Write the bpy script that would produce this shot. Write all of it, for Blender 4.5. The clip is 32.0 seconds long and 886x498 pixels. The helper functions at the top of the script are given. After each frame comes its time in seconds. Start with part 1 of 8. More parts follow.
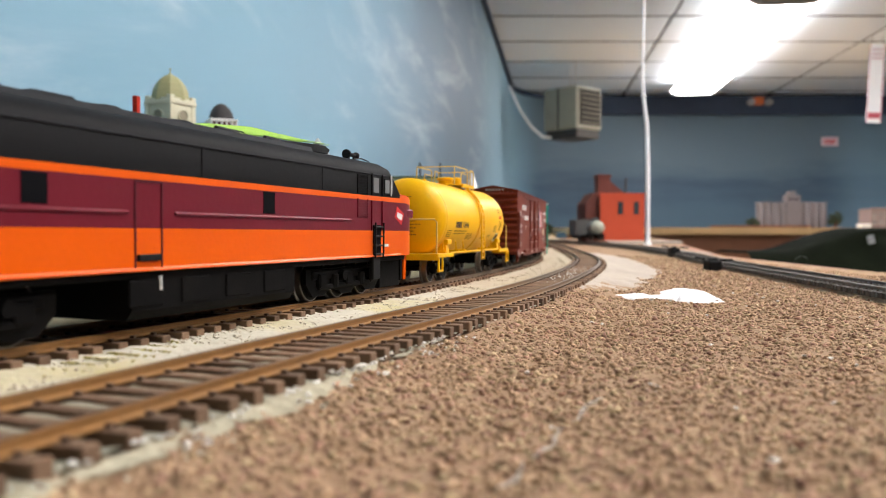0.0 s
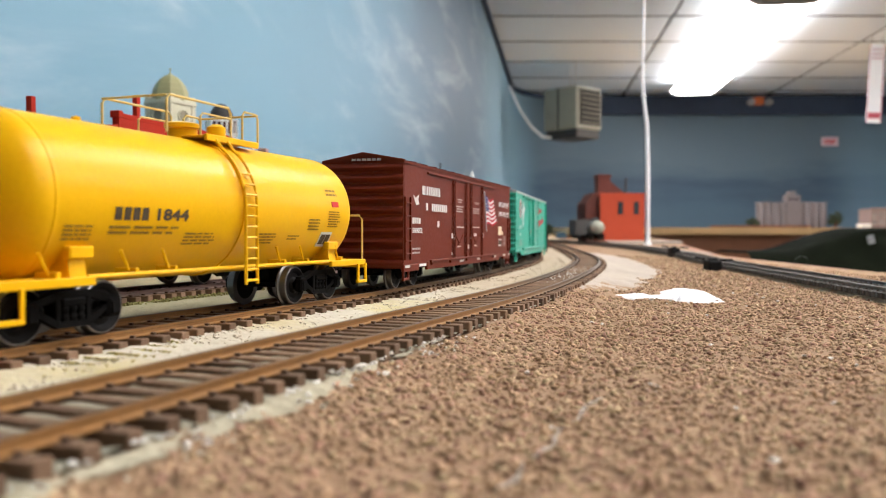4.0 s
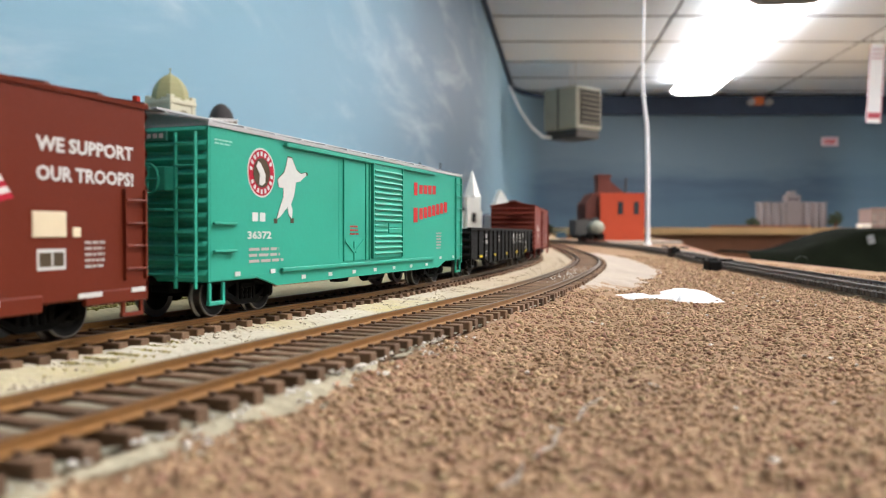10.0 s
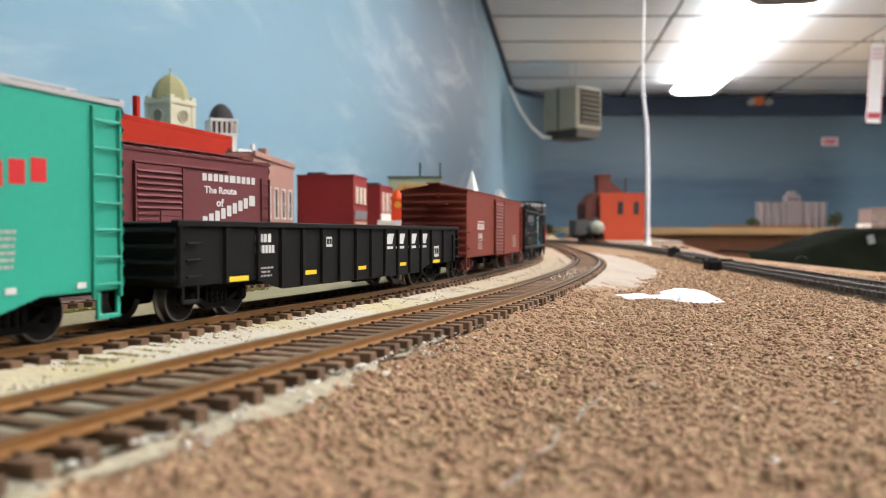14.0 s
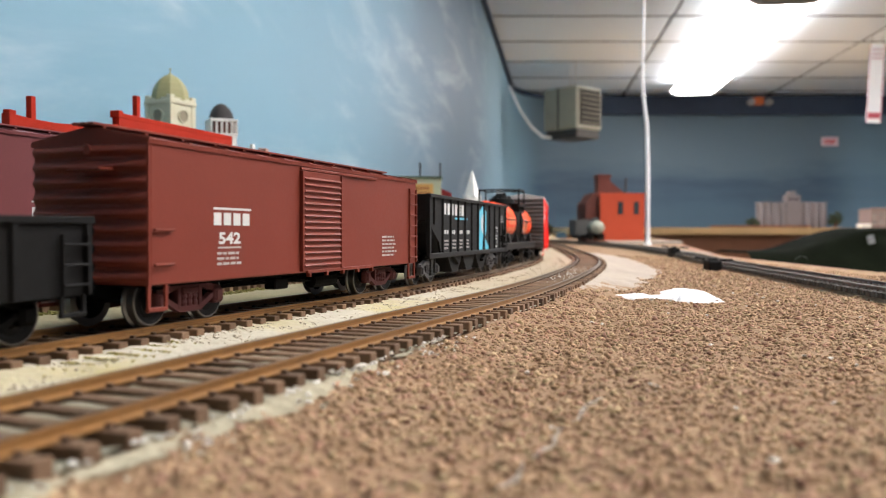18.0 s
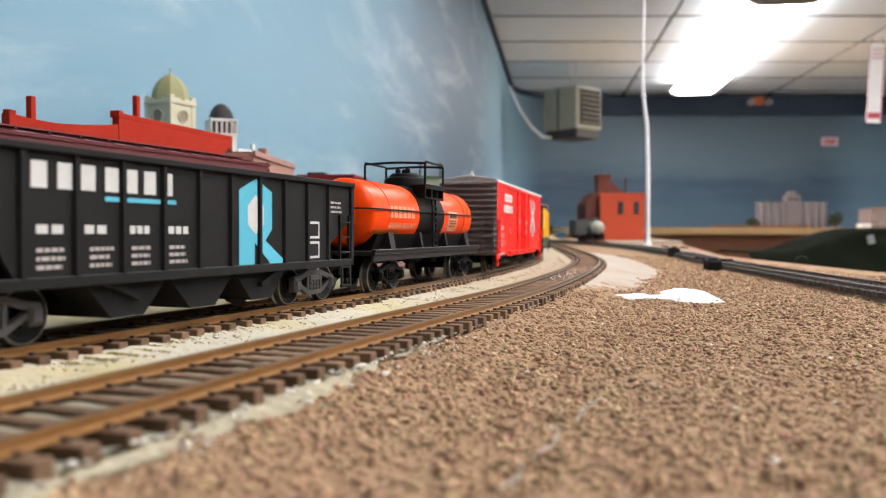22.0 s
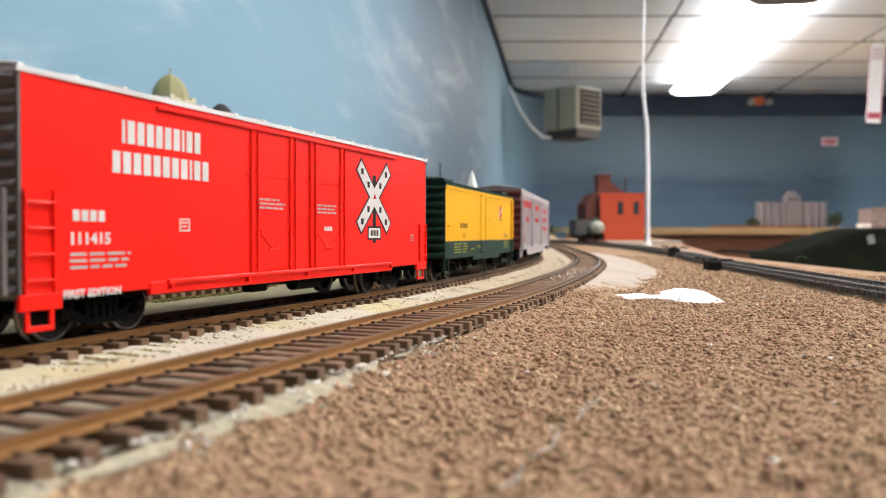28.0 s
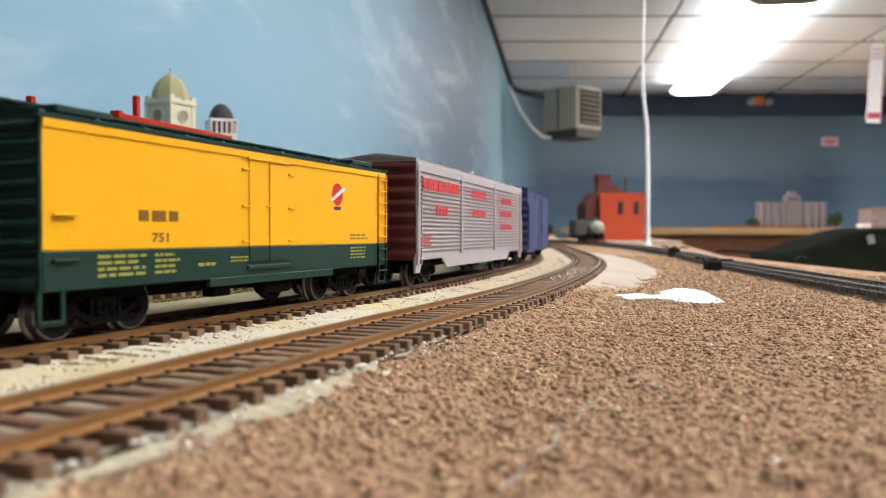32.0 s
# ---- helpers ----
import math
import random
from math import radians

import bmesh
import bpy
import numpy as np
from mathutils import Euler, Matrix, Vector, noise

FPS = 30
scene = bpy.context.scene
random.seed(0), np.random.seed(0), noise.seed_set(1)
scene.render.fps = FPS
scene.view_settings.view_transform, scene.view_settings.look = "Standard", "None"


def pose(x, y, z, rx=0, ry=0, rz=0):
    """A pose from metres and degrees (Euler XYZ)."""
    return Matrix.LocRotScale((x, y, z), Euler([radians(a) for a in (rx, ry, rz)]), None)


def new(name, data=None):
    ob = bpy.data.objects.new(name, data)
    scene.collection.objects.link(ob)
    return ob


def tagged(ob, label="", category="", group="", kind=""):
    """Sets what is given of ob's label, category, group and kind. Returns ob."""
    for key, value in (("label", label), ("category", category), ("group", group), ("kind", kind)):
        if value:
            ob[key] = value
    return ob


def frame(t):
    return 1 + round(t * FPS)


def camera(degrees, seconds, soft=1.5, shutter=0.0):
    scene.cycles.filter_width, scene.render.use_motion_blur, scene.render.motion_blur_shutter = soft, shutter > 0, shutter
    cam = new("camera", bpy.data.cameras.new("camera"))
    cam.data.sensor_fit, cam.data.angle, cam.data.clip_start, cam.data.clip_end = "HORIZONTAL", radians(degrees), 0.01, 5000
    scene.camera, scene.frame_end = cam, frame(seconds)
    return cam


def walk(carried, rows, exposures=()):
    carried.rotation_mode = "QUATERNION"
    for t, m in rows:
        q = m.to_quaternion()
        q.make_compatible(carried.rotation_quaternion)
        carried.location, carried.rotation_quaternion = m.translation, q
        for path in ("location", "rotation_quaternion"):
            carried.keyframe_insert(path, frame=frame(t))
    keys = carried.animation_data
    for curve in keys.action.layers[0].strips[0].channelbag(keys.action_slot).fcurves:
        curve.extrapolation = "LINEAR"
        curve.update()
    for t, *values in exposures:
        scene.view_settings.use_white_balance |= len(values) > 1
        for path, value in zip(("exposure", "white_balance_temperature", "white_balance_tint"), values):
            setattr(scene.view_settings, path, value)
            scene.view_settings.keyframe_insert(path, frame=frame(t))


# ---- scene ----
cam = camera(57.55, 32.0, soft=1.0, shutter=0.2)
cam.data.dof.use_dof, cam.data.dof.focus_distance, cam.data.dof.aperture_fstop = True, 0.255, 23.0
RAIL = 1.290                       # height of the rail tops over the room's floor
EYE = pose(0, 0, RAIL + 0.0224, 90 - 1.583, 0, 0)
walk(cam, [(0, EYE), (32, EYE)], [(0, -0.54), (32, -0.54)])

# ---- world and light ----
world = bpy.data.worlds.new("world")
scene.world = world
world.use_nodes = True
world.node_tree.nodes["Background"].inputs[0].default_value = (0.5, 0.55, 0.6, 1)
world.node_tree.nodes["Background"].inputs[1].default_value = 0.02
CEIL = 2.462


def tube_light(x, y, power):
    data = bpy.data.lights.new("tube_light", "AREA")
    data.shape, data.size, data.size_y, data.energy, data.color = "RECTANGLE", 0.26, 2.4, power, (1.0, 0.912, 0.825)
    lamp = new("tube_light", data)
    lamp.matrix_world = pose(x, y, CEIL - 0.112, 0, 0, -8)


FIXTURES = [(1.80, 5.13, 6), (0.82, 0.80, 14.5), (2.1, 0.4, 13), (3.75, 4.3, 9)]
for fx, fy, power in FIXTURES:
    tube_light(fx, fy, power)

# ---- materials ----


def material(name, colour, rough=0.5, metal=0.0, vary=0.12, scale=60.0, bump=0.0, fine=None, second=None, amount=0.5, spec=0.3, coords="Object", per=""):
    """Two scales of noise over a base colour, with relief; second: a stain colour laid on by the coarse noise; per: Object or Island, a shift from piece to piece."""
    m = bpy.data.materials.new(name)
    m.use_nodes = True
    nt = m.node_tree
    bs = nt.nodes["Principled BSDF"]
    tc = nt.nodes.new("ShaderNodeTexCoord")
    n1, n2 = nt.nodes.new("ShaderNodeTexNoise"), nt.nodes.new("ShaderNodeTexNoise")
    n1.inputs["Scale"].default_value, n1.inputs["Detail"].default_value = scale, 4
    n2.inputs["Scale"].default_value, n2.inputs["Detail"].default_value = fine or scale * 9, 3
    for n in (n1, n2):
        nt.links.new(tc.outputs[coords], n.inputs["Vector"])
    add = nt.nodes.new("ShaderNodeMath")
    add.operation = "ADD"
    nt.links.new(n1.outputs["Fac"], add.inputs[0])
    nt.links.new(n2.outputs["Fac"], add.inputs[1])
    last = add.outputs[0]
    if per:
        src = nt.nodes.new("ShaderNodeObjectInfo" if per == "Object" else "ShaderNodeNewGeometry")
        more = nt.nodes.new("ShaderNodeMath")
        more.operation = "MULTIPLY_ADD"
        more.inputs[1].default_value, more.inputs[2].default_value = 1.2, -0.6
        nt.links.new(src.outputs["Random" if per == "Object" else "Random Per Island"], more.inputs[0])
        plus = nt.nodes.new("ShaderNodeMath")
        nt.links.new(more.outputs[0], plus.inputs[0])
        nt.links.new(last, plus.inputs[1])
        last = plus.outputs[0]
    rng = nt.nodes.new("ShaderNodeMapRange")
    rng.inputs["From Min"].default_value, rng.inputs["From Max"].default_value = 0.5, 1.5
    rng.inputs["To Min"].default_value, rng.inputs["To Max"].default_value = 1 - vary, 1 + vary
    nt.links.new(last, rng.inputs["Value"])
    base = nt.nodes.new("ShaderNodeMixRGB")
    base.inputs[1].default_value, base.inputs[2].default_value = (*colour, 1), (*(second or colour), 1)
    ramp = nt.nodes.new("ShaderNodeMapRange")
    ramp.inputs["From Min"].default_value, ramp.inputs["From Max"].default_value = 0.5, 0.72
    ramp.inputs["To Max"].default_value = amount
    nt.links.new(n1.outputs["Fac"], ramp.inputs["Value"])
    nt.links.new(ramp.outputs[0], base.inputs[0])
    mul = nt.nodes.new("ShaderNodeMixRGB")
    mul.blend_type = "MULTIPLY"
    mul.inputs[0].default_value = 1
    nt.links.new(base.outputs[0], mul.inputs[1])
    nt.links.new(rng.outputs[0], mul.inputs[2])
    nt.links.new(mul.outputs[0], bs.inputs["Base Color"])
    rr = nt.nodes.new("ShaderNodeMapRange")
    rr.inputs["To Min"].default_value, rr.inputs["To Max"].default_value = max(0.03, rough - 0.1), min(1, rough + 0.1)
    nt.links.new(n2.outputs["Fac"], rr.inputs["Value"])
    nt.links.new(rr.outputs[0], bs.inputs["Roughness"])
    bs.inputs["Metallic"].default_value = metal
    bs.inputs["Specular IOR Level"].default_value = spec
    if bump:
        bp = nt.nodes.new("ShaderNodeBump")
        bp.inputs["Strength"].default_value, bp.inputs["Distance"].default_value = 0.6, bump
        nt.links.new(n2.outputs["Fac"], bp.inputs["Height"])
        nt.links.new(bp.outputs[0], bs.inputs["Normal"])
    return m


def plastic(name, colour, rough=0.42, vary=0.06):
    return material(name, colour, rough, 0, vary, 45, 0.00004, 900, spec=0.14)


def glow(name, colour, strength):
    m = bpy.data.materials.new(name)
    m.use_nodes = True
    bs = m.node_tree.nodes["Principled BSDF"]
    bs.inputs["Base Color"].default_value = (0.9, 0.9, 0.88, 1)
    bs.inputs["Emission Color"].default_value = (*colour, 1)
    bs.inputs["Emission Strength"].default_value = strength
    return m


def glass(name):
    m = bpy.data.materials.new(name)
    m.use_nodes = True
    bs = m.node_tree.nodes["Principled BSDF"]
    bs.inputs["Base Color"].default_value = (0.7, 0.75, 0.75, 1)
    bs.inputs["Roughness"].default_value = 0.08
    bs.inputs["Transmission Weight"].default_value = 0.8
    return m


CORNER_LIT = (0.195, 0.32, 0.395)      # the blue of both painted walls where they meet, lightened for the light there


def sky_paint(name, light, dark, cloud, y0, y1, streak=1.0):
    """Hand-painted sky with long soft clouds; its blue greys along the wall, partly light falloff put into the colour.
    """
    m = bpy.data.materials.new(name)
    m.use_nodes = True
    nt = m.node_tree
    bs = nt.nodes["Principled BSDF"]
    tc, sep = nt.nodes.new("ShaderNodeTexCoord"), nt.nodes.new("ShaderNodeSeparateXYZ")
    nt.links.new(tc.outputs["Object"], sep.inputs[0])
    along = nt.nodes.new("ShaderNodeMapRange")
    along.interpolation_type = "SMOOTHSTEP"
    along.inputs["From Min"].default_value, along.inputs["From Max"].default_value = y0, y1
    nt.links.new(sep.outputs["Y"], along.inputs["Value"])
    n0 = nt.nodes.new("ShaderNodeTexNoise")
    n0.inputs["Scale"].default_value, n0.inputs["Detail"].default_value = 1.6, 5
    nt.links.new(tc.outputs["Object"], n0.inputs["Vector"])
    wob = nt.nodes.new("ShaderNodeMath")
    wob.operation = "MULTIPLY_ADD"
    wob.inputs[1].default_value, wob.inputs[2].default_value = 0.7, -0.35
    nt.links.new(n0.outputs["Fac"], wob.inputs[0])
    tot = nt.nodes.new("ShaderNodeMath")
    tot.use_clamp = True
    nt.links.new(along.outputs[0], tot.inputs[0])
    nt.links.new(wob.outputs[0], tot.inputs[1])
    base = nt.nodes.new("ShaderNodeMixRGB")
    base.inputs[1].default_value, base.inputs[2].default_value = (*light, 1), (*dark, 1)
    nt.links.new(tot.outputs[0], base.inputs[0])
    mp = nt.nodes.new("ShaderNodeMapping")
    mp.inputs["Rotation"].default_value = (radians(32), 0, 0)
    mp.inputs["Scale"].default_value = (1, 1.0, 4.5)
    nt.links.new(tc.outputs["Object"], mp.inputs[0])
    n1 = nt.nodes.new("ShaderNodeTexNoise")
    n1.inputs["Scale"].default_value, n1.inputs["Detail"].default_value, n1.inputs["Roughness"].default_value = 1.3, 7, 0.62
    n1.inputs["Distortion"].default_value = 0.6
    nt.links.new(mp.outputs[0], n1.inputs["Vector"])
    cr = nt.nodes.new("ShaderNodeMapRange")
    cr.interpolation_type = "SMOOTHSTEP"
    cr.inputs["From Min"].default_value, cr.inputs["From Max"].default_value = 0.46, 0.84
    cr.inputs["To Max"].default_value = streak
    nt.links.new(n1.outputs["Fac"], cr.inputs["Value"])
    mix = nt.nodes.new("ShaderNodeMixRGB")
    mix.inputs[2].default_value = (*cloud, 1)
    nt.links.new(cr.outputs[0], mix.inputs[0])
    nt.links.new(base.outputs[0], mix.inputs[1])
    # towards the coved corner it turns lighter: light on the corner, put into the colour
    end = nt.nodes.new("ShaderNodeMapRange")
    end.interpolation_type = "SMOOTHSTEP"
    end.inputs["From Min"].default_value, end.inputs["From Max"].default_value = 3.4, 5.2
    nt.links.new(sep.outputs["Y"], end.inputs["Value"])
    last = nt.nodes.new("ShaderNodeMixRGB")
    last.inputs[2].default_value = (*CORNER_LIT, 1)
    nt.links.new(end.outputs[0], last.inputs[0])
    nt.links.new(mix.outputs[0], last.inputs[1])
    nt.links.new(last.outputs[0], bs.inputs["Base Color"])
    bs.inputs["Roughness"].default_value = 0.55
    return m


M_RAIL = material("rail_weathered", (0.25, 0.125, 0.042), 0.5, 0.15, 0.25, 60, 0.00005, 700, (0.15, 0.08, 0.035), 0.7, spec=0.25)
M_TIE = material("tie_plastic", (0.17, 0.102, 0.062), 0.75, 0, 0.35, 150, 0.00015, 1200, (0.175, 0.125, 0.085), 0.7, per="Object", spec=0.2)
M_TIEDARK = material("tie_blackened", (0.075, 0.066, 0.058), 0.8, 0, 0.3, 150, 0.00015, 1200, spec=0.1)
M_RAILDARK = material("rail_blackened", (0.12, 0.11, 0.10), 0.42, 0.4, 0.2, 60)


def dusted(m, colour, y0, y1, amount):
    """Lays dust over a material, growing along the layout from y0 to y1 metres."""
    nt = m.node_tree
    bs = nt.nodes["Principled BSDF"]
    tc, sep, k, mix = nt.nodes.new("ShaderNodeTexCoord"), nt.nodes.new("ShaderNodeSeparateXYZ"), nt.nodes.new("ShaderNodeMapRange"), nt.nodes.new("ShaderNodeMixRGB")
    nt.links.new(tc.outputs["Object"], sep.inputs[0])
    k.interpolation_type = "SMOOTHSTEP"
    k.inputs["From Min"].default_value, k.inputs["From Max"].default_value, k.inputs["To Max"].default_value = y0, y1, amount
    nt.links.new(sep.outputs["Y"], k.inputs["Value"])
    mix.inputs[2].default_value = (*colour, 1)
    nt.links.new(bs.inputs["Base Color"].links[0].from_socket, mix.inputs[1])
    nt.links.new(k.outputs[0], mix.inputs[0])
    nt.links.new(mix.outputs[0], bs.inputs["Base Color"])


dusted(M_RAIL, (0.11, 0.085, 0.062), 0.22, 0.42, 0.85)
M_RAILPINK = material("rail_dull", (0.27, 0.185, 0.165), 0.5, 0.1, 0.2, 60, spec=0.25)
M_RAILHEAD = material("rail_head", (0.075, 0.040, 0.022), 0.45, 0.2, 0.25, 60, 0.00005, 700, (0.11, 0.06, 0.03), 0.7, spec=0.25)
M_SPIKE = material("spike", (0.09, 0.055, 0.038), 0.5, 0.2)
M_GROUND = material("ground_base", (0.275, 0.174, 0.105), 0.95, 0, 0.3, 90, 0.0006, 420, (0.21, 0.125, 0.075), 0.7, spec=0.1)
M_GRAIN = material("ground_grains", (0.31, 0.198, 0.118), 0.95, 0, 0.25, 160, 0.0001, 900, (0.25, 0.15, 0.09), 0.7, per="Island", spec=0.1)
M_PALE = material("pale_grains", (0.52, 0.465, 0.36), 0.9, 0, 0.12, 30, 0.0001, 900, (0.5, 0.42, 0.3), 0.6, per="Island")
M_BALLAST = material("ballast_bed", (0.47, 0.43, 0.34), 0.95, 0, 0.2, 26, 0.0005, 700, (0.40, 0.33, 0.14), 0.9)
dusted(M_BALLAST, (0.36, 0.285, 0.20), 0.24, 0.42, 0.9)
dusted(M_PALE, (0.36, 0.285, 0.20), 0.24, 0.42, 0.9)
M_CINDER = material("cinder_bed", (0.19, 0.16, 0.105), 0.95, 0, 0.35, 70, 0.0006, 600, (0.10, 0.09, 0.055), 0.8, spec=0.1)
dusted(M_CINDER, (0.23, 0.195, 0.155), 0.27, 0.48, 0.85)
M_GREYBED = material("grey_bed", (0.30, 0.275, 0.205), 0.95, 0, 0.3, 70, 0.0006, 600, (0.20, 0.175, 0.12), 0.8, spec=0.1)
dusted(M_GREYBED, (0.23, 0.195, 0.155), 0.20, 0.42, 0.85)
M_BROWNBED = material("brown_bed", (0.29, 0.225, 0.16), 0.95, 0, 0.35, 60, 0.0006, 600, (0.11, 0.08, 0.055), 0.8, spec=0.1)
M_YARD = material("yard_grit", (0.26, 0.235, 0.15), 0.95, 0, 0.25, 9, 0.0006, 500, (0.27, 0.25, 0.13), 0.9, spec=0.1)
M_WASH = material("plaster_wash", (0.34, 0.30, 0.215), 0.95, 0, 0.3, 60, 0.0010, 420, (0.22, 0.17, 0.11), 0.8, spec=0.1)
M_GRAINTAN = material("tan_grains", (0.36, 0.262, 0.15), 0.95, 0, 0.25, 160, 0.0001, 900, (0.32, 0.22, 0.13), 0.6, per="Island", spec=0.1)
M_GRAINRED = material("red_grains", (0.285, 0.16, 0.11), 0.95, 0, 0.3, 160, 0.0001, 900, (0.20, 0.105, 0.07), 0.6, per="Island", spec=0.1)
M_GRASS = material("grass_foam", (0.20, 0.18, 0.065), 0.95, 0, 0.4, 90, 0.0003, 600, (0.10, 0.10, 0.03), 0.8, per="Island", spec=0.05)
M_MOSS = material("moss_foam", (0.36, 0.31, 0.12), 0.95, 0, 0.25, 90, 0.0002, 600, (0.28, 0.25, 0.09), 0.6, per="Island", spec=0.05)
M_PLASTER = material("plaster", (0.36, 0.30, 0.25), 0.95, 0, 0.2, 35, 0.0008, 300, (0.40, 0.33, 0.25), 0.6, spec=0.1)
M_CRUMB = material("plaster_crumb", (0.66, 0.62, 0.55), 0.9, 0, 0.15, 60)
M_WHITE = material("white_plaster", (0.76, 0.76, 0.77), 0.8, 0, 0.08, 30, 0.0008, 200)
M_CEIL = material("ceiling_tile", (0.79, 0.85, 0.91), 0.9, 0, 0.08, 1.2, 0.0006, 240, (0.71, 0.755, 0.80), 0.5)
M_GRID = material("ceiling_grid", (0.55, 0.53, 0.5), 0.6, 0, 0.1, 8)
M_SOFFIT = material("soffit", (0.035, 0.05, 0.085), 0.7, 0, 0.2, 3, 0.0005, 60)
M_WALL = material("room_wall", (0.20, 0.24, 0.28), 0.8, 0, 0.08, 2, 0.0005, 80)
M_FLOOR = material("floor_carpet", (0.16, 0.15, 0.14), 0.95, 0, 0.25, 6, 0.001, 300)
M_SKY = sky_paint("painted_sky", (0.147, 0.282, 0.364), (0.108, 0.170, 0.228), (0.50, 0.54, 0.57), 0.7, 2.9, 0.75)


def distance_paint(name):
    """The far wall: hazy slate blue over a soft dark ridge, paler to one side."""
    m = bpy.data.materials.new(name)
    m.use_nodes = True
    nt = m.node_tree
    bs = nt.nodes["Principled BSDF"]
    tc, sep = nt.nodes.new("ShaderNodeTexCoord"), nt.nodes.new("ShaderNodeSeparateXYZ")
    nt.links.new(tc.outputs["Object"], sep.inputs[0])
    n = nt.nodes.new("ShaderNodeTexNoise")
    n.inputs["Scale"].default_value, n.inputs["Detail"].default_value, n.inputs["Roughness"].default_value = 1.6, 6, 0.6
    mp = nt.nodes.new("ShaderNodeMapping")
    mp.inputs["Scale"].default_value = (0.45, 0.45, 2.4)
    nt.links.new(tc.outputs["Object"], mp.inputs[0])
    nt.links.new(mp.outputs[0], n.inputs["Vector"])
    w = nt.nodes.new("ShaderNodeMath")
    w.operation = "MULTIPLY_ADD"
    w.inputs[1].default_value = 0.8
    nt.links.new(n.outputs["Fac"], w.inputs[0])
    nt.links.new(sep.outputs["Z"], w.inputs[2])
    r = nt.nodes.new("ShaderNodeValToRGB")
    stops = [(0.25, (0.066, 0.118, 0.158)), (0.55, (0.052, 0.098, 0.143)), (0.74, (0.034, 0.068, 0.108)), (0.88, (0.064, 0.108, 0.147)), (1.0, (0.083, 0.128, 0.163))]
    while len(r.color_ramp.elements) < len(stops):
        r.color_ramp.elements.new(0.5)
    for e, (p, c) in zip(r.color_ramp.elements, stops):
        e.position, e.color = p, (*c, 1)
    nt.links.new(w.outputs[0], r.inputs[0])
    k = nt.nodes.new("ShaderNodeMapRange")
    k.interpolation_type = "SMOOTHSTEP"
    k.inputs["From Min"].default_value, k.inputs["From Max"].default_value, k.inputs["To Max"].default_value = 3.3, 3.8, 0.42
    nt.links.new(sep.outputs["X"], k.inputs["Value"])
    mix = nt.nodes.new("ShaderNodeMixRGB")
    mix.inputs[2].default_value = (0.20, 0.33, 0.43, 1)
    nt.links.new(k.outputs[0], mix.inputs[0])
    nt.links.new(r.outputs[0], mix.inputs[1])
    # the sky wall's lighter blue, corner light included, runs on round the coved corner
    c = nt.nodes.new("ShaderNodeMapRange")
    c.interpolation_type = "SMOOTHSTEP"
    c.inputs["From Min"].default_value, c.inputs["From Max"].default_value = 0.86, 0.50
    nt.links.new(sep.outputs["X"], c.inputs["Value"])
    turn = nt.nodes.new("ShaderNodeMixRGB")
    turn.inputs[2].default_value = (*CORNER_LIT, 1)
    nt.links.new(c.outputs[0], turn.inputs[0])
    nt.links.new(mix.outputs[0], turn.inputs[1])
    nt.links.new(turn.outputs[0], bs.inputs["Base Color"])
    bs.inputs["Roughness"].default_value = 0.6
    return m


M_FAR = distance_paint("painted_distance")
M_WOOD = material("bench_wood", (0.50, 0.31, 0.14), 0.6, 0, 0.2, 9, 0.0004, 160, (0.5, 0.28, 0.12), 0.7)
M_FASCIA = material("fascia_board", (0.22, 0.085, 0.04), 0.65, 0, 0.2, 8, 0.0004, 120)
M_CLOTH = material("dark_green_cloth", (0.008, 0.010, 0.006), 0.95, 0, 0.4, 14, 0.001, 200, (0.012, 0.014, 0.009), 0.7, spec=0.03)
M_BLACK = material("black_plastic", (0.0105, 0.010, 0.010), 0.55, 0, 0.2, 45, 0.00004, 900, spec=0.07)
M_UNDER = material("underframe_black", (0.0052, 0.0048, 0.0048), 0.6, 0, 0.35, 120, 0.00008, 900, (0.008, 0.0068, 0.006), 0.6, spec=0.03)
M_SILL = material("sill_black", (0.022, 0.020, 0.020), 0.55, 0, 0.3, 90, 0.00005, 900, spec=0.15)
M_STEEL = material("wheel_steel", (0.2, 0.187, 0.175), 0.35, 0.9, 0.12, 80)
M_WHEEL = material("wheel_face", (0.009, 0.008, 0.008), 0.6, 0.0, 0.3, 200, spec=0.08)
M_DECAL = plastic("white_lettering", (0.56, 0.55, 0.53), 0.5)
M_PRINT = plastic("faint_white_print", (0.40, 0.36, 0.34), 0.55)
M_FAINT = plastic("faint_dark_print", (0.22, 0.13, 0.018), 0.55)
M_DARKDECAL = plastic("dark_lettering", (0.07, 0.05, 0.03), 0.5)
M_REDDECAL = plastic("red_lettering", (0.50, 0.030, 0.032), 0.5)
M_YELDECAL = plastic("yellow_marks", (0.72, 0.50, 0.03), 0.5)
M_BLUEDECAL = plastic("blue_decal", (0.10, 0.42, 0.55), 0.45)
M_NAVY = plastic("navy_decal", (0.035, 0.042, 0.14), 0.5)
M_TUBE = glow("tube_glow", (1.0, 0.975, 0.97), 21.0)

# ---- builders (all shapes in millimetres) ----
MM = 0.001


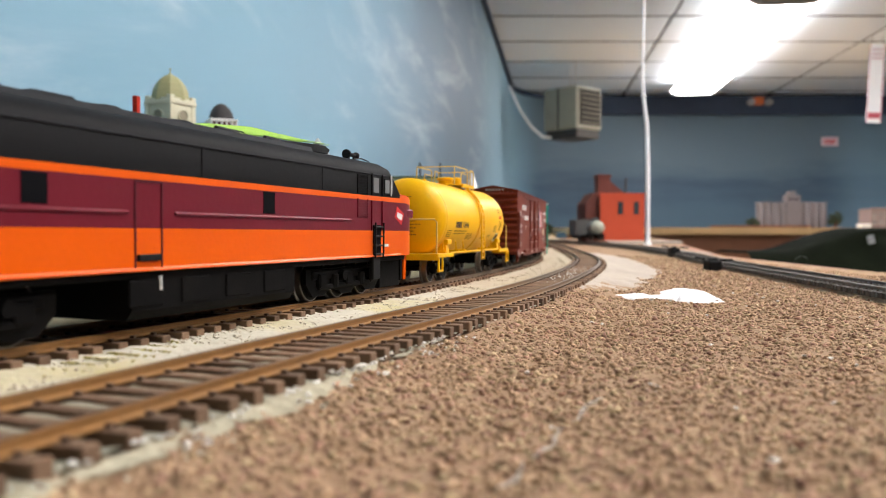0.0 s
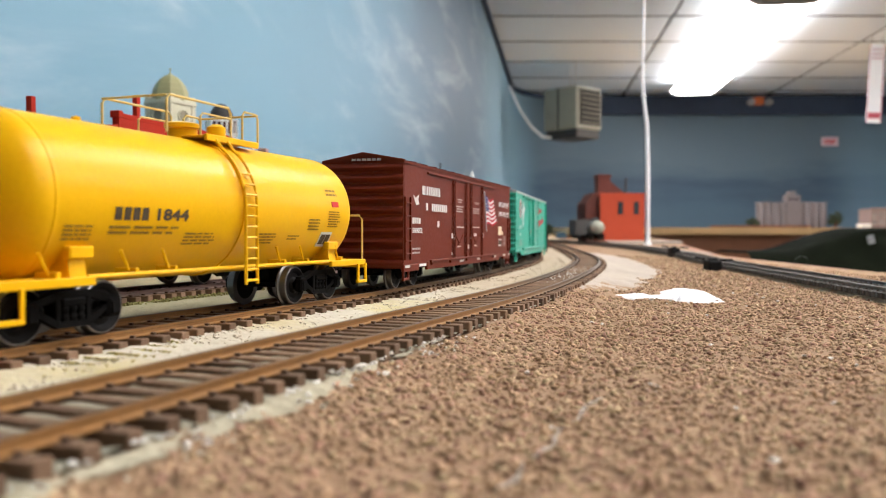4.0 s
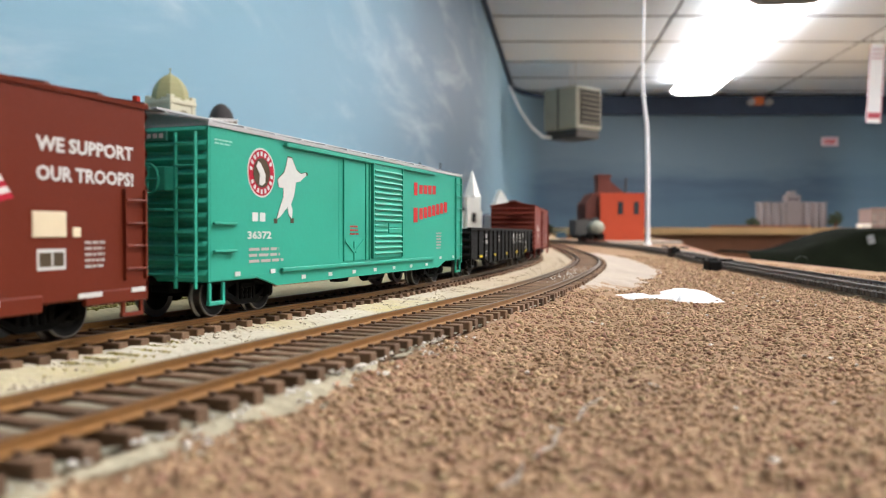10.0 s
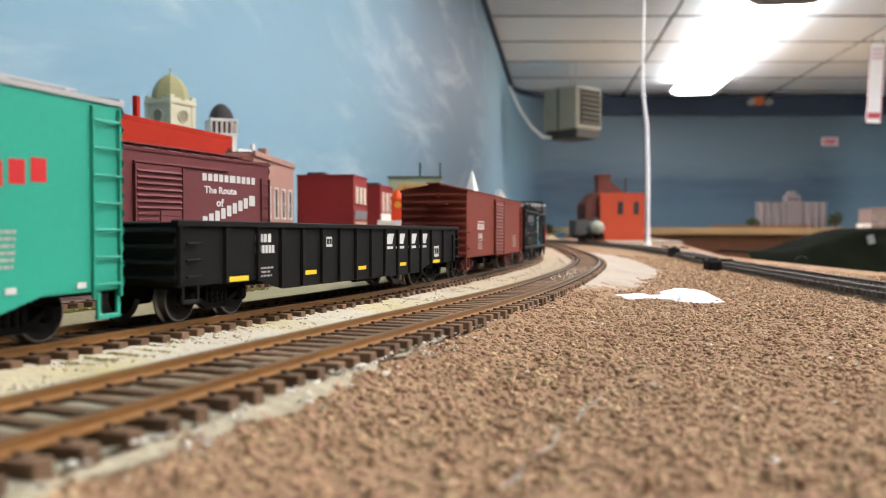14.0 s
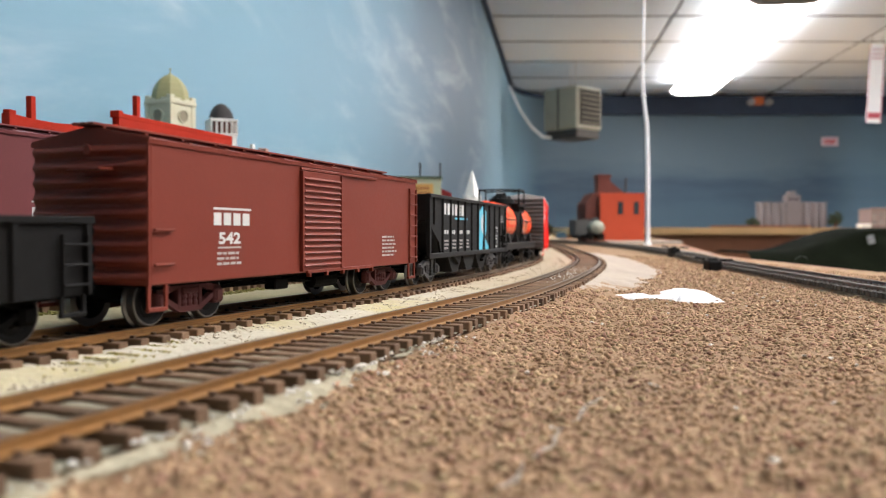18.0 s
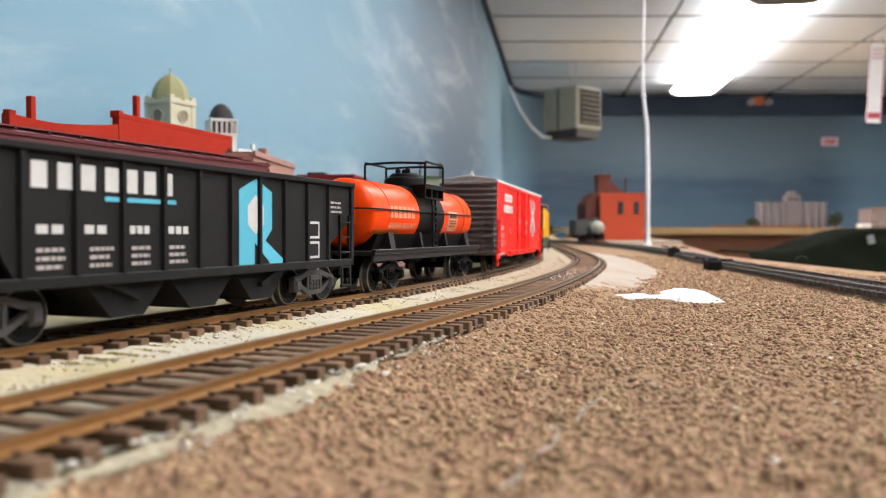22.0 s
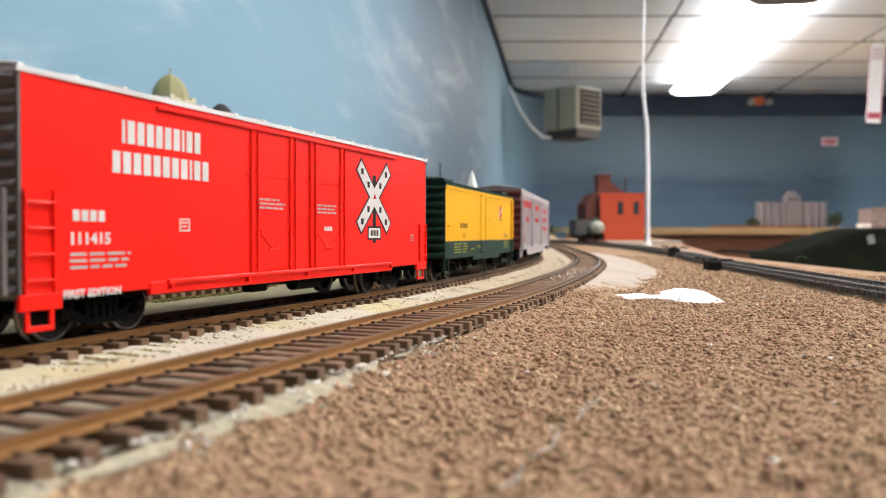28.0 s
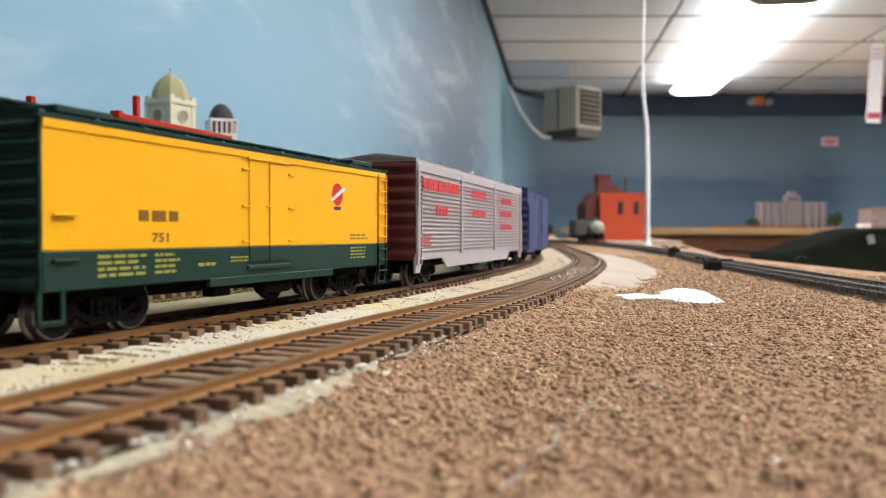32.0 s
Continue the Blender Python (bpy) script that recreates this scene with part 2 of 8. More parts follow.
class Shape:
    def __init__(self):
        self.v, self.f = [], []

    def add(self, verts, faces):
        k = len(self.v)
        self.v += [tuple(p) for p in verts]
        self.f += [tuple(i + k for i in f) for f in faces]
        return self

    def box(self, x0, x1, y0, y1, z0, z1, c=0.0):
        """A box, its edges cut back by c."""
        x0, x1, y0, y1, z0, z1 = min(x0, x1), max(x0, x1), min(y0, y1), max(y0, y1), min(z0, z1), max(z0, z1)
        if c <= 0:
            p = [(x, y, z) for z in (z0, z1) for y in (y0, y1) for x in (x0, x1)]
            return self.add(p, [(0, 2, 3, 1), (4, 5, 7, 6), (0, 1, 5, 4), (2, 6, 7, 3), (0, 4, 6, 2), (1, 3, 7, 5)])
        c = min(c, (x1 - x0) * 0.45, (y1 - y0) * 0.45, (z1 - z0) * 0.45)
        lo, hi = (x0, y0, z0), (x1, y1, z1)
        idx, p = {}, []
        for sx in (0, 1):
            for sy in (0, 1):
                for sz in (0, 1):
                    for ax in range(3):
                        s = (sx, sy, sz)
                        q = [(hi[i] - (c if i != ax else 0)) if s[i] else (lo[i] + (c if i != ax else 0)) for i in range(3)]
                        idx[(s, ax)] = len(p)
                        p.append(tuple(q))
        f = []
        for ax in range(3):
            a, b = [i for i in range(3) if i != ax]
            for side in (0, 1):
                ring = []
                for sa, sb in ((0, 0), (1, 0), (1, 1), (0, 1)):
                    s = [0, 0, 0]
                    s[ax], s[a], s[b] = side, sa, sb
                    ring.append(idx[(tuple(s), ax)])
                f.append(tuple(ring))
            for sa in (0, 1):
                for sb in (0, 1):
                    s0, s1 = [0, 0, 0], [0, 0, 0]
                    s0[a] = s1[a] = sa
                    s0[b] = s1[b] = sb
                    s1[ax] = 1
                    f.append((idx[(tuple(s0), a)], idx[(tuple(s1), a)], idx[(tuple(s1), b)], idx[(tuple(s0), b)]))
        for sx in (0, 1):
            for sy in (0, 1):
                for sz in (0, 1):
                    f.append(tuple(idx[((sx, sy, sz), ax)] for ax in range(3)))
        return self.add(p, f)

    def prism(self, pts, axis, a, b):
        """A polygon in the two other axes, carried along axis from a to b."""
        n = len(pts)

        def at(p, q):
            return {"x": (q, p[0], p[1]), "y": (p[0], q, p[1]), "z": (p[0], p[1], q)}[axis]
        return self.add([at(p, a) for p in pts] + [at(p, b) for p in pts],
                        [tuple(range(n)), tuple(range(2 * n - 1, n - 1, -1))] + [(i, (i + 1) % n, n + (i + 1) % n, n + i) for i in range(n)])

    def tube(self, pts, r, n=8, caps=True):
        """A round bar along the points; r may be one radius or one a point."""
        pts = [Vector(p) for p in pts]
        rs = [r] * len(pts) if not hasattr(r, "__len__") else r
        k = len(self.v)
        for i, p in enumerate(pts):
            d = (pts[min(i + 1, len(pts) - 1)] - pts[max(i - 1, 0)]).normalized()
            a = d.cross(Vector((0, 0, 1)))
            a = d.cross(Vector((0, 1, 0))) if a.length < 0.2 else a
            a.normalize()
            b = d.cross(a)
            for j in range(n):
                t = 2 * math.pi * j / n
                self.v.append(tuple(p + (a * math.cos(t) + b * math.sin(t)) * rs[i]))
        for i in range(len(pts) - 1):
            for j in range(n):
                self.f.append((k + i * n + j, k + i * n + (j + 1) % n, k + (i + 1) * n + (j + 1) % n, k + (i + 1) * n + j))
        if caps:
            self.f.append(tuple(k + j for j in range(n))[::-1])
            self.f.append(tuple(k + (len(pts) - 1) * n + j for j in range(n)))
        return self

    def lathe(self, prof, axis, n=24, at=(0, 0, 0), caps=True):
        """(along, radius) pairs turned round axis."""
        rows = []
        for h, r in prof:
            for j in range(n):
                t = 2 * math.pi * j / n
                c, s = r * math.cos(t), r * math.sin(t)
                q = {"x": (h, c, s), "y": (c, h, s), "z": (c, s, h)}[axis]
                rows.append((q[0] + at[0], q[1] + at[1], q[2] + at[2]))
        m = len(prof)
        f = [(i * n + j, i * n + (j + 1) % n, (i + 1) * n + (j + 1) % n, (i + 1) * n + j) for i in range(m - 1) for j in range(n)]
        return self.add(rows, f + ([tuple(range(n)), tuple(range((m - 1) * n, m * n))] if caps else []))

    def grid(self, fn, nu, nv):
        """A sheet of nu by nv cells, fn(i, j) its points."""
        return self.add([fn(i, j) for i in range(nu + 1) for j in range(nv + 1)],
                        [(i * (nv + 1) + j, i * (nv + 1) + j + 1, (i + 1) * (nv + 1) + j + 1, (i + 1) * (nv + 1) + j) for i in range(nu) for j in range(nv)])

    def mesh(self, name, mat, smooth=False):
        me = bpy.data.meshes.new(name)
        me.from_pydata([(x * MM, y * MM, z * MM) for x, y, z in self.v], [], self.f)
        bm = bmesh.new()
        bm.from_mesh(me)
        bmesh.ops.recalc_face_normals(bm, faces=bm.faces)
        bm.to_mesh(me)
        bm.free()
        if mat:
            me.materials.append(mat)
        if smooth:
            me.shade_smooth()
            me.set_sharp_from_angle(angle=radians(40))
        return me


def part(name, shape, mat, parent, label="", smooth=False, at=None):
    """One mesh under a thing or a part; at: where its own origin lies in its parent."""
    me = shape if isinstance(shape, bpy.types.Mesh) else shape.mesh(name, mat, smooth)
    ob = new(name, me)
    ob.parent = parent
    if at is not None:
        ob.matrix_basis = at
    if label:
        tagged(ob, label)
    return ob


def thing(name, label, category, at=None, group="", kind=""):
    ob = tagged(new(name), label, category, group, kind)
    ob.empty_display_size = 0.01
    if at is not None:
        ob.matrix_basis = at
    return ob


def solid(name, shape, mat, label, category="", kind="", smooth=False, at=None, group=""):
    ob = new(name, shape if isinstance(shape, bpy.types.Mesh) else shape.mesh(name, mat, smooth))
    if at is not None:
        ob.matrix_basis = at
    return tagged(ob, label, category, group, kind)


def put(x, y, z, turn=0.0):
    """A pose from millimetres over the rail tops."""
    return pose(x * MM, y * MM, RAIL + z * MM, 0, 0, turn)


def lettering(text, u0, u1, z0, z1, y):
    """Letters stretched between u0 and u1, z0 and z1 on a side that faces -y."""
    cu = bpy.data.curves.new("lettering", "FONT")
    cu.body, cu.size, cu.extrude, cu.resolution_u, cu.offset = text, 1.0, 0.0, 2, 0.034
    ob = new("lettering", cu)
    me = bpy.data.meshes.new_from_object(ob.evaluated_get(bpy.context.evaluated_depsgraph_get()))
    bpy.data.objects.remove(ob)
    co = np.array([v.co for v in me.vertices])
    lo, hi = co.min(0), co.max(0)
    s = Shape()
    s.v = [(u0 + (p[0] - lo[0]) / (hi[0] - lo[0]) * (u1 - u0), y, z0 + (p[1] - lo[1]) / (hi[1] - lo[1]) * (z1 - z0)) for p in co]
    s.f = [tuple(p.vertices) for p in me.polygons]
    bpy.data.meshes.remove(me)
    return s


def bars(u0, u1, z0, z1, y, n, rise=0.0, s=None, form=""):
    """A row of n plain blocks that stands for a word. form: m medium, w wide, i narrow."""
    s, form = s or Shape(), form or "m" * n
    size = [{"i": 0.55, "w": 1.35}.get(k, 1.0) for k in form]
    unit, u = (u1 - u0) / sum(size), u0
    for i, w in enumerate(size):
        s.box(u, u + (w - 0.26) * unit, y, y - 0.06, z0 + rise * i, z1 + rise * i)
        u += w * unit
    return s


def lines(u0, u1, z0, z1, y, n, s=None, seed=1):
    """n thin lines of small unreadable print."""
    s, rnd = s or Shape(), random.Random(seed)
    h = (z1 - z0) / n
    for i in range(n):
        u, end = u0, u1 - rnd.random() * 0.25 * (u1 - u0)
        while u < end:
            w = (0.12 + 0.18 * rnd.random()) * (u1 - u0)
            s.box(u, min(u + w, end), y, y - 0.06, z1 - (i + 0.60) * h, z1 - (i + 0.12) * h)
            u += w + 0.05 * (u1 - u0)
    return s


# ---- the line of the main track ----
KNOT_S = [-800, -150, 0, 100, 200, 300, 450, 600, 900, 1400, 2400]
KNOT_TURN = [17.0, 19.11, 21.30, 17.75, 15.42, 13.89, 9.91, 4.5, 5.0, -10.0, -28.0]
S_ALL = np.arange(-800, 2400.5, 2.0)
TURN = np.radians(np.interp(S_ALL, KNOT_S, KNOT_TURN))
X_ALL, Y_ALL = np.cumsum(np.sin(TURN)) * 2.0, np.cumsum(np.cos(TURN)) * 2.0
X_ALL += -49.54 - np.interp(0, S_ALL, X_ALL)
Y_ALL += 241.28 - np.interp(0, S_ALL, Y_ALL)
GRADE = -0.00864


def grade(s):
    return GRADE * min(max(s, -150.0), 500.0)


def line(s, off=0.0, z=0.0):
    """The point at s millimetres along the main track, off to its right."""
    t = float(np.interp(s, S_ALL, TURN))
    return Vector((float(np.interp(s, S_ALL, X_ALL)) + off * math.cos(t), float(np.interp(s, S_ALL, Y_ALL)) - off * math.sin(t), grade(s) + z))


def fall(x, y):
    """The slope of the layout's surface at a place."""
    return grade((x + 49.5) * 0.25 + (y - 241.3) * 0.968)


# ---- room ----
WALL_A, WALL_K = -383.0, 0.1415     # left wall: x = A + K y
FAR_Y, BACK_Y, RIGHT_X = 7150.0, -3200.0, 4600.0
Z0, ZC = -RAIL / MM, (CEIL - RAIL) / MM


def build_room():
    base = pose(0, 0, RAIL)
    s = Shape().box(-1400, RIGHT_X + 200, BACK_Y - 200, FAR_Y + 200, Z0 - 60, Z0)
    solid("floor", s, M_FLOOR, "dark carpeted floor of the club room", "floor", "structure", at=base)
    s = Shape()
    # left wall with a coved corner into the far wall
    path = [(WALL_A + WALL_K * y, y) for y in np.linspace(BACK_Y, FAR_Y - 700, 60)]
    x1 = path[-1][0]
    for k in range(1, 13):
        a = math.pi / 2 * k / 12
        path.append((x1 + 100 * k / 12 + 560 * (1 - math.cos(a)), FAR_Y - 700 + 700 * math.sin(a)))
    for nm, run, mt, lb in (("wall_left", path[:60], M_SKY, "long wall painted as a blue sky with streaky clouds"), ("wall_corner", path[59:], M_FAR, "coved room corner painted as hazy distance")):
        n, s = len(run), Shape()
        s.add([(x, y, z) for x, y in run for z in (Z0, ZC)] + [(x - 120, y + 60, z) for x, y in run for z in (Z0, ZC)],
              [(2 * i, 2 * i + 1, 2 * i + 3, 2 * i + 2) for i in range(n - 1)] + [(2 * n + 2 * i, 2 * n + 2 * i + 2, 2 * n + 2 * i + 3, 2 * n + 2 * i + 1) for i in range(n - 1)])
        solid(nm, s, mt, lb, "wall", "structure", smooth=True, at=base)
    # dark edge strip between the painted wall and the ceiling
    n, s = len(path), Shape()
    s.add([(x + d, y - 0.3 * d, z) for x, y in path for d, z in ((3, ZC - 3), (3, ZC - 34), (22, ZC - 34), (22, ZC - 3))],
          [(4 * i + a, 4 * i + (a + 1) % 4, 4 * i + 4 + (a + 1) % 4, 4 * i + 4 + a) for i in range(n - 1) for a in range(4)])
    solid("trim_edge", s, M_SOFFIT, "dark edge strip between painted wall and ceiling", "trim", "structure", at=base)
    s = Shape().box(x1 + 640, RIGHT_X, FAR_Y, FAR_Y + 120, Z0, ZC)
    solid("wall_far", s, M_FAR, "far wall painted slate blue as hazy distance", "wall", "structure", at=base)
    s = Shape().box(RIGHT_X, RIGHT_X + 120, BACK_Y, FAR_Y + 120, Z0, ZC)
    solid("wall_right", s, M_WALL, "plain light wall closing the room", "wall", "structure", at=base)
    s = Shape().box(-1000, RIGHT_X, BACK_Y - 120, BACK_Y, Z0, ZC)
    solid("wall_back", s, M_WALL, "plain light wall behind the layout", "wall", "structure", at=base)
    # dark soffit band along the far wall's top
    s = Shape().box(x1 + 300, RIGHT_X - 4, FAR_Y - 60, FAR_Y - 3, ZC - 165, ZC - 3, 4)
    solid("trim_soffit", s, M_SOFFIT, "dark navy band along the top of the far wall", "trim", "structure", at=base)
    rnd = random.Random(5)
    # ceiling: lay-in panels with bevelled edges on a grid, one mesh each
    s, g = Shape(), Shape()
    s.box(-1400, RIGHT_X + 100, BACK_Y - 100, FAR_Y + 100, ZC + 14, ZC + 60)
    row, col, lean = 610.0, 1270.0, 0.122
    for i in range(18):
        ya, yb = FAR_Y - 275 - i * row, FAR_Y - 275 - (i + 1) * row
        for j in range(-2, 5):
            xa = 1556 + j * col
            xs = [xa + lean * (ya - 6900), xa + col + lean * (ya - 6900), xa + col + lean * (yb - 6900), xa + lean * (yb - 6900)]
            e, dz = 13, rnd.uniform(-1.5, 1.5)
            ys = (ya - e, ya - e, yb + e, yb + e)
            xi = (xs[0] + e, xs[1] - e, xs[2] - e, xs[3] + e)
            lo = [(xi[q], ys[q], ZC + dz) for q in range(4)]
            up = [((xs[0] + 2, xs[1] - 2, xs[2] - 2, xs[3] + 2)[q], (ya - 2, ya - 2, yb + 2, yb + 2)[q], ZC + 9) for q in range(4)]
            s.add(lo + up, [(0, 1, 2, 3), (0, 4, 5, 1), (1, 5, 6, 2), (2, 6, 7, 3), (3, 7, 4, 0)])
    solid("ceiling", s, M_CEIL, "suspended ceiling of pale mineral panels", "ceiling", "structure", at=base)
    for j in range(-2, 6):
        xa = 1556 + j * col
        y0, y1 = BACK_Y, FAR_Y
        p = [(xa + lean * (q - 6900) + d, q) for d, q in ((-11, y0), (11, y0), (11, y1), (-11, y1))]
        g.prism(p, "z", ZC + 4, ZC + 12)
    for i in range(19):
        ya = FAR_Y - 275 - i * row
        g.box(-1300, RIGHT_X, ya - 7, ya + 7, ZC - 2, ZC + 11)
    solid("ceiling_runners", g, M_SOFFIT, "dark joints between ceiling panels", "ceiling grid", "structure", at=base)


def ceiling_light(x, y):
    t = thing("ceiling_light", "lit white fluorescent ceiling fixture with a wraparound lens", "ceiling light", pose(x, y, CEIL, 0, 0, -8), "ceiling lights")
    part("housing", Shape().box(-60, 60, -1310, 1310, -60, -1, 4), M_GRID, t, "white enamelled steel housing")
    lens = Shape().prism([(-172, -68), (-166, -84), (-120, -102), (120, -102), (166, -84), (172, -68), (61, -40), (-61, -40)], "y", -1305, 1305)
    part("diffuser", lens, M_TUBE, t, "glowing acrylic lens")
    for e in (-1, 1):
        part("end_cap", Shape().prism([(-174, -66), (-168, -86), (-121, -105), (121, -105), (168, -86), (174, -66), (62, -37), (-62, -37)], "y", e * 1307, e * 1322), M_GRID, t)


build_room()
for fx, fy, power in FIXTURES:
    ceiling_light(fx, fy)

# ---- layout surface ----
SPILL = ((109, 362, 14, 32, 3.3, 1.7), (86, 360, 17, 9, 1.8, 4.4))   # x, y, half width, half depth, thickness
BED = -8.0                          # brown ground under the rail tops
F_OFF, P_OFF = 52.42, -79.0         # centre lines of the front track and of the storage track


def ribbon(name, off0, off1, s0, s1, fn, mat, label, cat, step=6.0, nv=10, kind="structure"):
    """A strip beside the main track between two offsets, fn(s, off) its height."""
    nu = int((s1 - s0) / step)
    a = off0 if callable(off0) else (lambda q: off0)
    b = off1 if callable(off1) else (lambda q: off1)

    def at(i, j):
        q = s0 + (s1 - s0) * i / nu
        o = a(q) + (b(q) - a(q)) * j / nv
        p = line(q, o)
        return (p.x, p.y, p.z + fn(q, o))
    return solid(name, Shape().grid(at, nu, nv), mat, label, cat, kind, smooth=True, at=pose(0, 0, RAIL))


def rough(x, y, size, amp):
    return amp * noise.noise((x / size, y / size, 0.37))


def bank(x, y):
    """How far the ground rises towards the front track's tie ends."""
    if y > 700 or x < -150:
        return 0.0
    off = (x - float(np.interp(y, Y_ALL, X_ALL))) * float(np.interp(y, Y_ALL, np.cos(TURN))) - F_OFF - 13.5
    return 0.0 if off < -6 else 4.3 * max(0.0, 1 - max(off, 0) / 26) ** 1.5


def surface(x, y):
    """Height of the brown ground."""
    return BED - 0.5 + bank(x, y) + fall(x, y) + rough(x, y, 45, 1.0) + rough(x, y, 11, 0.8) + rough(x, y, 4.6, 0.8) + rough(x, y, 1.9, 0.3)


def build_ground():
    # the whole table top, finest where the brown ground lies close
    ys = list(np.linspace(-700, 40, 20)) + [42 + 860 * (i / 290) ** 1.8 for i in range(291)] + list(np.linspace(920, 2500, 60))

    def at(i, j):
        y = ys[i]
        xl, xr = WALL_A + WALL_K * y + 1, 330.0 if y < 1000 else 330 + (y - 1000) * 0.22
        x = xl + (-40 - xl) * j / 24 if j < 24 else -40 + (xr + 40) * (j - 24) / 230
        return (x, y, surface(x, y))
    solid("ground", Shape().grid(at, len(ys) - 1, 254), M_GROUND, "brown granular scenery ground of the model railway", "ground", "structure", smooth=True, at=pose(0, 0, RAIL))
    # table edge
    s = Shape()
    ys = [-700, -200, 200, 600, 1000, 1700, 2500]
    pts = [(330.0 if y < 1000 else 330 + (y - 1000) * 0.22, y) for y in ys]
    s.add([(x + d, y, z) for x, y in pts for d, z in ((0, -14), (0, -190), (18, -190), (18, -14))],
          [(4 * i + a, 4 * i + (a + 1) % 4, 4 * i + 4 + (a + 1) % 4, 4 * i + 4 + a) for i in range(len(ys) - 1) for a in range(4)])
    solid("table_edge", s, M_FASCIA, "dark hardboard fascia along the table's edge", "fascia", "structure", at=pose(0, 0, RAIL))
    # ballast beds
    def bed(q, o):
        x, y = q, o * 1.0
        return -3.5 + rough(x, y, 7, 0.55) + rough(x, y, 2.6, 0.35)
    ribbon("ballast_bed", 11, 42, -420, 900, lambda q, o: bed(q, o) - 0.4 * math.cos((o - 26) / 15 * 3.1), M_BALLAST, "pale stone ballast between the two tracks", "ballast", 3.0, 14)
    ribbon("track_bed", -11.5, 11.5, -420, 1900, lambda q, o: -3.7 + 1.3 * min(max((q - 130) / 180, 0), 1) + rough(q, o, 4, 0.4), M_CINDER, "dark cinders under the main track", "ballast", 5.0, 6)
    ribbon("track_bed", F_OFF - 10.9, F_OFF + 13.5, -420, 1900, lambda q, o: (-3.55 if abs(o - F_OFF) > 8.2 else -2.45 - 0.25 * min(max((q - 130) / 180, 0), 1)) + (1.35 if abs(o - F_OFF) > 8.2 else 0.5) * min(max((q - 130) / 180, 0), 1) + rough(q, o + 77, 4, 0.45), M_GREYBED, "greyish ballast under the front track", "ballast", 3.0, 28)

    def shoulder(q):
        return F_OFF + 16.2 + 2.0 * noise.noise((q / 30, 2.2, 0)) + 2.0 * noise.noise((q / 8, 5.1, 0)) - 6.5 * min(max((q + 90) / 110, 0), 1)
    # deck and legs that carry the layout
    t = thing("layout_table", "plywood deck on square wooden legs under the layout", "table", pose(0, 0, RAIL))
    xe = [330.0, 330.0, 660.0]
    yy = [-700.0, 1000.0, 2500.0]
    pts = [(WALL_A + WALL_K * y + 6, y) for y in yy] + [(x - 2, y) for x, y in zip(xe[::-1], yy[::-1])]
    part("deck", Shape().prism(pts, "z", -52, -16), M_WOOD, t, "plywood deck")
    for y in (-600, 300, 1200, 2300):
        for x in (WALL_A + WALL_K * y + 60, float(np.interp(y, yy, xe)) - 60):
            part("leg", Shape().box(x - 32, x + 32, y - 32, y + 32, Z0, -53, 3), M_WOOD, t)
    ribbon("plaster_shoulder", F_OFF + 13.4, shoulder, -420, 420, lambda q, o: -3.75 - max(0.0, o - F_OFF - 14.5) * 0.5 + rough(q, o, 6, 0.5) + rough(q, o, 1.8, 0.3), M_WASH, "pale plaster shoulder at the tie ends", "shoulder", 1.5, 8)
    ribbon("yard_bed", -190, -11.4, -500, 1500, lambda q, o: -3.7 + rough(q, o, 9, 0.6) + rough(q, o, 3, 0.3), M_YARD, "beige gritty yard surface beside the main track", "ballast", 7.0, 40)

    def patch(q):
        w = 24 * math.sin(min(max((q - 128) / 80, 0), 1) * 1.57) + 20 * min(max((q - 230) / 200, 0), 1)
        return F_OFF + 13.2 + w + 9 * noise.noise((q / 22, 9.1, 0)) + 6 * noise.noise((q / 7, 4.1, 0))
    ribbon("plaster_patch", F_OFF + 13.3, patch, 130, 760, lambda q, o: -3.4 - (o - F_OFF - 13.3) / max(patch(q) - F_OFF - 13.3, 1) * 5.0 + rough(q, o, 14, 0.6), M_PLASTER, "bare pale plaster patch in the curve", "plaster", 5.0, 12)
    # spilt white plaster: a thick pool and a thin tongue, one sheet of two lobes
    n, rings, sh = 96, 22, Shape()
    for cx, cy, rx, ry, top, seed in SPILL:
        def lobe(i, j, cx=cx, cy=cy, rx=rx, ry=ry, top=top, seed=seed):
            a, k = 2 * math.pi * (j % n) / n, i / rings
            r = 1 + 0.30 * noise.noise((1.3 * math.cos(a), 1.3 * math.sin(a), seed)) + 0.13 * noise.noise((4 * math.cos(a), 4 * math.sin(a), seed)) + 0.12 * noise.noise((11 * math.cos(a), 11 * math.sin(a), seed))
            x, y = cx + rx * math.cos(a) * r * k + 0.10 * ry * math.sin(a) * k, cy + ry * math.sin(a) * r * k
            return (x, y, BED + fall(x, y) + top * (1 - k ** 3) - 0.7 * k + rough(x, y, 9, 1.3) * (1 - k) + rough(x, y, 3, 0.45))
        sh.grid(lobe, rings, n)
    solid("white_spill", sh, M_WHITE, "flat spill of bright white plaster on the ground", "plaster spill", smooth=True, at=pose(0, 0, RAIL))


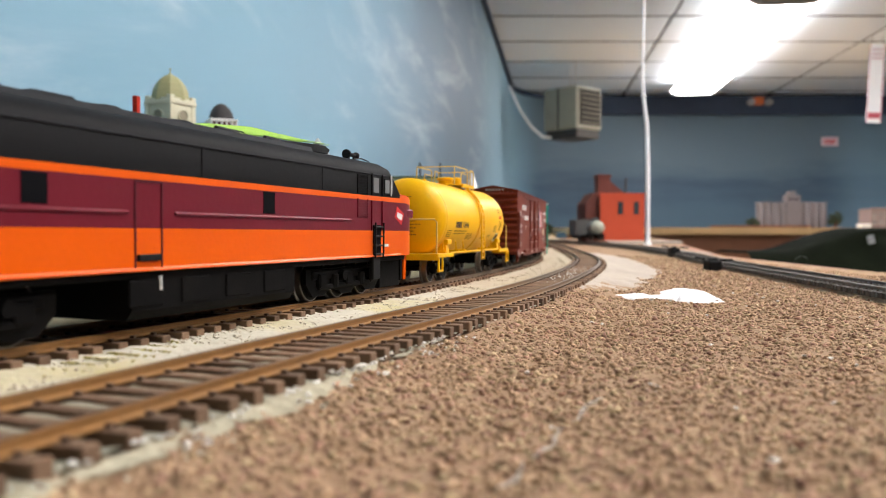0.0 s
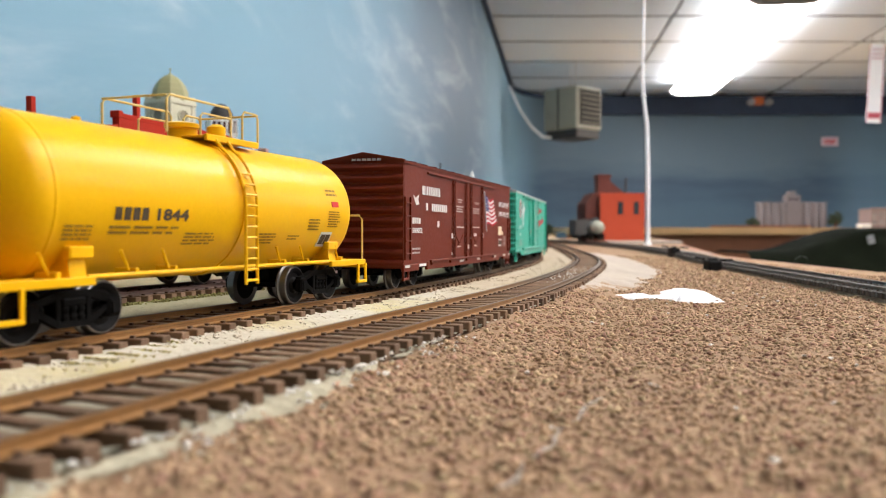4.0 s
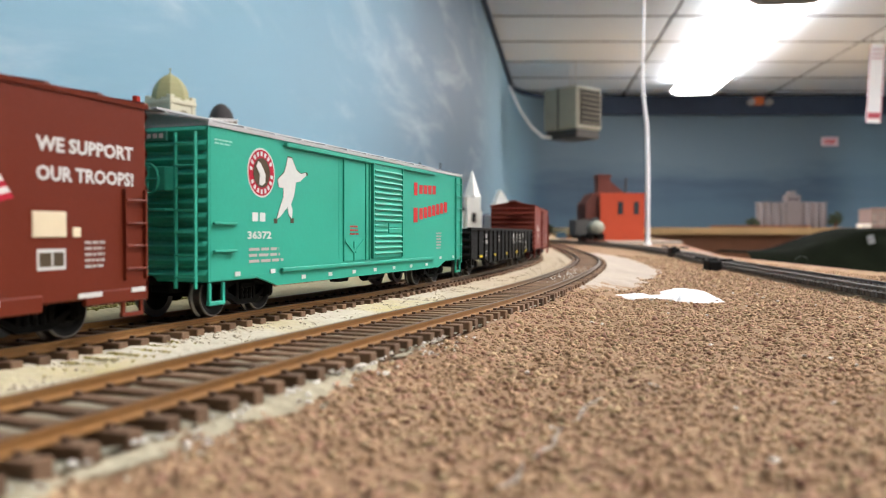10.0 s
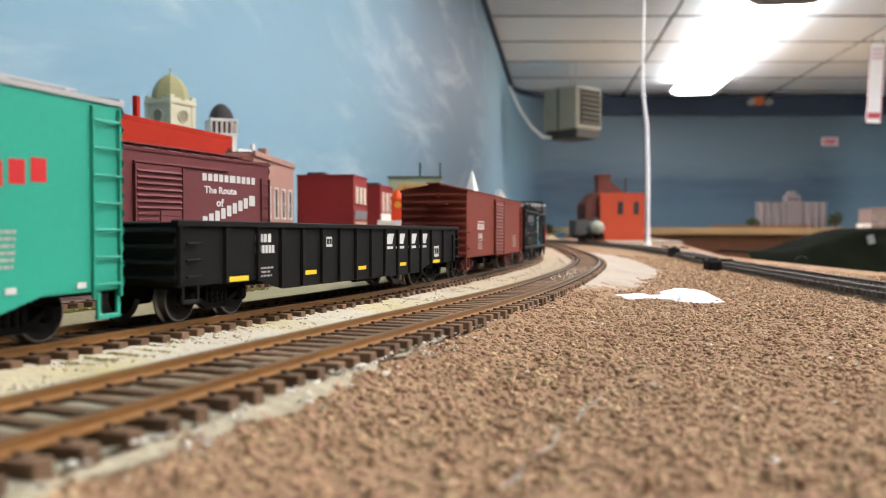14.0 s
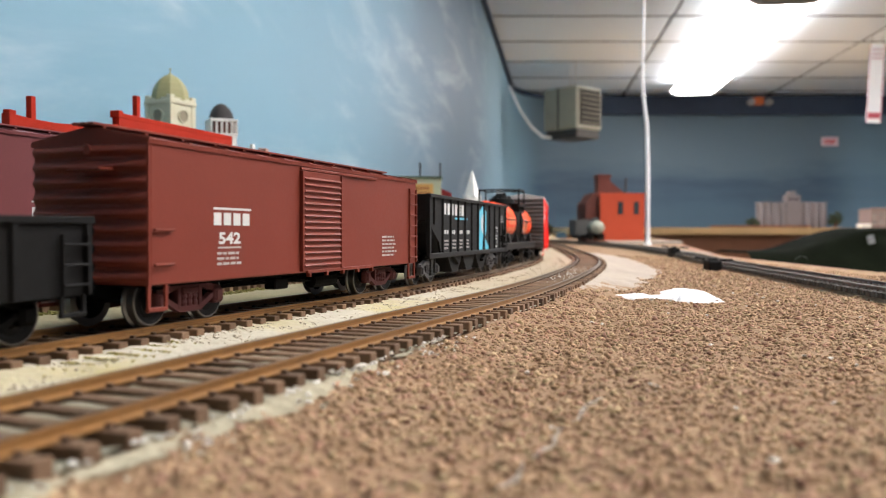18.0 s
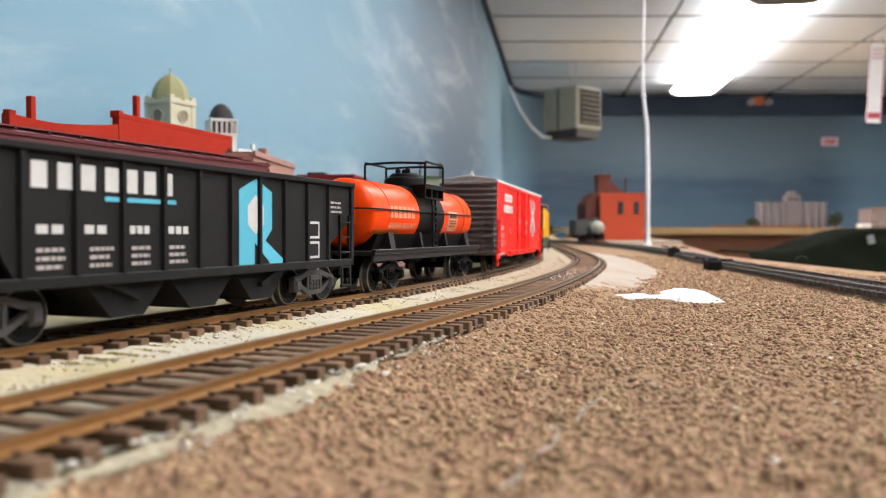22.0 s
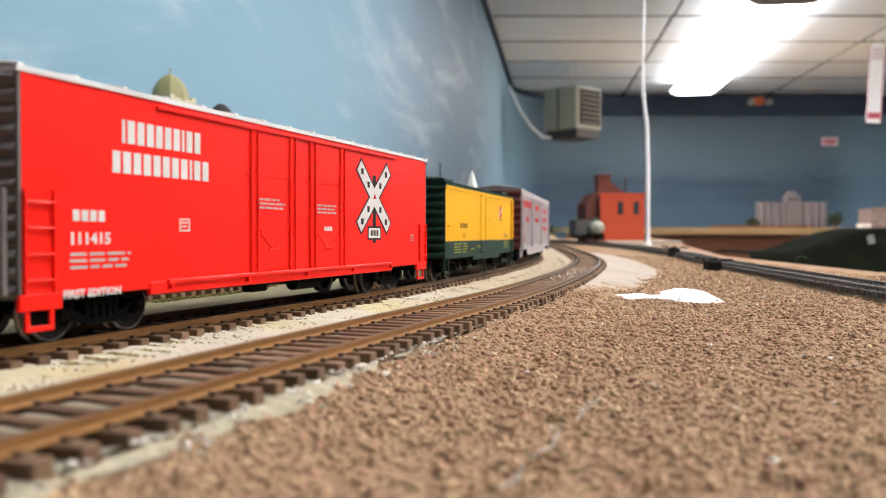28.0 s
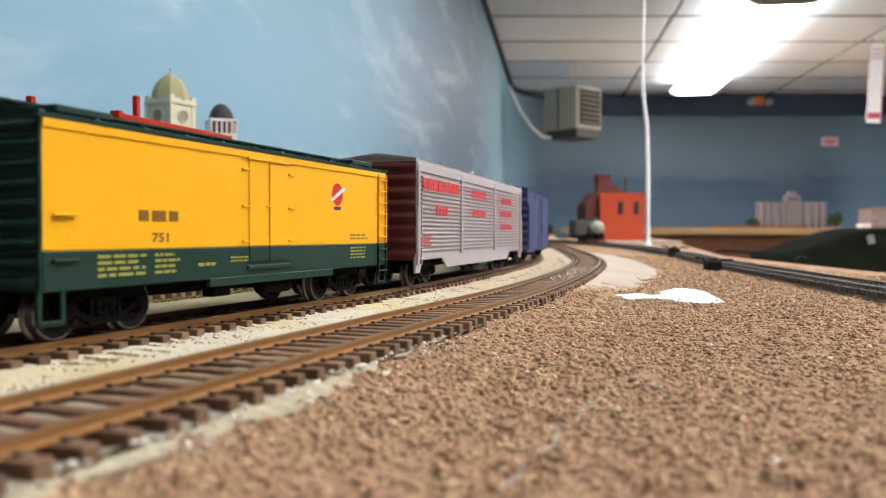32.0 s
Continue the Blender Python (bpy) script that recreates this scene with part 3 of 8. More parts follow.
def scatter(name, pts, sizes, mat, label, seed, flat=0.75, long=1.0, lean=0.5, soft=False):
    """Many small broken grains, one mesh: flattened octahedra with shifted corners; long: length over width; lean: how far they tilt; soft: rounded shading."""
    rng = np.random.default_rng(seed)
    n = len(pts)
    o = np.array([(1, 0, 0), (0, 1, 0), (-1, 0, 0), (0, -1, 0), (0, 0, 1), (0, 0, -1)], float)
    v = o[None] * (0.65 + 0.7 * rng.random((n, 6, 1))) + rng.normal(0, 0.19, (n, 6, 3))
    v[:, :, 0] *= long
    a = rng.random(n) * 6.283
    c, s = np.cos(a), np.sin(a)
    x, y = v[:, :, 0] * c[:, None] - v[:, :, 1] * s[:, None], v[:, :, 0] * s[:, None] + v[:, :, 1] * c[:, None]
    tilt = rng.normal(0, lean, n)
    ct, st = np.cos(tilt), np.sin(tilt)
    z = v[:, :, 2] * flat
    y, z = y * ct[:, None] - z * st[:, None], y * st[:, None] + z * ct[:, None]
    v = np.stack([x, y, z], 2) * np.asarray(sizes)[:, None, None] + np.asarray(pts)[:, None, :]
    tri = np.array([(0, 1, 4), (1, 2, 4), (2, 3, 4), (3, 0, 4), (1, 0, 5), (2, 1, 5), (3, 2, 5), (0, 3, 5)])
    f = (tri[None] + 6 * np.arange(n)[:, None, None]).reshape(-1, 3)
    me = bpy.data.meshes.new(name)
    me.vertices.add(6 * n)
    me.vertices.foreach_set("co", (v.reshape(-1) * MM).astype(np.float32))
    me.loops.add(len(f) * 3)
    me.loops.foreach_set("vertex_index", f.reshape(-1).astype(np.int32))
    me.polygons.add(len(f))
    me.polygons.foreach_set("loop_start", np.arange(0, len(f) * 3, 3, dtype=np.int32))
    me.update(calc_edges=True)
    me.validate()
    me.polygons.foreach_set("use_smooth", np.full(len(f), soft))
    me.materials.append(mat)
    ob = new(name, me)
    ob.matrix_basis = pose(0, 0, RAIL)
    return tagged(ob, label, "gravel", "", "stuff")


def offsets(p):
    """How far each place lies to the right of the main track, and at which s."""
    keep = (S_ALL > -500) & (S_ALL < 1500)
    X, Y, T, S = X_ALL[keep][::3], Y_ALL[keep][::3], TURN[keep][::3], S_ALL[keep][::3]
    off, at = np.empty(len(p)), np.empty(len(p))
    for k in range(0, len(p), 4000):
        q = p[k:k + 4000]
        i = np.argmin((q[:, :1] - X) ** 2 + (q[:, 1:2] - Y) ** 2, 1)
        off[k:k + 4000] = (q[:, 0] - X[i]) * np.cos(T[i]) - (q[:, 1] - Y[i]) * np.sin(T[i])
        at[k:k + 4000] = S[i]
    return off, at


def build_grains():
    rng = np.random.default_rng(11)
    # brown grains: dense near by, thinner far off
    n = 520000
    y = 45 + 910 * rng.random(n) ** 1.9
    x = -70 + rng.random(n) * 400
    k = (x > -0.62 * y - 12) & (x < 0.60 * y + 25)
    p = np.stack([x[k], y[k]], 1)
    off, s = offsets(p)
    edge = F_OFF + 13.9 + 0.9 * np.sin(s / 9.0) + 1.0 * np.sin(s / 23.0) + np.interp(s, [-130, -30, 60], [1.2, 0.4, -0.6]) + rng.normal(0, 1.0, len(s)) - 3 * (rng.random(len(s)) < 0.12)
    w = 24 * np.sin(np.clip((s - 128) / 80, 0, 1) * 1.57) + 20 * np.clip((s - 230) / 200, 0, 1)
    edge = np.where((s > 128) & (s < 740), F_OFF + 13 + w + rng.normal(0, 4, len(s)), edge)
    spill = np.ones(len(p), bool)
    for cx, cy, rx, ry, _, _ in SPILL:
        spill &= ((p[:, 0] - cx - 0.10 * (p[:, 1] - cy)) / rx) ** 2 + ((p[:, 1] - cy) / ry) ** 2 > 0.85
    clump = np.array([noise.noise((a / 7, b / 7, 0.2)) + 0.6 * noise.noise((a / 23, b / 23, 0.7)) for a, b in p])
    k = (off > edge) & spill & (p[:, 0] < 300) & (rng.random(len(p)) < 0.9 + 0.7 * clump)
    p = p[k]
    r = (0.24 + 0.6 * rng.random(len(p)) ** 2.4) * (1 + p[:, 1] / 850)
    low = np.array([surface(a, b) for a, b in p])
    z = low + r * (rng.random(len(p)) * 0.6 - 0.5)
    pick = rng.random(len(p))
    for nm, k, mt, lb in (("ground_grains", pick < 0.62, M_GRAIN, "loose brown crushed grains covering the ground"), ("tan_grains", (pick >= 0.62) & (pick < 0.79), M_GRAINTAN, "yellowish crushed grains mixed into the ground"), ("red_grains", pick >= 0.79, M_GRAINRED, "dark reddish grains mixed into the ground")):
        scatter(nm, np.column_stack([p, z])[k], r[k], mt, lb, 5, 0.6, 1.2, 0.7, True)
    # pale ballast stones between and beside the tracks
    n = 15000
    s = -200 + 780 * rng.random(n) ** 1.3
    o = np.where(rng.random(n) < 0.975, 12.6 + rng.random(n) * 27, F_OFF + 13.5 + rng.random(n) ** 2 * 6)
    keep = (o < 42) | (s < -30)
    s, o = s[keep], o[keep]
    q = np.array([tuple(line(a, b)) for a, b in zip(s, o)])
    q[:, 2] += np.where(o < 42, -3.7 - 0.4 * np.cos((o - 26) / 15 * 3.1), -3.8 - (o - F_OFF - 13.4) * 0.3) + rng.random(len(s)) * 0.3 - 0.12
    scatter("ballast_stones", q, 0.2 + 0.36 * rng.random(len(s)) ** 2, M_PALE, "loose pale ballast stones along the tracks", 6, 0.5)
    # thin olive grass along the yard's edge
    n = 2600
    s, o = -260 + rng.random(n) * 350, -60 + rng.normal(0, 1.6, n)
    q = np.array([tuple(line(a, b)) for a, b in zip(s, o)])
    q[:, 2] += -3.6 + rng.random(n) * 0.7
    scatter("yard_grass", q, 0.25 + 0.3 * rng.random(n), M_GRASS, "thin olive grass foam along the yard's edge", 9)
    n = 450
    c = np.stack([-66 + rng.normal(0, 4.5, n), 160 + rng.normal(0, 8, n)], 1)
    o, s = offsets(c)
    keep = (o > 14) & (o < 26)
    q = np.array([tuple(line(a, b)) for a, b in zip(s[keep], o[keep])])
    q[:, 2] -= 3.15
    scatter("ballast_moss", q, 0.2 + 0.3 * rng.random(len(q)), M_MOSS, "small olive patch of foam on the ballast", 10, 0.4)
    # a few bright plaster crumbs on the brown ground and at the tie ends
    n = 90
    s = -170 + rng.random(n) * 150
    s = np.where(rng.random(n) < 0.6, np.round(s / 26) * 26 + rng.normal(0, 1.8, n), s)
    o = F_OFF + 13.3 + rng.random(n) ** 1.8 * 6
    q = np.array([tuple(line(a, b)) for a, b in zip(s, o)])
    q[:, 2] += -3.3 - (o - F_OFF - 13.4) * 0.25
    # larger dabs of plaster stuck to the tie ends near by
    d = 30
    ds = -160 + rng.random(d) * 125
    do = F_OFF + 13.4 + rng.random(d) * 1.6
    dabs = np.array([tuple(line(a, b)) for a, b in zip(ds, do)])
    dabs[:, 2] += -2.6 - rng.random(d) * 1.0
    # flakes between the rails further along
    fs, fo = 150 + rng.random(80) * 190, F_OFF - 7 + rng.random(80) * 14
    flakes = np.array([tuple(line(a, b)) for a, b in zip(fs, fo)])
    flakes[:, 2] += -1.7
    m = 60
    c = np.stack([rng.random(m) * 230 - 20, 90 + rng.random(m) * 420], 1)
    oo, _ = offsets(c)
    c = c[oo > 85]
    c = np.column_stack([c, [BED + fall(a, b) + 0.6 for a, b in c]])
    # a thin broken trail of plaster across the foreground, with one larger lump
    t = rng.random(330) ** 0.8
    tx = np.interp(t, [0, 0.45, 1], [5.5, 15.7, 27.5]) + rng.normal(0, 0.18, len(t)) + 0.5 * np.sin(t * 21)
    ty = np.interp(t, [0, 0.45, 1], [88, 111.5, 140]) + rng.normal(0, 0.5, len(t))
    k = np.sin(t * 17 + 1) + 0.5 * np.sin(t * 41) > -0.95
    tx, ty = np.concatenate([tx[k], 38.2 + rng.normal(0, 0.8, 40)]), np.concatenate([ty[k], 146 + rng.normal(0, 1.4, 40)])
    trail = np.column_stack([tx, ty, [surface(a, b) + 0.5 for a, b in zip(tx, ty)]])
    q = np.vstack([q, c, trail, dabs, flakes])
    scatter("plaster_crumbs", q, np.concatenate([0.25 + 0.55 * rng.random(n) ** 2, 0.4 + 0.5 * rng.random(len(c)), 0.08 + 0.11 * rng.random(len(trail)), 0.4 + 0.6 * rng.random(d) ** 2, 0.25 + 0.3 * rng.random(80)]), M_CRUMB, "small white plaster crumbs", 8, 0.55)


# ---- tracks ----
TIE_STEP = 6.45


def rail_shape(fn, s0, s1, step):
    """A flat-bottom rail along fn(s, sideways, up)."""
    prof = [(-1.0, -1.8), (-1.0, -1.6), (-0.26, -1.35), (-0.26, -0.75), (-0.45, -0.55), (-0.45, -0.1), (-0.32, 0), (0.32, 0), (0.45, -0.1), (0.45, -0.55), (0.26, -0.75), (0.26, -1.35), (1.0, -1.6), (1.0, -1.8)]
    n, m = int((s1 - s0) / step), len(prof)
    sh = Shape()
    sh.add([fn(s0 + (s1 - s0) * i / n, a, b) for i in range(n + 1) for a, b in prof],
           [(i * m + j, i * m + (j + 1) % m, (i + 1) * m + (j + 1) % m, (i + 1) * m + j) for i in range(n) for j in range(m)])
    return sh


TIE_MESH = []


def tie_meshes():
    if not TIE_MESH:
        rnd = random.Random(4)
        for k in range(6):
            e = [rnd.uniform(-0.35, 0.35) for _ in range(4)]
            sh = Shape().box(-1.35 + 0.1 * e[0], 1.35 + 0.1 * e[1], -13.7 + e[2], 13.7 + e[3], -4.3, -1.78, 0.2)
            TIE_MESH.append(sh.mesh("tie", M_TIE))
    return TIE_MESH


def track(name, label, fn, turn, s0, s1, near0, near1, step=10.0, rail=None, tie=None):
    """Rails, ties one by one between near0 and near1, the rest of them joined, and the cast spike heads. fn(s, off, z) is a point, turn(s) the heading."""
    t = thing(name, label, "railway track", pose(0, 0, RAIL), "tracks")
    for e in (-1, 1):
        me = rail_shape(lambda s, a, b, e=e: fn(s, e * 8.7 + a, b), s0, s1, step).mesh("rail", rail or M_RAIL, True)
        me.materials.append(rail or M_RAILHEAD)
        for p in me.polygons:
            if p.normal.z > 0.6 and max(me.vertices[v].co.z for v in p.vertices) > p.center.z - 0.0001 and p.index % 14 in (5, 6, 7):
                p.material_index = 1
        part("rail", me, None, t, "dark weathered rail" if rail else "ochre-brown weathered rail with a dark head")
    rest, spikes = Shape(), Shape()
    ms, rnd = tie_meshes(), random.Random(7)
    if tie:
        ms = [m.copy() for m in ms]
        for m in ms:
            m.materials[0] = tie
    s = s0
    while s < s1:
        p, a = Vector(fn(s, 0, 0)), turn(s)
        m = Matrix.Translation(p) @ Matrix.Rotation(math.pi / 2 - a + rnd.uniform(-0.02, 0.02), 4, "Z")
        if near0 <= s <= near1:
            part("tie", ms[rnd.randrange(6)], None, t, at=Matrix.Translation(p * MM) @ m.to_3x3().to_4x4())
            for off in (-10.3, -7.1, 7.1, 10.3):
                sp = [m @ Vector((dx, -off + dy, dz)) for dz in (-1.8, -1.25) for dx, dy in ((-0.35, -0.5), (0.35, -0.5), (0.35, 0.5), (-0.35, 0.5))]
                spikes.add(sp, [(4, 5, 6, 7), (0, 1, 5, 4), (1, 2, 6, 5), (2, 3, 7, 6), (3, 0, 4, 7)])
        else:
            c = [m @ Vector((x, y, z)) for z in (-3.9, -1.78) for x, y in ((-1.3, -13.7), (1.3, -13.7), (1.3, 13.7), (-1.3, 13.7))]
            rest.add(c, [(4, 5, 6, 7), (0, 1, 5, 4), (1, 2, 6, 5), (2, 3, 7, 6), (3, 0, 4, 7)])
        s += TIE_STEP + rnd.uniform(-0.25, 0.25)
    if rest.v:
        tagged(part("tie_row", rest, tie or M_TIE, t, "dark brown ties"), kind="stuff")
    if spikes.v:
        tagged(part("spike_moulding", spikes, M_SPIKE, t, "small dark spike heads"), kind="stuff")
    return t


def heading(s):
    return float(np.interp(s, S_ALL, TURN))


def right_line(pts):
    """A smooth line through plan points: fn(s, off, z) and its heading, s running with y."""
    ys = np.arange(pts[0][1], pts[-1][1] + 1, 10.0)
    xs = np.interp(ys, [p[1] for p in pts], [p[0] for p in pts])
    for _ in range(3):
        xs = np.convolve(np.pad(xs, 6, "reflect", reflect_type="odd"), np.ones(13) / 13, "valid")
    ts = np.arctan2(np.gradient(xs), np.gradient(ys))

    def turn(s):
        return float(np.interp(s, ys, ts))

    def fn(s, off, z):
        a = turn(s)
        x, y = float(np.interp(s, ys, xs)) + off * math.cos(a), s - off * math.sin(a)
        return (x, y, fall(x, y) + z - 2.2)
    return fn, turn


def build_tracks():
    track("main_track", "main railway track with brown rails and dark ties", lambda s, o, z: tuple(line(s, o, z)), heading, -420, 2300, -160, 620)
    track("front_track", "empty railway track with brown rails and dark ties", lambda s, o, z: tuple(line(s, F_OFF + o, z)), heading, -420, 2000, -220, 620)
    track("storage_track", "storage track behind the main line", lambda s, o, z: tuple(line(s, P_OFF + o, z)), heading, -300, 560, -150, 260, rail=M_RAILPINK)
    a = [(176, 100), (186, 240), (195, 320), (203, 389), (216, 500), (231, 620), (249, 740), (264, 850), (282, 1000), (293, 1150), (296, 1300), (289, 1480), (274, 1640), (240, 1850), (190, 2100), (150, 2300)]
    for pts, end in ((a, 2280),):
        fn, turn = right_line(pts)
        track("far_side_track", "blackened track along the table's far edge", fn, turn, 110, end, 240, 640, rail=M_RAILDARK, tie=M_TIEDARK)
        sh = Shape()
        nu = int((end - 110) / 12)
        sh.grid(lambda i, j: fn(110 + (end - 110) * i / nu, -15 + 30 * j / 6, -4.2 - (5.0 if j in (0, 6) else 0) + 0.3 * ((i * 7 + j * 3) % 5) / 5), nu, 6)
        solid("track_bed", sh, M_BROWNBED, "dark brown bed of the far track", "ballast", "structure", at=pose(0, 0, RAIL))


build_ground()

# ---- rolling stock: shared pieces ----
HALF = 17.5                         # half the width of a car body
Y = -HALF                           # the side that shows


def two_tone(name, a, ma, b, mb):
    """One mesh of two shapes with a material each."""
    k = len(a.v)
    s = Shape()
    s.add(a.v, a.f)
    s.add(b.v, b.f)
    me = s.mesh(name, ma, True)
    me.materials.append(mb)
    for p in me.polygons:
        p.material_index = 0 if max(p.vertices) < k else 1
    return me


def wheelset_mesh(r=5.5):
    tread, face = Shape(), Shape()
    for e in (-1, 1):
        tread.lathe([(e * 7.0, r * 0.80), (e * 7.0, r + 0.62), (e * 7.55, r + 0.68), (e * 7.85, r + 0.08), (e * 9.6, r - 0.08), (e * 9.76, r - 0.25), (e * 9.76, r - 0.5)], "y", 28, caps=False)
        face.lathe([(e * 7.05, r * 0.8), (e * 7.35, 2.0), (e * 7.0, 1.4), (e * 9.9, 1.4), (e * 9.9, 1.9), (e * 9.2, 2.4), (e * 9.1, r * 0.66), (e * 9.7, r * 0.8), (e * 9.74, r - 0.5)], "y", 28, caps=False)
    face.lathe([(-10.8, 0.75), (10.8, 0.75)], "y", 8)
    return two_tone("wheelset", tread, M_STEEL, face, M_WHEEL)


def sideframe_shape(half=10.0):
    s = Shape()
    top = [(-half - 1.5, 6.9), (-half - 1.2, 8.0), (-half + 1.5, 8.3), (-4, 9.6), (4, 9.6), (half - 1.5, 8.3), (half + 1.2, 8.0), (half + 1.5, 6.9), (half - 2, 6.9), (3.6, 8.2), (-3.6, 8.2), (-half + 2, 6.9)]
    s.prism(top, "y", -0.8, 0.8)
    low = [(-half + 1.6, 6.4), (-half + 1.6, 5.2), (-3.8, 2.6), (3.8, 2.6), (half - 1.6, 5.2), (half - 1.6, 6.4), (3.2, 3.9), (-3.2, 3.9)]
    s.prism(low, "y", -0.8, 0.8)
    for x in (-3.7, 3.7):
        s.box(x - 0.6, x + 0.6, -0.85, 0.85, 3.2, 8.6, 0.15)
    for x in (-half, half):
        s.box(x - 1.7, x + 1.7, -1.3, 1.2, 3.8, 7.6, 0.45)
        s.box(x - 1.2, x + 1.2, -1.7, -1.2, 4.3, 7.0, 0.3)
    for x in (-1.9, 0, 1.9):
        s.lathe([(3.9, 0.8), (4.6, 0.95), (5.3, 0.75), (6.0, 0.95), (6.6, 0.8)], "z", 8, (x, -0.2, 0))
    s.box(-2.9, 2.9, -1.1, 0.9, 6.6, 8.2, 0.3)
    return s


SHARED = {}


def shared(key, make):
    if key not in SHARED:
        SHARED[key] = make()
    return SHARED[key]


SPINNERS = []                       # every wheelset, with its place and radius


def truck(car, x, mat=None, half=10.0, r=5.5, axles=(-1, 1), name="truck"):
    """A freight truck: two side frames, a bolster and its wheelsets."""
    mat = mat or M_UNDER
    t = part(name, shared(("bolster", mat.name, half), lambda: Shape().box(-2.4, 2.4, -10.5, 10.5, 4.6, 8.4, 0.3).mesh("bolster", mat)), None, car, "cast truck with steel wheels", at=pose(x * MM, 0, 0))
    me = shared(("frame", mat.name, half), lambda: sideframe_shape(half).mesh("sideframe", mat))
    part("sideframe", me, None, t, at=pose(0, -11.6 * MM, 0))
    part("sideframe", me, None, t, at=pose(0, 11.6 * MM, 0, 0, 0, 180))
    wm = shared(("wheels", r), lambda: wheelset_mesh(r))
    for a in axles:
        w = part("wheelset", wm, None, t, "dark wheels with worn steel treads", at=pose(a * half * MM, 0, r * MM))
        SPINNERS.append((w, a * half, r))
    return t


def coupler(car, e, L):
    s = Shape().box(e * (L / 2 - 3), e * (L / 2 + 6.5), -1.3, 1.3, 8.3, 10.6, 0.3)
    s.box(e * (L / 2 + 6), e * (L / 2 + 9.6), -2.2, 1.0, 7.9, 11.2, 0.5)
    s.box(e * (L / 2 + 8.4), e * (L / 2 + 11.2), -2.6, -1.2, 7.9, 11.2, 0.4)
    part("coupler", s, M_UNDER, car)


def ladder(car, u0, u1, z0, z1, n, mat, y=Y, stiles=True):
    s = Shape()
    for u in (u0, u1) if stiles else ():
        s.box(u - 0.28, u + 0.28, y - 0.75, y + 0.1, z0, z1, 0.08)
    for i in range(n):
        z = z0 + (z1 - z0) * (i + 0.5) / n
        s.tube([(u0, y - 0.75, z), (u1, y - 0.75, z)], 0.27, 6)
    return part("ladder", s, mat, car)


def stirrup(car, u, z0, z1, mat, e=-1):
    s = Shape()
    for d in (-2.6, 2.6):
        s.box(u + d - 0.45, u + d + 0.45, e * 17.3, e * 16.6, z0, z1, 0.1)
    s.box(u - 3, u + 3, e * 17.4, e * 16.3, z0 - 0.5, z0 + 0.4, 0.12)
    return part("step", s, mat, car)


def corrugated_end(car, e, L, zb, ze, zp, n, depth, mat, width=HALF, name="car_end"):
    """An end sheet with n pressed ribs."""
    s = Shape()
    x0 = e * (L / 2 - 1.4)
    m = n * 8
    prof = []
    for i in range(m + 1):
        z = zb + (ze - zb) * i / m
        k = max(0.0, math.sin(2 * math.pi * (i / 8 - 0.25)) * 0.5 + 0.35)
        prof.append((z, k * depth))
    ys = [-width + 0.2, -width + 2.2, -width * 0.33, width * 0.33, width - 2.2, width - 0.2]
    tap = [0.55, 1, 1, 1, 1, 0.55]

    def at(i, j):
        return (x0 + e * (1.0 + prof[i][1] * tap[j]), ys[j], prof[i][0])
    s.grid(at, m, 5)
    s.box(x0 - e * 0.5, x0 + e * 0.9, -width + 0.1, width - 0.1, zb, ze)
    s.prism([(-width + 0.1, ze), (width - 0.1, ze), (width - 0.1, ze + 0.4), (0, zp - 0.3), (-width + 0.1, ze + 0.4)], "x", x0 - e * 0.5, x0 + e * 1.4)
    return part(name, s, mat, car, smooth=True)


def gable_roof(car, L, ze, zp, mat, n, walk_mat=None, edge=None):
    s = Shape().prism([(-17.9, ze - 0.5), (-18.0, ze + 0.45), (-9, ze + (zp - ze) * 0.62), (0, zp), (9, ze + (zp - ze) * 0.62), (18.0, ze + 0.45), (17.9, ze - 0.5)], "x", -L / 2, L / 2)
    for i in range(n + 1):
        x = -L / 2 + 0.8 + (L - 1.6) * i / n
        for e in (-1, 1):
            s.add([(x - 0.5, 0, zp + 0.3), (x + 0.5, 0, zp + 0.3), (x + 0.5, e * 17.9, ze + 0.85), (x - 0.5, e * 17.9, ze + 0.85),
                   (x - 0.7, 0, zp - 0.2), (x + 0.7, 0, zp - 0.2), (x + 0.7, e * 18.1, ze + 0.3), (x - 0.7, e * 18.1, ze + 0.3)],
                  [(0, 1, 2, 3), (0, 4, 5, 1), (1, 5, 6, 2), (2, 6, 7, 3), (3, 7, 4, 0)])
    part("roof", s, mat, car)
    if walk_mat:
        w = Shape()
        for y in (-2.3, 0, 2.3):
            w.box(-L / 2 - 1.5, L / 2 + 1.5, y - 0.95, y + 0.95, zp + 0.35, zp + 0.9, 0.1)
        for i in range(n + 1):
            x = -L / 2 + 2 + (L - 4) * i / n
            w.box(x - 0.5, x + 0.5, -3.2, 3.2, zp - 0.1, zp + 0.4)
        part("roof_walk", w, walk_mat, car)


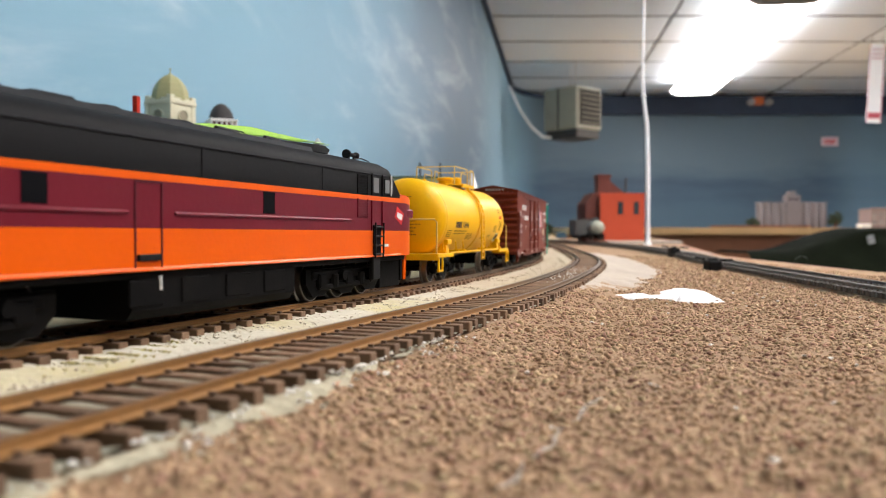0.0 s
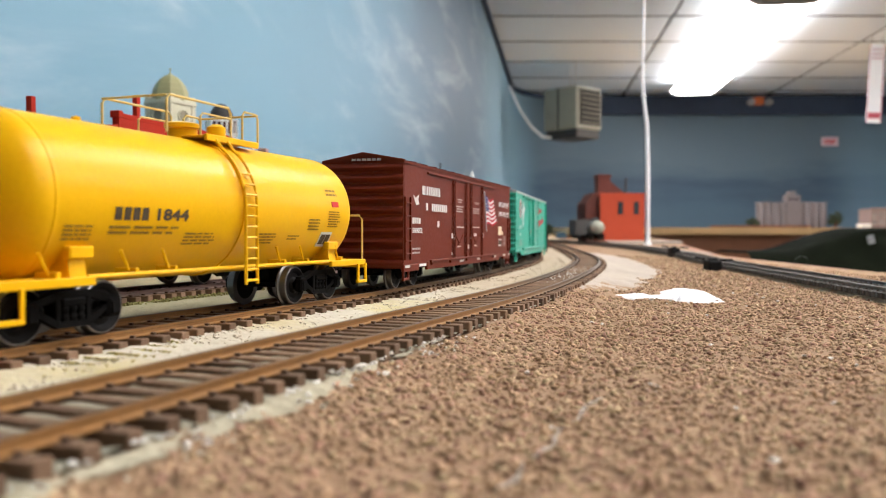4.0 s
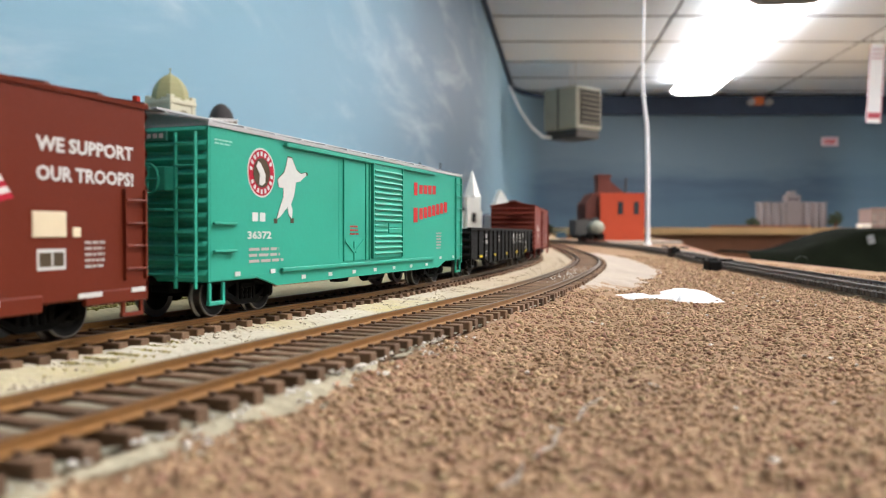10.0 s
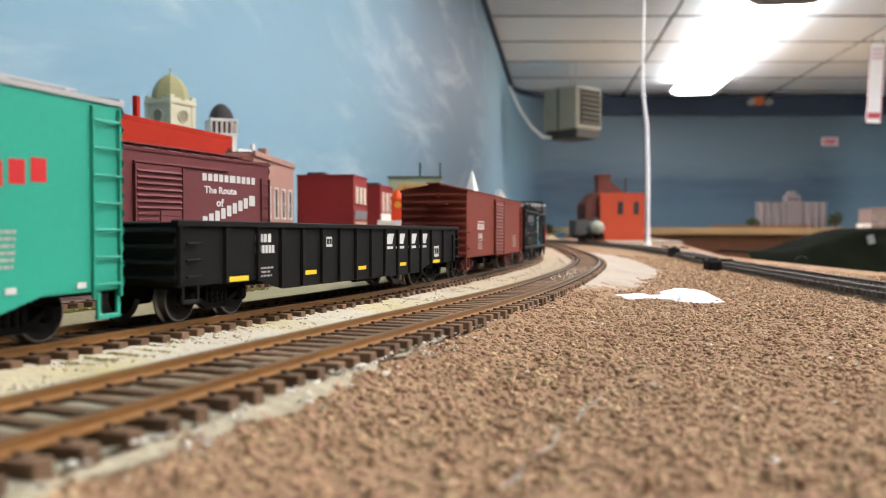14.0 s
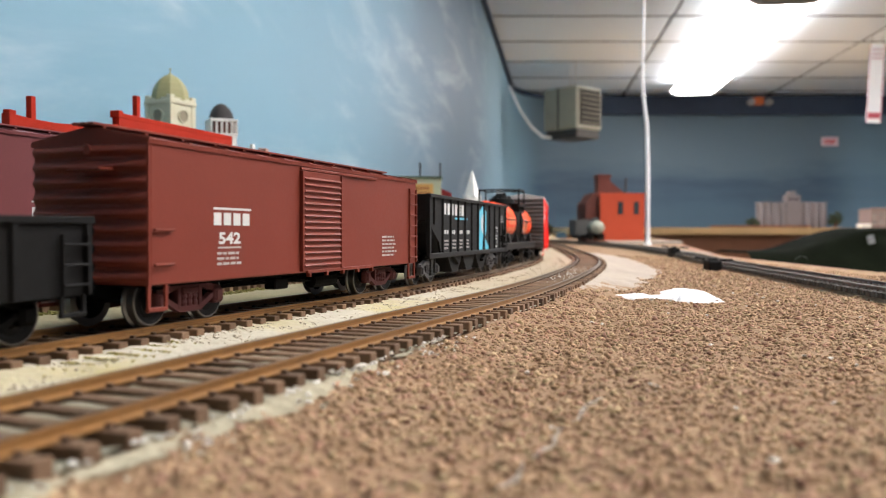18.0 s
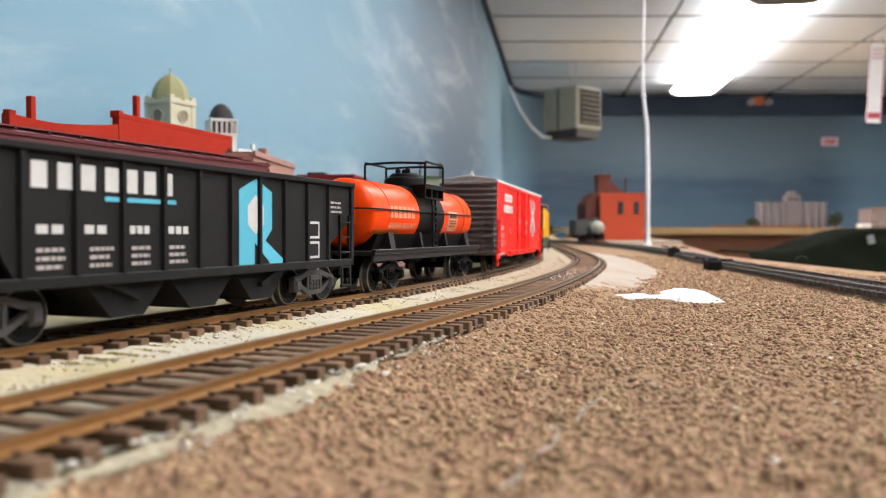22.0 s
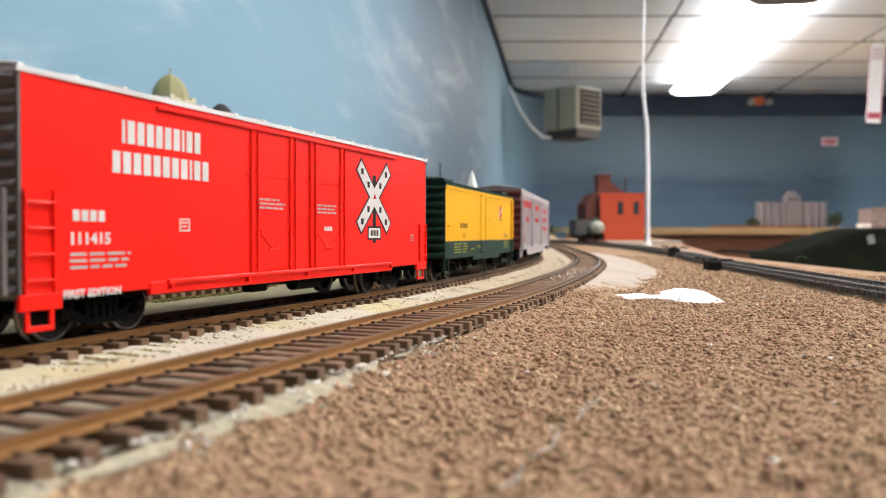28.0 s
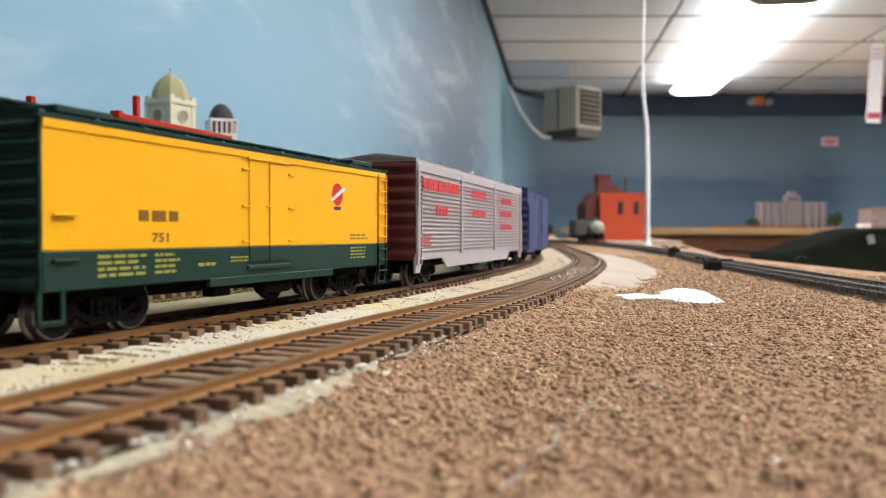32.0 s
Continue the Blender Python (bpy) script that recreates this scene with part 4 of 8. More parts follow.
def underbody(car, L, zb, mat=None):
    mat = mat or M_UNDER
    s = Shape().box(-L / 2 + 3, L / 2 - 3, -3.2, 3.2, 6.2, zb + 0.5, 0.3)
    s.box(-L / 2 + 2, L / 2 - 2, -15.5, 15.5, zb - 0.6, zb + 0.4)
    for i in range(9):
        x = -L / 2 + 12 + (L - 24) * i / 8
        s.prism([(-15.5, zb), (15.5, zb), (3, 7), (-3, 7)], "x", x - 0.5, x + 0.5)
    part("centre_sill", s, mat, car)
    b = Shape().lathe([(-7, 0.5), (-6.8, 2.2), (6.8, 2.2), (7, 0.5)], "x", 12, (14, -9, 6.4))
    b.box(-16, -9, -12, -8, 5.2, 8.2, 0.4)
    b.tube([(-30, -8, 7), (-9, -9, 7), (7, -9, 6.4), (32, -7, 6.8)], 0.35, 6)
    part("brake_gear", b, mat, car)


def slab(u0, u1, z0, z1, out=0.5, c=0.15):
    return Shape().box(u0, u1, Y + 0.3, Y - out, z0, z1, c)


def louvre_door(car, u0, u1, z0, z1, n, mat, flat=()):
    d = part("door", slab(u0, u1, z0, z1, 0.7), mat, car)
    for e in (u0, u1 - 0.9):
        part("door_post", Shape().box(e, e + 0.9, Y, Y - 1.3, z0, z1, 0.1), mat, d)
    h = (z1 - z0 - 2) / n
    for i in flat:
        z = z0 + 1 + i * h
        part("door_plate", Shape().box(u0 + 1.4, (u0 + u1) / 2 - 1, Y, Y - 1.2, z + 0.12 * h, z + 0.6 * h, 0.2), mat, d)
        part("door_plate", Shape().box((u0 + u1) / 2, u1 - 1.4, Y, Y - 1.1, z, z + h, 0.2), mat, d)
    for i in range(n):
        z = z0 + 1 + i * h
        if i in flat:
            continue
        part("louvre", Shape().prism([(Y, z + 0.1 * h), (Y - 1.1, z + 0.12 * h), (Y - 1.45, z + 0.3 * h), (Y - 1.1, z + 0.5 * h), (Y - 0.5, z + 0.75 * h), (Y, z + 0.8 * h)], "x", u0 + 1.2, u1 - 1.2), mat, d)
    return d


def plug_door(car, u0, u1, z0, z1, mat, rods=4, relief=1.0):
    """A flush plug door: locking rods, two thin cross bars and a V of lever arms."""
    s = slab(u0, u1, z0, z1, 0.12, 0.05)
    for z in (z0 + (z1 - z0) * 0.37, z0 + (z1 - z0) * 0.69):
        s.box(u0 - 1.5, u1 + 1.5, Y, Y - 0.35 * relief, z - 0.17, z + 0.17)
    d = part("door", s, mat, car)
    us = (u0 + 0.6, u0 + 3.3, u1 - 3.3, u1 - 0.6) if rods == 4 else (u0 + 0.6, u1 - 0.6)
    for u in us:
        s = Shape().tube([(u, Y - 0.5 * relief, z0 - 0.8), (u, Y - 0.5 * relief, z1 + 0.4)], 0.28 * relief, 6)
        for z in np.linspace(z0 + 1.5, z1 - 1.5, 5):
            s.box(u - 0.5, u + 0.5, Y - 0.1, Y - 0.75 * relief, z - 0.3, z + 0.3, 0.1)
        part("locking_rod", s, mat, d)
    c, w = (u0 + u1) / 2, (u1 - u0) * 0.28
    h = Shape()
    for e in (-1, 1):
        h.prism([(c + e * w, z0 + 10.2), (c + e * w, z0 + 9.2), (c + e * 0.8, z0 + 5.4), (c + e * 0.2, z0 + 6.2)], "y", Y, Y - 0.4 * relief)
    h.box(c - w * 0.4, c + w * 0.4, Y, Y - 0.45, z0 + 5.0, z0 + 5.7, 0.1)
    part("door_handle", h, mat, d)
    return d


def door_rails(car, u0, u1, z0, z1, mat):
    s = Shape().box(u0, u1, Y, Y - 0.8, z1 + 0.3, z1 + 1.1, 0.15)
    part("door_track", s, mat, car)
    s = Shape().box(u0 + 3, u1 - 3, Y, Y - 1.1, z0 - 1.2, z0 - 0.3, 0.15)
    for i in range(5):
        u = u0 + 4 + (u1 - u0 - 8) * i / 4
        s.box(u - 0.5, u + 0.5, Y, Y - 1.3, z0 - 2.2, z0 - 1.1, 0.1)
    part("door_track", s, mat, car)


def shell(car, L, zb, ze, mat, c=0.25, y=HALF, name="body"):
    return part(name, Shape().box(-L / 2 + 1, L / 2 - 1, -y, y, zb, ze + 0.2, c), mat, car)


def car(name, label, category="freight car"):
    return thing(name, label, category, pose(0, 0, RAIL), "train")


def decal(c, shape, mat, label):
    # fine print has thinner ink than the large lettering
    mat = {"small white print": M_PRINT, "small dark print": M_FAINT}.get(label, mat)
    return part("marking", shape, mat, c, label)


def finish(c, L, tx, mat=None, tmat=None):
    for e in (-1, 1):
        truck(c, e * tx, tmat)
        coupler(c, e, L)


DY = Y - 0.05
TRAIN = []                          # (thing, s of its rear end at 0 s, length)


def slim(c, k=0.88):
    """Narrows a car's body towards the side that shows; its trucks stay on the rails."""
    for ob in c.children_recursive:
        chain = [ob.name, ob.parent.name, ob.parent.parent.name if ob.parent.parent else ""]
        if ob.data and not any(q.startswith("truck") for q in chain):
            for v in ob.data.vertices:
                v.co.y = (v.co.y - Y * MM) * k + Y * MM
            ob.data.update()


def brown_boxcar():
    L, zb, ze, zp = 178.5, 8.0, 45.8, 49.2
    paint = plastic("boxcar_brown", (0.122, 0.020, 0.009), 0.45)
    c = car("brown_boxcar", "dark red-brown double-door boxcar with white lettering and a flag")
    shell(c, L, zb, ze, paint)
    for e in (-1, 1):
        corrugated_end(c, e, L, zb, ze, zp, 10, 1.5, paint)
    gable_roof(c, L, ze, zp, paint, 14)
    part("side_sill", Shape().box(-62, 62, Y - 0.3, Y + 1, zb - 1.4, zb + 1.6, 0.2), paint, c)
    for e in (-1, 1):
        part("end_sill", Shape().box(e * 72, e * 89, Y - 0.25, Y + 1, zb - 1.2, zb + 1.4, 0.2), paint, c)
    plug_door(c, -27.7, -4.6, 10.5, 43, paint)
    plug_door(c, 0.7, 24.9, 10.5, 43, paint)
    door_rails(c, -62, 50, 10.5, 43, paint)
    ladder(c, -88, -82.2, 11, 33.5, 5, paint)
    ladder(c, 82.4, 88.2, 11, 29, 4, paint)
    for u in (-85, 85):
        stirrup(c, u, 4.2, 8, paint)
        stirrup(c, u, 4.2, 8, paint, 1)
    underbody(c, L, zb)
    finish(c, L, 65.5)
    decal(c, bars(-68, -44.6, 35.2, 38.5, DY, 9, form="wimmmmmim"), M_DECAL, "row of white blocks")
    s = bars(-63.2, -60.4, 29.4, 32.1, DY, 1)
    decal(c, bars(-56, -35, 29.2, 32.1, DY, 8, s=s), M_DECAL, "row of white blocks")
    decal(c, bars(-79.5, -69.7, 24.1, 26.3, DY, 4, form="wmmm"), M_DECAL, "row of white blocks")
    decal(c, lettering("503052", -79.5, -68, 20.6, 22.6, DY - 0.06), M_DECAL, "white car number")
    decal(c, lines(-79.5, -70, 12.4, 15.4, DY, 2), M_DECAL, "small white print")
    s = Shape()
    for k in range(6):
        s.box(-L / 2 - 0.25, -L / 2 + 0.2, -8 + 2.2 * k, -6.4 + 2.2 * k, 46.3, 47.1)
    decal(c, s, M_DECAL, "small white print")
    s = Shape().prism([(-78.4, 34.6), (-75.5, 33.6), (-71.6, 35.0), (-72.6, 33.0), (-71.4, 31.4), (-75, 31), (-76.6, 32.4)], "y", Y, DY)
    decal(c, s, M_DECAL, "small white emblem")
    for u0, u1, z0, z1, n in ((-19.6, -11.6, 33.6, 35.6, 2), (-21.6, -10, 29.4, 32.6, 3), (9.4, 18.6, 34.0, 35.2, 2), (6.6, 18.8, 29.5, 32.4, 3)):
        s = Shape()
        for k in range(n):
            z, cut = z1 - (k + 0.62) * (z1 - z0) / n, 0.6 * ((k * 2) % 3)
            for q in range(7):
                w = (u1 - u0 - 2 * cut) / 7
                s.box(u0 + cut + q * w, u0 + cut + (q + 0.9) * w, Y, DY - 0.1, z, z + 0.55 * (z1 - z0) / n)
        decal(c, s, M_DECAL, "small white print")
    for u0, u1, z0, z1, n in ((-21.8, -10.2, 23.1, 23.5, 1), (6.4, 18.6, 23.2, 23.6, 1), (-19.8, -14.2, 14.6, 15.0, 1), (9.2, 14.6, 14.6, 15.0, 1), (-26.5, -25.9, 17.8, 20.3, 1), (-7.4, -6.8, 17.8, 20.3, 1), (2.5, 3.1, 17.8, 20.2, 1), (21.6, 22.2, 17.8, 20.2, 1), (-29.8, -28.0, 18.4, 20.6, 1), (24.8, 26.0, 18.4, 20.8, 1), (-29.8, -28.6, 11.4, 12.6, 1), (8.8, 9.4, 19.0, 20.8, 1), (9.9, 12.1, 19.3, 20.5, 1), (12.6, 13.2, 19.0, 20.8, 1), (-1.6, -0.4, 13.6, 15.4, 1)):
        decal(c, Shape().box(u0, u1, Y - 0.5, Y - 0.56, z0, z1) if abs(u0) > 20 else Shape().box(u0, u1, Y, Y - 0.3, z0, z1), M_DECAL, "white stencil mark")
    s = Shape()
    for u0, u1, z in ((-88, -83, 8.2), (-72, -64, 8.2), (-16, -10, 8.0), (14, 20, 8.0), (47, 53, 8.2), (70, 76, 8.4), (84, 88, 8.6)):
        s.box(u0, u1, Y - 0.3, Y - 0.42, z, z + 0.9)
    decal(c, s, M_DECAL, "white reflector strips")
    decal(c, lettering("WE SUPPORT", 61, 85, 34.6, 37.3, DY - 0.06), M_DECAL, "white slogan lettering")
    decal(c, lettering("OUR TROOPS!", 61, 85, 29.5, 32.2, DY - 0.06), M_DECAL, "white slogan lettering")
    part("placard", slab(60, 67.6, 19.6, 24.2, 0.25), plastic("cream_card", (0.62, 0.52, 0.36), 0.6), c, "blank cream routing board")
    part("placard", slab(69, 71, 19.6, 21.4, 0.25), plastic("cream_card_small", (0.62, 0.52, 0.36), 0.6), c)
    s = Shape().box(61, 67.4, Y, DY, 13.9, 17.6)
    decal(c, s, M_DECAL, "black and white service panel")
    s = Shape().box(61.5, 64.1, Y, DY - 0.08, 14.5, 17.0).box(64.6, 66.9, Y, DY - 0.08, 14.5, 17.0)
    decal(c, s, M_DARKDECAL, "dark squares")
    decal(c, lines(72, 78, 13.5, 19, DY, 5, seed=5), M_DECAL, "small white print")
    s = Shape().box(-48.6, -46, Y, DY, 23, 25.4)
    decal(c, s, M_DECAL, "small white square")

    # the waving flag: stripes, canton and stars, on a grey pole
    def wave(k):
        return 0.8 * math.sin(k * 7.0 + 0.3) - 0.5 * k

    red, white = Shape(), Shape()
    for i in range(13):
        n = 18
        sh = red if i % 2 == 0 else white
        t0, t1 = 38.4, 38.4
        k0 = 0.38 if i < 7 else 0.0
        pts = []
        for q in range(n + 1):
            k = k0 + (1 - k0) * q / n
            lean = 0.20 * i
            pts.append((29.6 + lean * 1.2 + k * (18.0 + 2.2 * lean), k))
        up = [(u, DY, t0 - i * 1.08 * (1 - 0.12 * k) + wave(k)) for u, k in pts]
        dn = [(u + 0.24 + 0.44 * k, DY, t1 - (i + 1) * 1.08 * (1 - 0.12 * k) + wave(k)) for u, k in pts]
        sh.add(up + dn, [(q, q + 1, n + 2 + q, n + 1 + q) for q in range(n)])
    decal(c, red, plastic("flag_crimson", (0.40, 0.016, 0.035), 0.5), "red flag stripes")
    decal(c, white, M_DECAL, "white flag stripes")
    s = Shape()
    n = 10
    up = [(29.6 + 0.4 * q / n * 18.0, DY - 0.03, 38.4 + wave(0.4 * q / n)) for q in range(n + 1)]
    dn = [(31.3 + 0.4 * q / n * 21.2, DY - 0.03, 30.84 + 0.9 * 0.4 * q / n + wave(0.4 * q / n)) for q in range(n + 1)]
    s.add(up + dn, [(q, q + 1, n + 2 + q, n + 1 + q) for q in range(n)])
    decal(c, s, M_NAVY, "blue flag canton")
    s = Shape()
    for a in range(5):
        for b in range(6):
            u, z = 30.6 + b * 1.25 + a * 0.32, 37.4 - a * 1.38 + wave(0.066 * b)
            s.box(u - 0.25, u + 0.25, DY - 0.05, DY - 0.09, z - 0.25, z + 0.25)
    decal(c, s, M_DECAL, "white stars")
    decal(c, Shape().tube([(28.4, DY - 0.1, 40.4), (33.4, DY - 0.1, 21.6)], 0.5, 6).lathe([(39.9, 0.2), (40.6, 1.0), (41.3, 0.2)], "z", 8, (28.3, DY - 0.1, 0)), plastic("pole_grey", (0.35, 0.35, 0.36)), "grey flag pole")
    TRAIN.append((c, 254.6, L))


def green_boxcar():
    L, zb, ze, zp = 178.9, 9.3, 45.3, 48.4
    paint = plastic("boxcar_green", (0.034, 0.318, 0.225), 0.38)
    c = car("green_boxcar", "bright sea-green boxcar with red lettering and a louvred door")
    shell(c, L, zb, ze, paint)
    for e in (-1, 1):
        corrugated_end(c, e, L, zb, ze, zp, 11, 1.7, paint)
    gable_roof(c, L, ze, zp, plastic("roof_galvanised", (0.42, 0.42, 0.42), 0.5), 13, plastic("roof_walk_grey", (0.4, 0.4, 0.4), 0.5))
    louvre_door(c, -3, 22.3, 12.3, 43.3, 16, paint, (4, 5))
    d = part("door", slab(-22.8, -5.0, 12.0, 42.8, 0.2, 0.1), paint, c)
    s = Shape()
    for u in (-22.6, -7.2, -4.4):
        s.box(u - 0.3, u + 0.3, Y, Y - 0.6, 12, 43, 0.1)
    part("door_frame", s, paint, d)
    s = Shape().prism([(-22, 19), (-22, 18), (-16.2, 14.4), (-15.6, 15.2)], "y", Y, Y - 0.6).prism([(-8.4, 19), (-8.4, 18), (-14.6, 14.4), (-15.2, 15.2)], "y", Y, Y - 0.6).box(-15.9, -15.1, Y, Y - 0.55, 12, 18, 0.1)
    part("door_handle", s, paint, d)
    s = Shape()
    for z in np.arange(13, 42.5, 1.05):
        s.box(-25.6, -25.1, Y, Y - 0.16, z, z + 0.45)
    part("rivet_strip", s, paint, c)
    for u0, u1, z0, z1 in ((-56.7, 54.7, 43.2, 44.3), (-58.6, 53.4, 10.4, 11.4)):
        part("door_track", Shape().box(u0, u1, Y, Y - 1.2, z0, z1, 0.15), paint, c)
    part("side_sill", Shape().prism([(-72, zb + 1), (72, zb + 1), (60, 7.0), (-60, 7.0)], "y", Y - 0.2, Y + 0.8), paint, c)
    part("side_sill", Shape().prism([(-72, zb + 1), (72, zb + 1), (60, 7.0), (-60, 7.0)], "y", 16.7, 17.7), paint, c)
    ladder(c, 81, 88.0, 8, 44, 7, paint)
    x = -L / 2 - 2.2
    part("brake_box", Shape().box(x - 1.6, x + 1.6, -8, 1.5, 30, 35.5, 0.3), paint, c)
    part("brake_wheel", Shape().tube([(x - 2.2, -3 + 3.4 * math.cos(a), 32.6 + 3.4 * math.sin(a)) for a in np.linspace(0, 6.283, 20)], 0.35, 6).tube([(x - 2.2, -6.4, 32.6), (x - 2.2, 0.4, 32.6)], 0.3, 6).tube([(x - 2.2, -3, 29.2), (x - 2.2, -3, 36)], 0.3, 6), paint, c)
    part("brake_step", Shape().box(x - 3, x + 1, -9, 2.5, 25.4, 26.0, 0.15), paint, c)
    part("number_board", Shape().box(x - 0.2, x + 0.6, -7, 8, 41.4, 43.6, 0.1), plastic("board_green", (0.03, 0.16, 0.12), 0.5), c, "dark green board with pale print")
    s = Shape()
    for k in range(7):
        s.box(x - 0.32, x - 0.2, -6 + 1.9 * k, -4.8 + 1.9 * k, 42.0, 43.0)
    decal(c, s, M_DECAL, "small white blocks")
    s = Shape()
    for y0 in (-16.4, -10.4):
        s.box(x - 1.2, x - 0.4, y0 - 0.25, y0 + 0.25, 8, 43)
    for i in range(7):
        s.tube([(x - 1.2, -16.4, 10.5 + i * 5.0), (x - 1.2, -10.4, 10.5 + i * 5.0)], 0.28, 6)
    part("end_ladder", s, paint, c)
    s = Shape()
    for z in (16, 22.4):
        s.box(-88, -79, Y - 0.3, Y - 1.2, z, z + 0.6, 0.15)
    part("grab_iron", s, paint, c)
    for u in (-85.5, 85.5):
        stirrup(c, u, 4.4, 9, paint)
        stirrup(c, u, 4.4, 9, paint, 1)
    underbody(c, L, zb)
    finish(c, L, 66.5)
    s = Shape()
    for i in range(11):
        u = -78 + 156 * i / 10
        z = 8.0 if abs(u) < 62 else 10.2
        s.box(u - 1.1, u + 1.1, Y - 0.2, Y - 0.34, z, z + 1.1)
    decal(c, s, M_DECAL, "white reflector squares")
    for r, d, m, lb in ((6.2, 0.0, M_DECAL, "white rim"), (5.75, 0.04, plastic("emblem_crimson", (0.36, 0.010, 0.028), 0.45), "round red emblem"), (3.7, 0.12, M_DARKDECAL, "black disc")):
        decal(c, Shape().lathe([(Y, r), (DY - d, r)], "y", 40, (-67.4, 0, 35.6)), m, lb)
    s = Shape()
    for k in range(18):
        if k in (4, 13):
            continue
        a = math.pi * 2 * k / 18
        p = [(-67.4 + (4.75 + q * 0.55) * math.sin(a + w), 35.6 + (4.75 + q * 0.55) * math.cos(a + w)) for q, w in ((-1, -0.09), (1, -0.09), (1, 0.09), (-1, 0.09))]
        s.prism(p, "y", Y, DY - 0.09)
    decal(c, s, M_DECAL, "ring of white blocks")
    decal(c, Shape().prism([(-69.9, 37.0), (-69.0, 38.4), (-67.9, 37.9), (-66.6, 36.4), (-65.7, 35.2), (-65.9, 33.2), (-67.4, 32.4), (-68.6, 32.6), (-68.3, 35.2)], "y", Y, DY - 0.18), M_DECAL, "plain white shape")
    # plain pale figure beside it, kept as a simple shape with a dark outline
    fig = [(-54.8, 40.6), (-52.6, 40.5), (-50.4, 37.6), (-48.0, 36.6), (-45.4, 37.2), (-45.0, 36.4), (-48.4, 34.6), (-50.6, 34.2), (-51.6, 30.6), (-53.2, 28.2), (-52.4, 26.6), (-52.8, 24.4), (-54.4, 25.4), (-55.0, 27.4), (-58.6, 24.8), (-60.2, 24.2), (-59.4, 26.0), (-57.0, 30.0), (-57.0, 32.4), (-59.2, 32.4), (-59.8, 34.4), (-56.6, 36.4), (-55.6, 38.2)]
    cx, cz = sum(p[0] for p in fig) / len(fig), sum(p[1] for p in fig) / len(fig)
    s = Shape().prism([(cx + (u - cx) * 1.05, cz + (z - cz) * 1.04) for u, z in fig], "y", Y, DY)
    s.box(-61.6, -60, Y, DY, 23.0, 24.3).box(-53.4, -51.6, Y, DY, 23.2, 24.5).box(-45.6, -44.2, Y, DY, 36.4, 37.3)
    decal(c, s, M_DARKDECAL, "dark outline")
    decal(c, Shape().prism(fig, "y", Y, DY - 0.06), M_DECAL, "plain white emblem")
    decal(c, lines(-86.8, -79.2, 40.6, 42.2, DY, 2, seed=41), plastic("pale_print", (0.3, 0.55, 0.48), 0.5), "faint pale print")
    decal(c, lines(-18.4, -12.2, 19.6, 23.0, DY - 0.2, 3, seed=42), M_REDDECAL, "small red print")
    decal(c, bars(-71.5, -64.9, 23.4, 25.6, DY, 2), M_DECAL, "white blocks")
    decal(c, lettering("36372", -73.6, -62.9, 19.0, 21.0, DY - 0.05), M_DECAL, "white car number")
    decal(c, lines(-73, -56, 12.6, 17, DY, 3, seed=6), M_DECAL, "small white print")
    s = bars(34.5, 39.0, 34.6, 39.4, DY, 1)
    decal(c, bars(39.6, 58.5, 35.4, 38.8, DY, 4, 0.15, s, "mmmm"), M_REDDECAL, "row of red blocks")
    s = bars(34.0, 39.4, 24.6, 30.0, DY, 1)
    decal(c, bars(39.8, 71.5, 25.8, 30.0, DY, 7, 0.55, s, "mmmmmmm"), M_REDDECAL, "rising row of red blocks")
    decal(c, lines(58, 64, 14, 21, DY, 6, seed=8), M_DECAL, "small white print")
    TRAIN.append((c, 451.7, L))


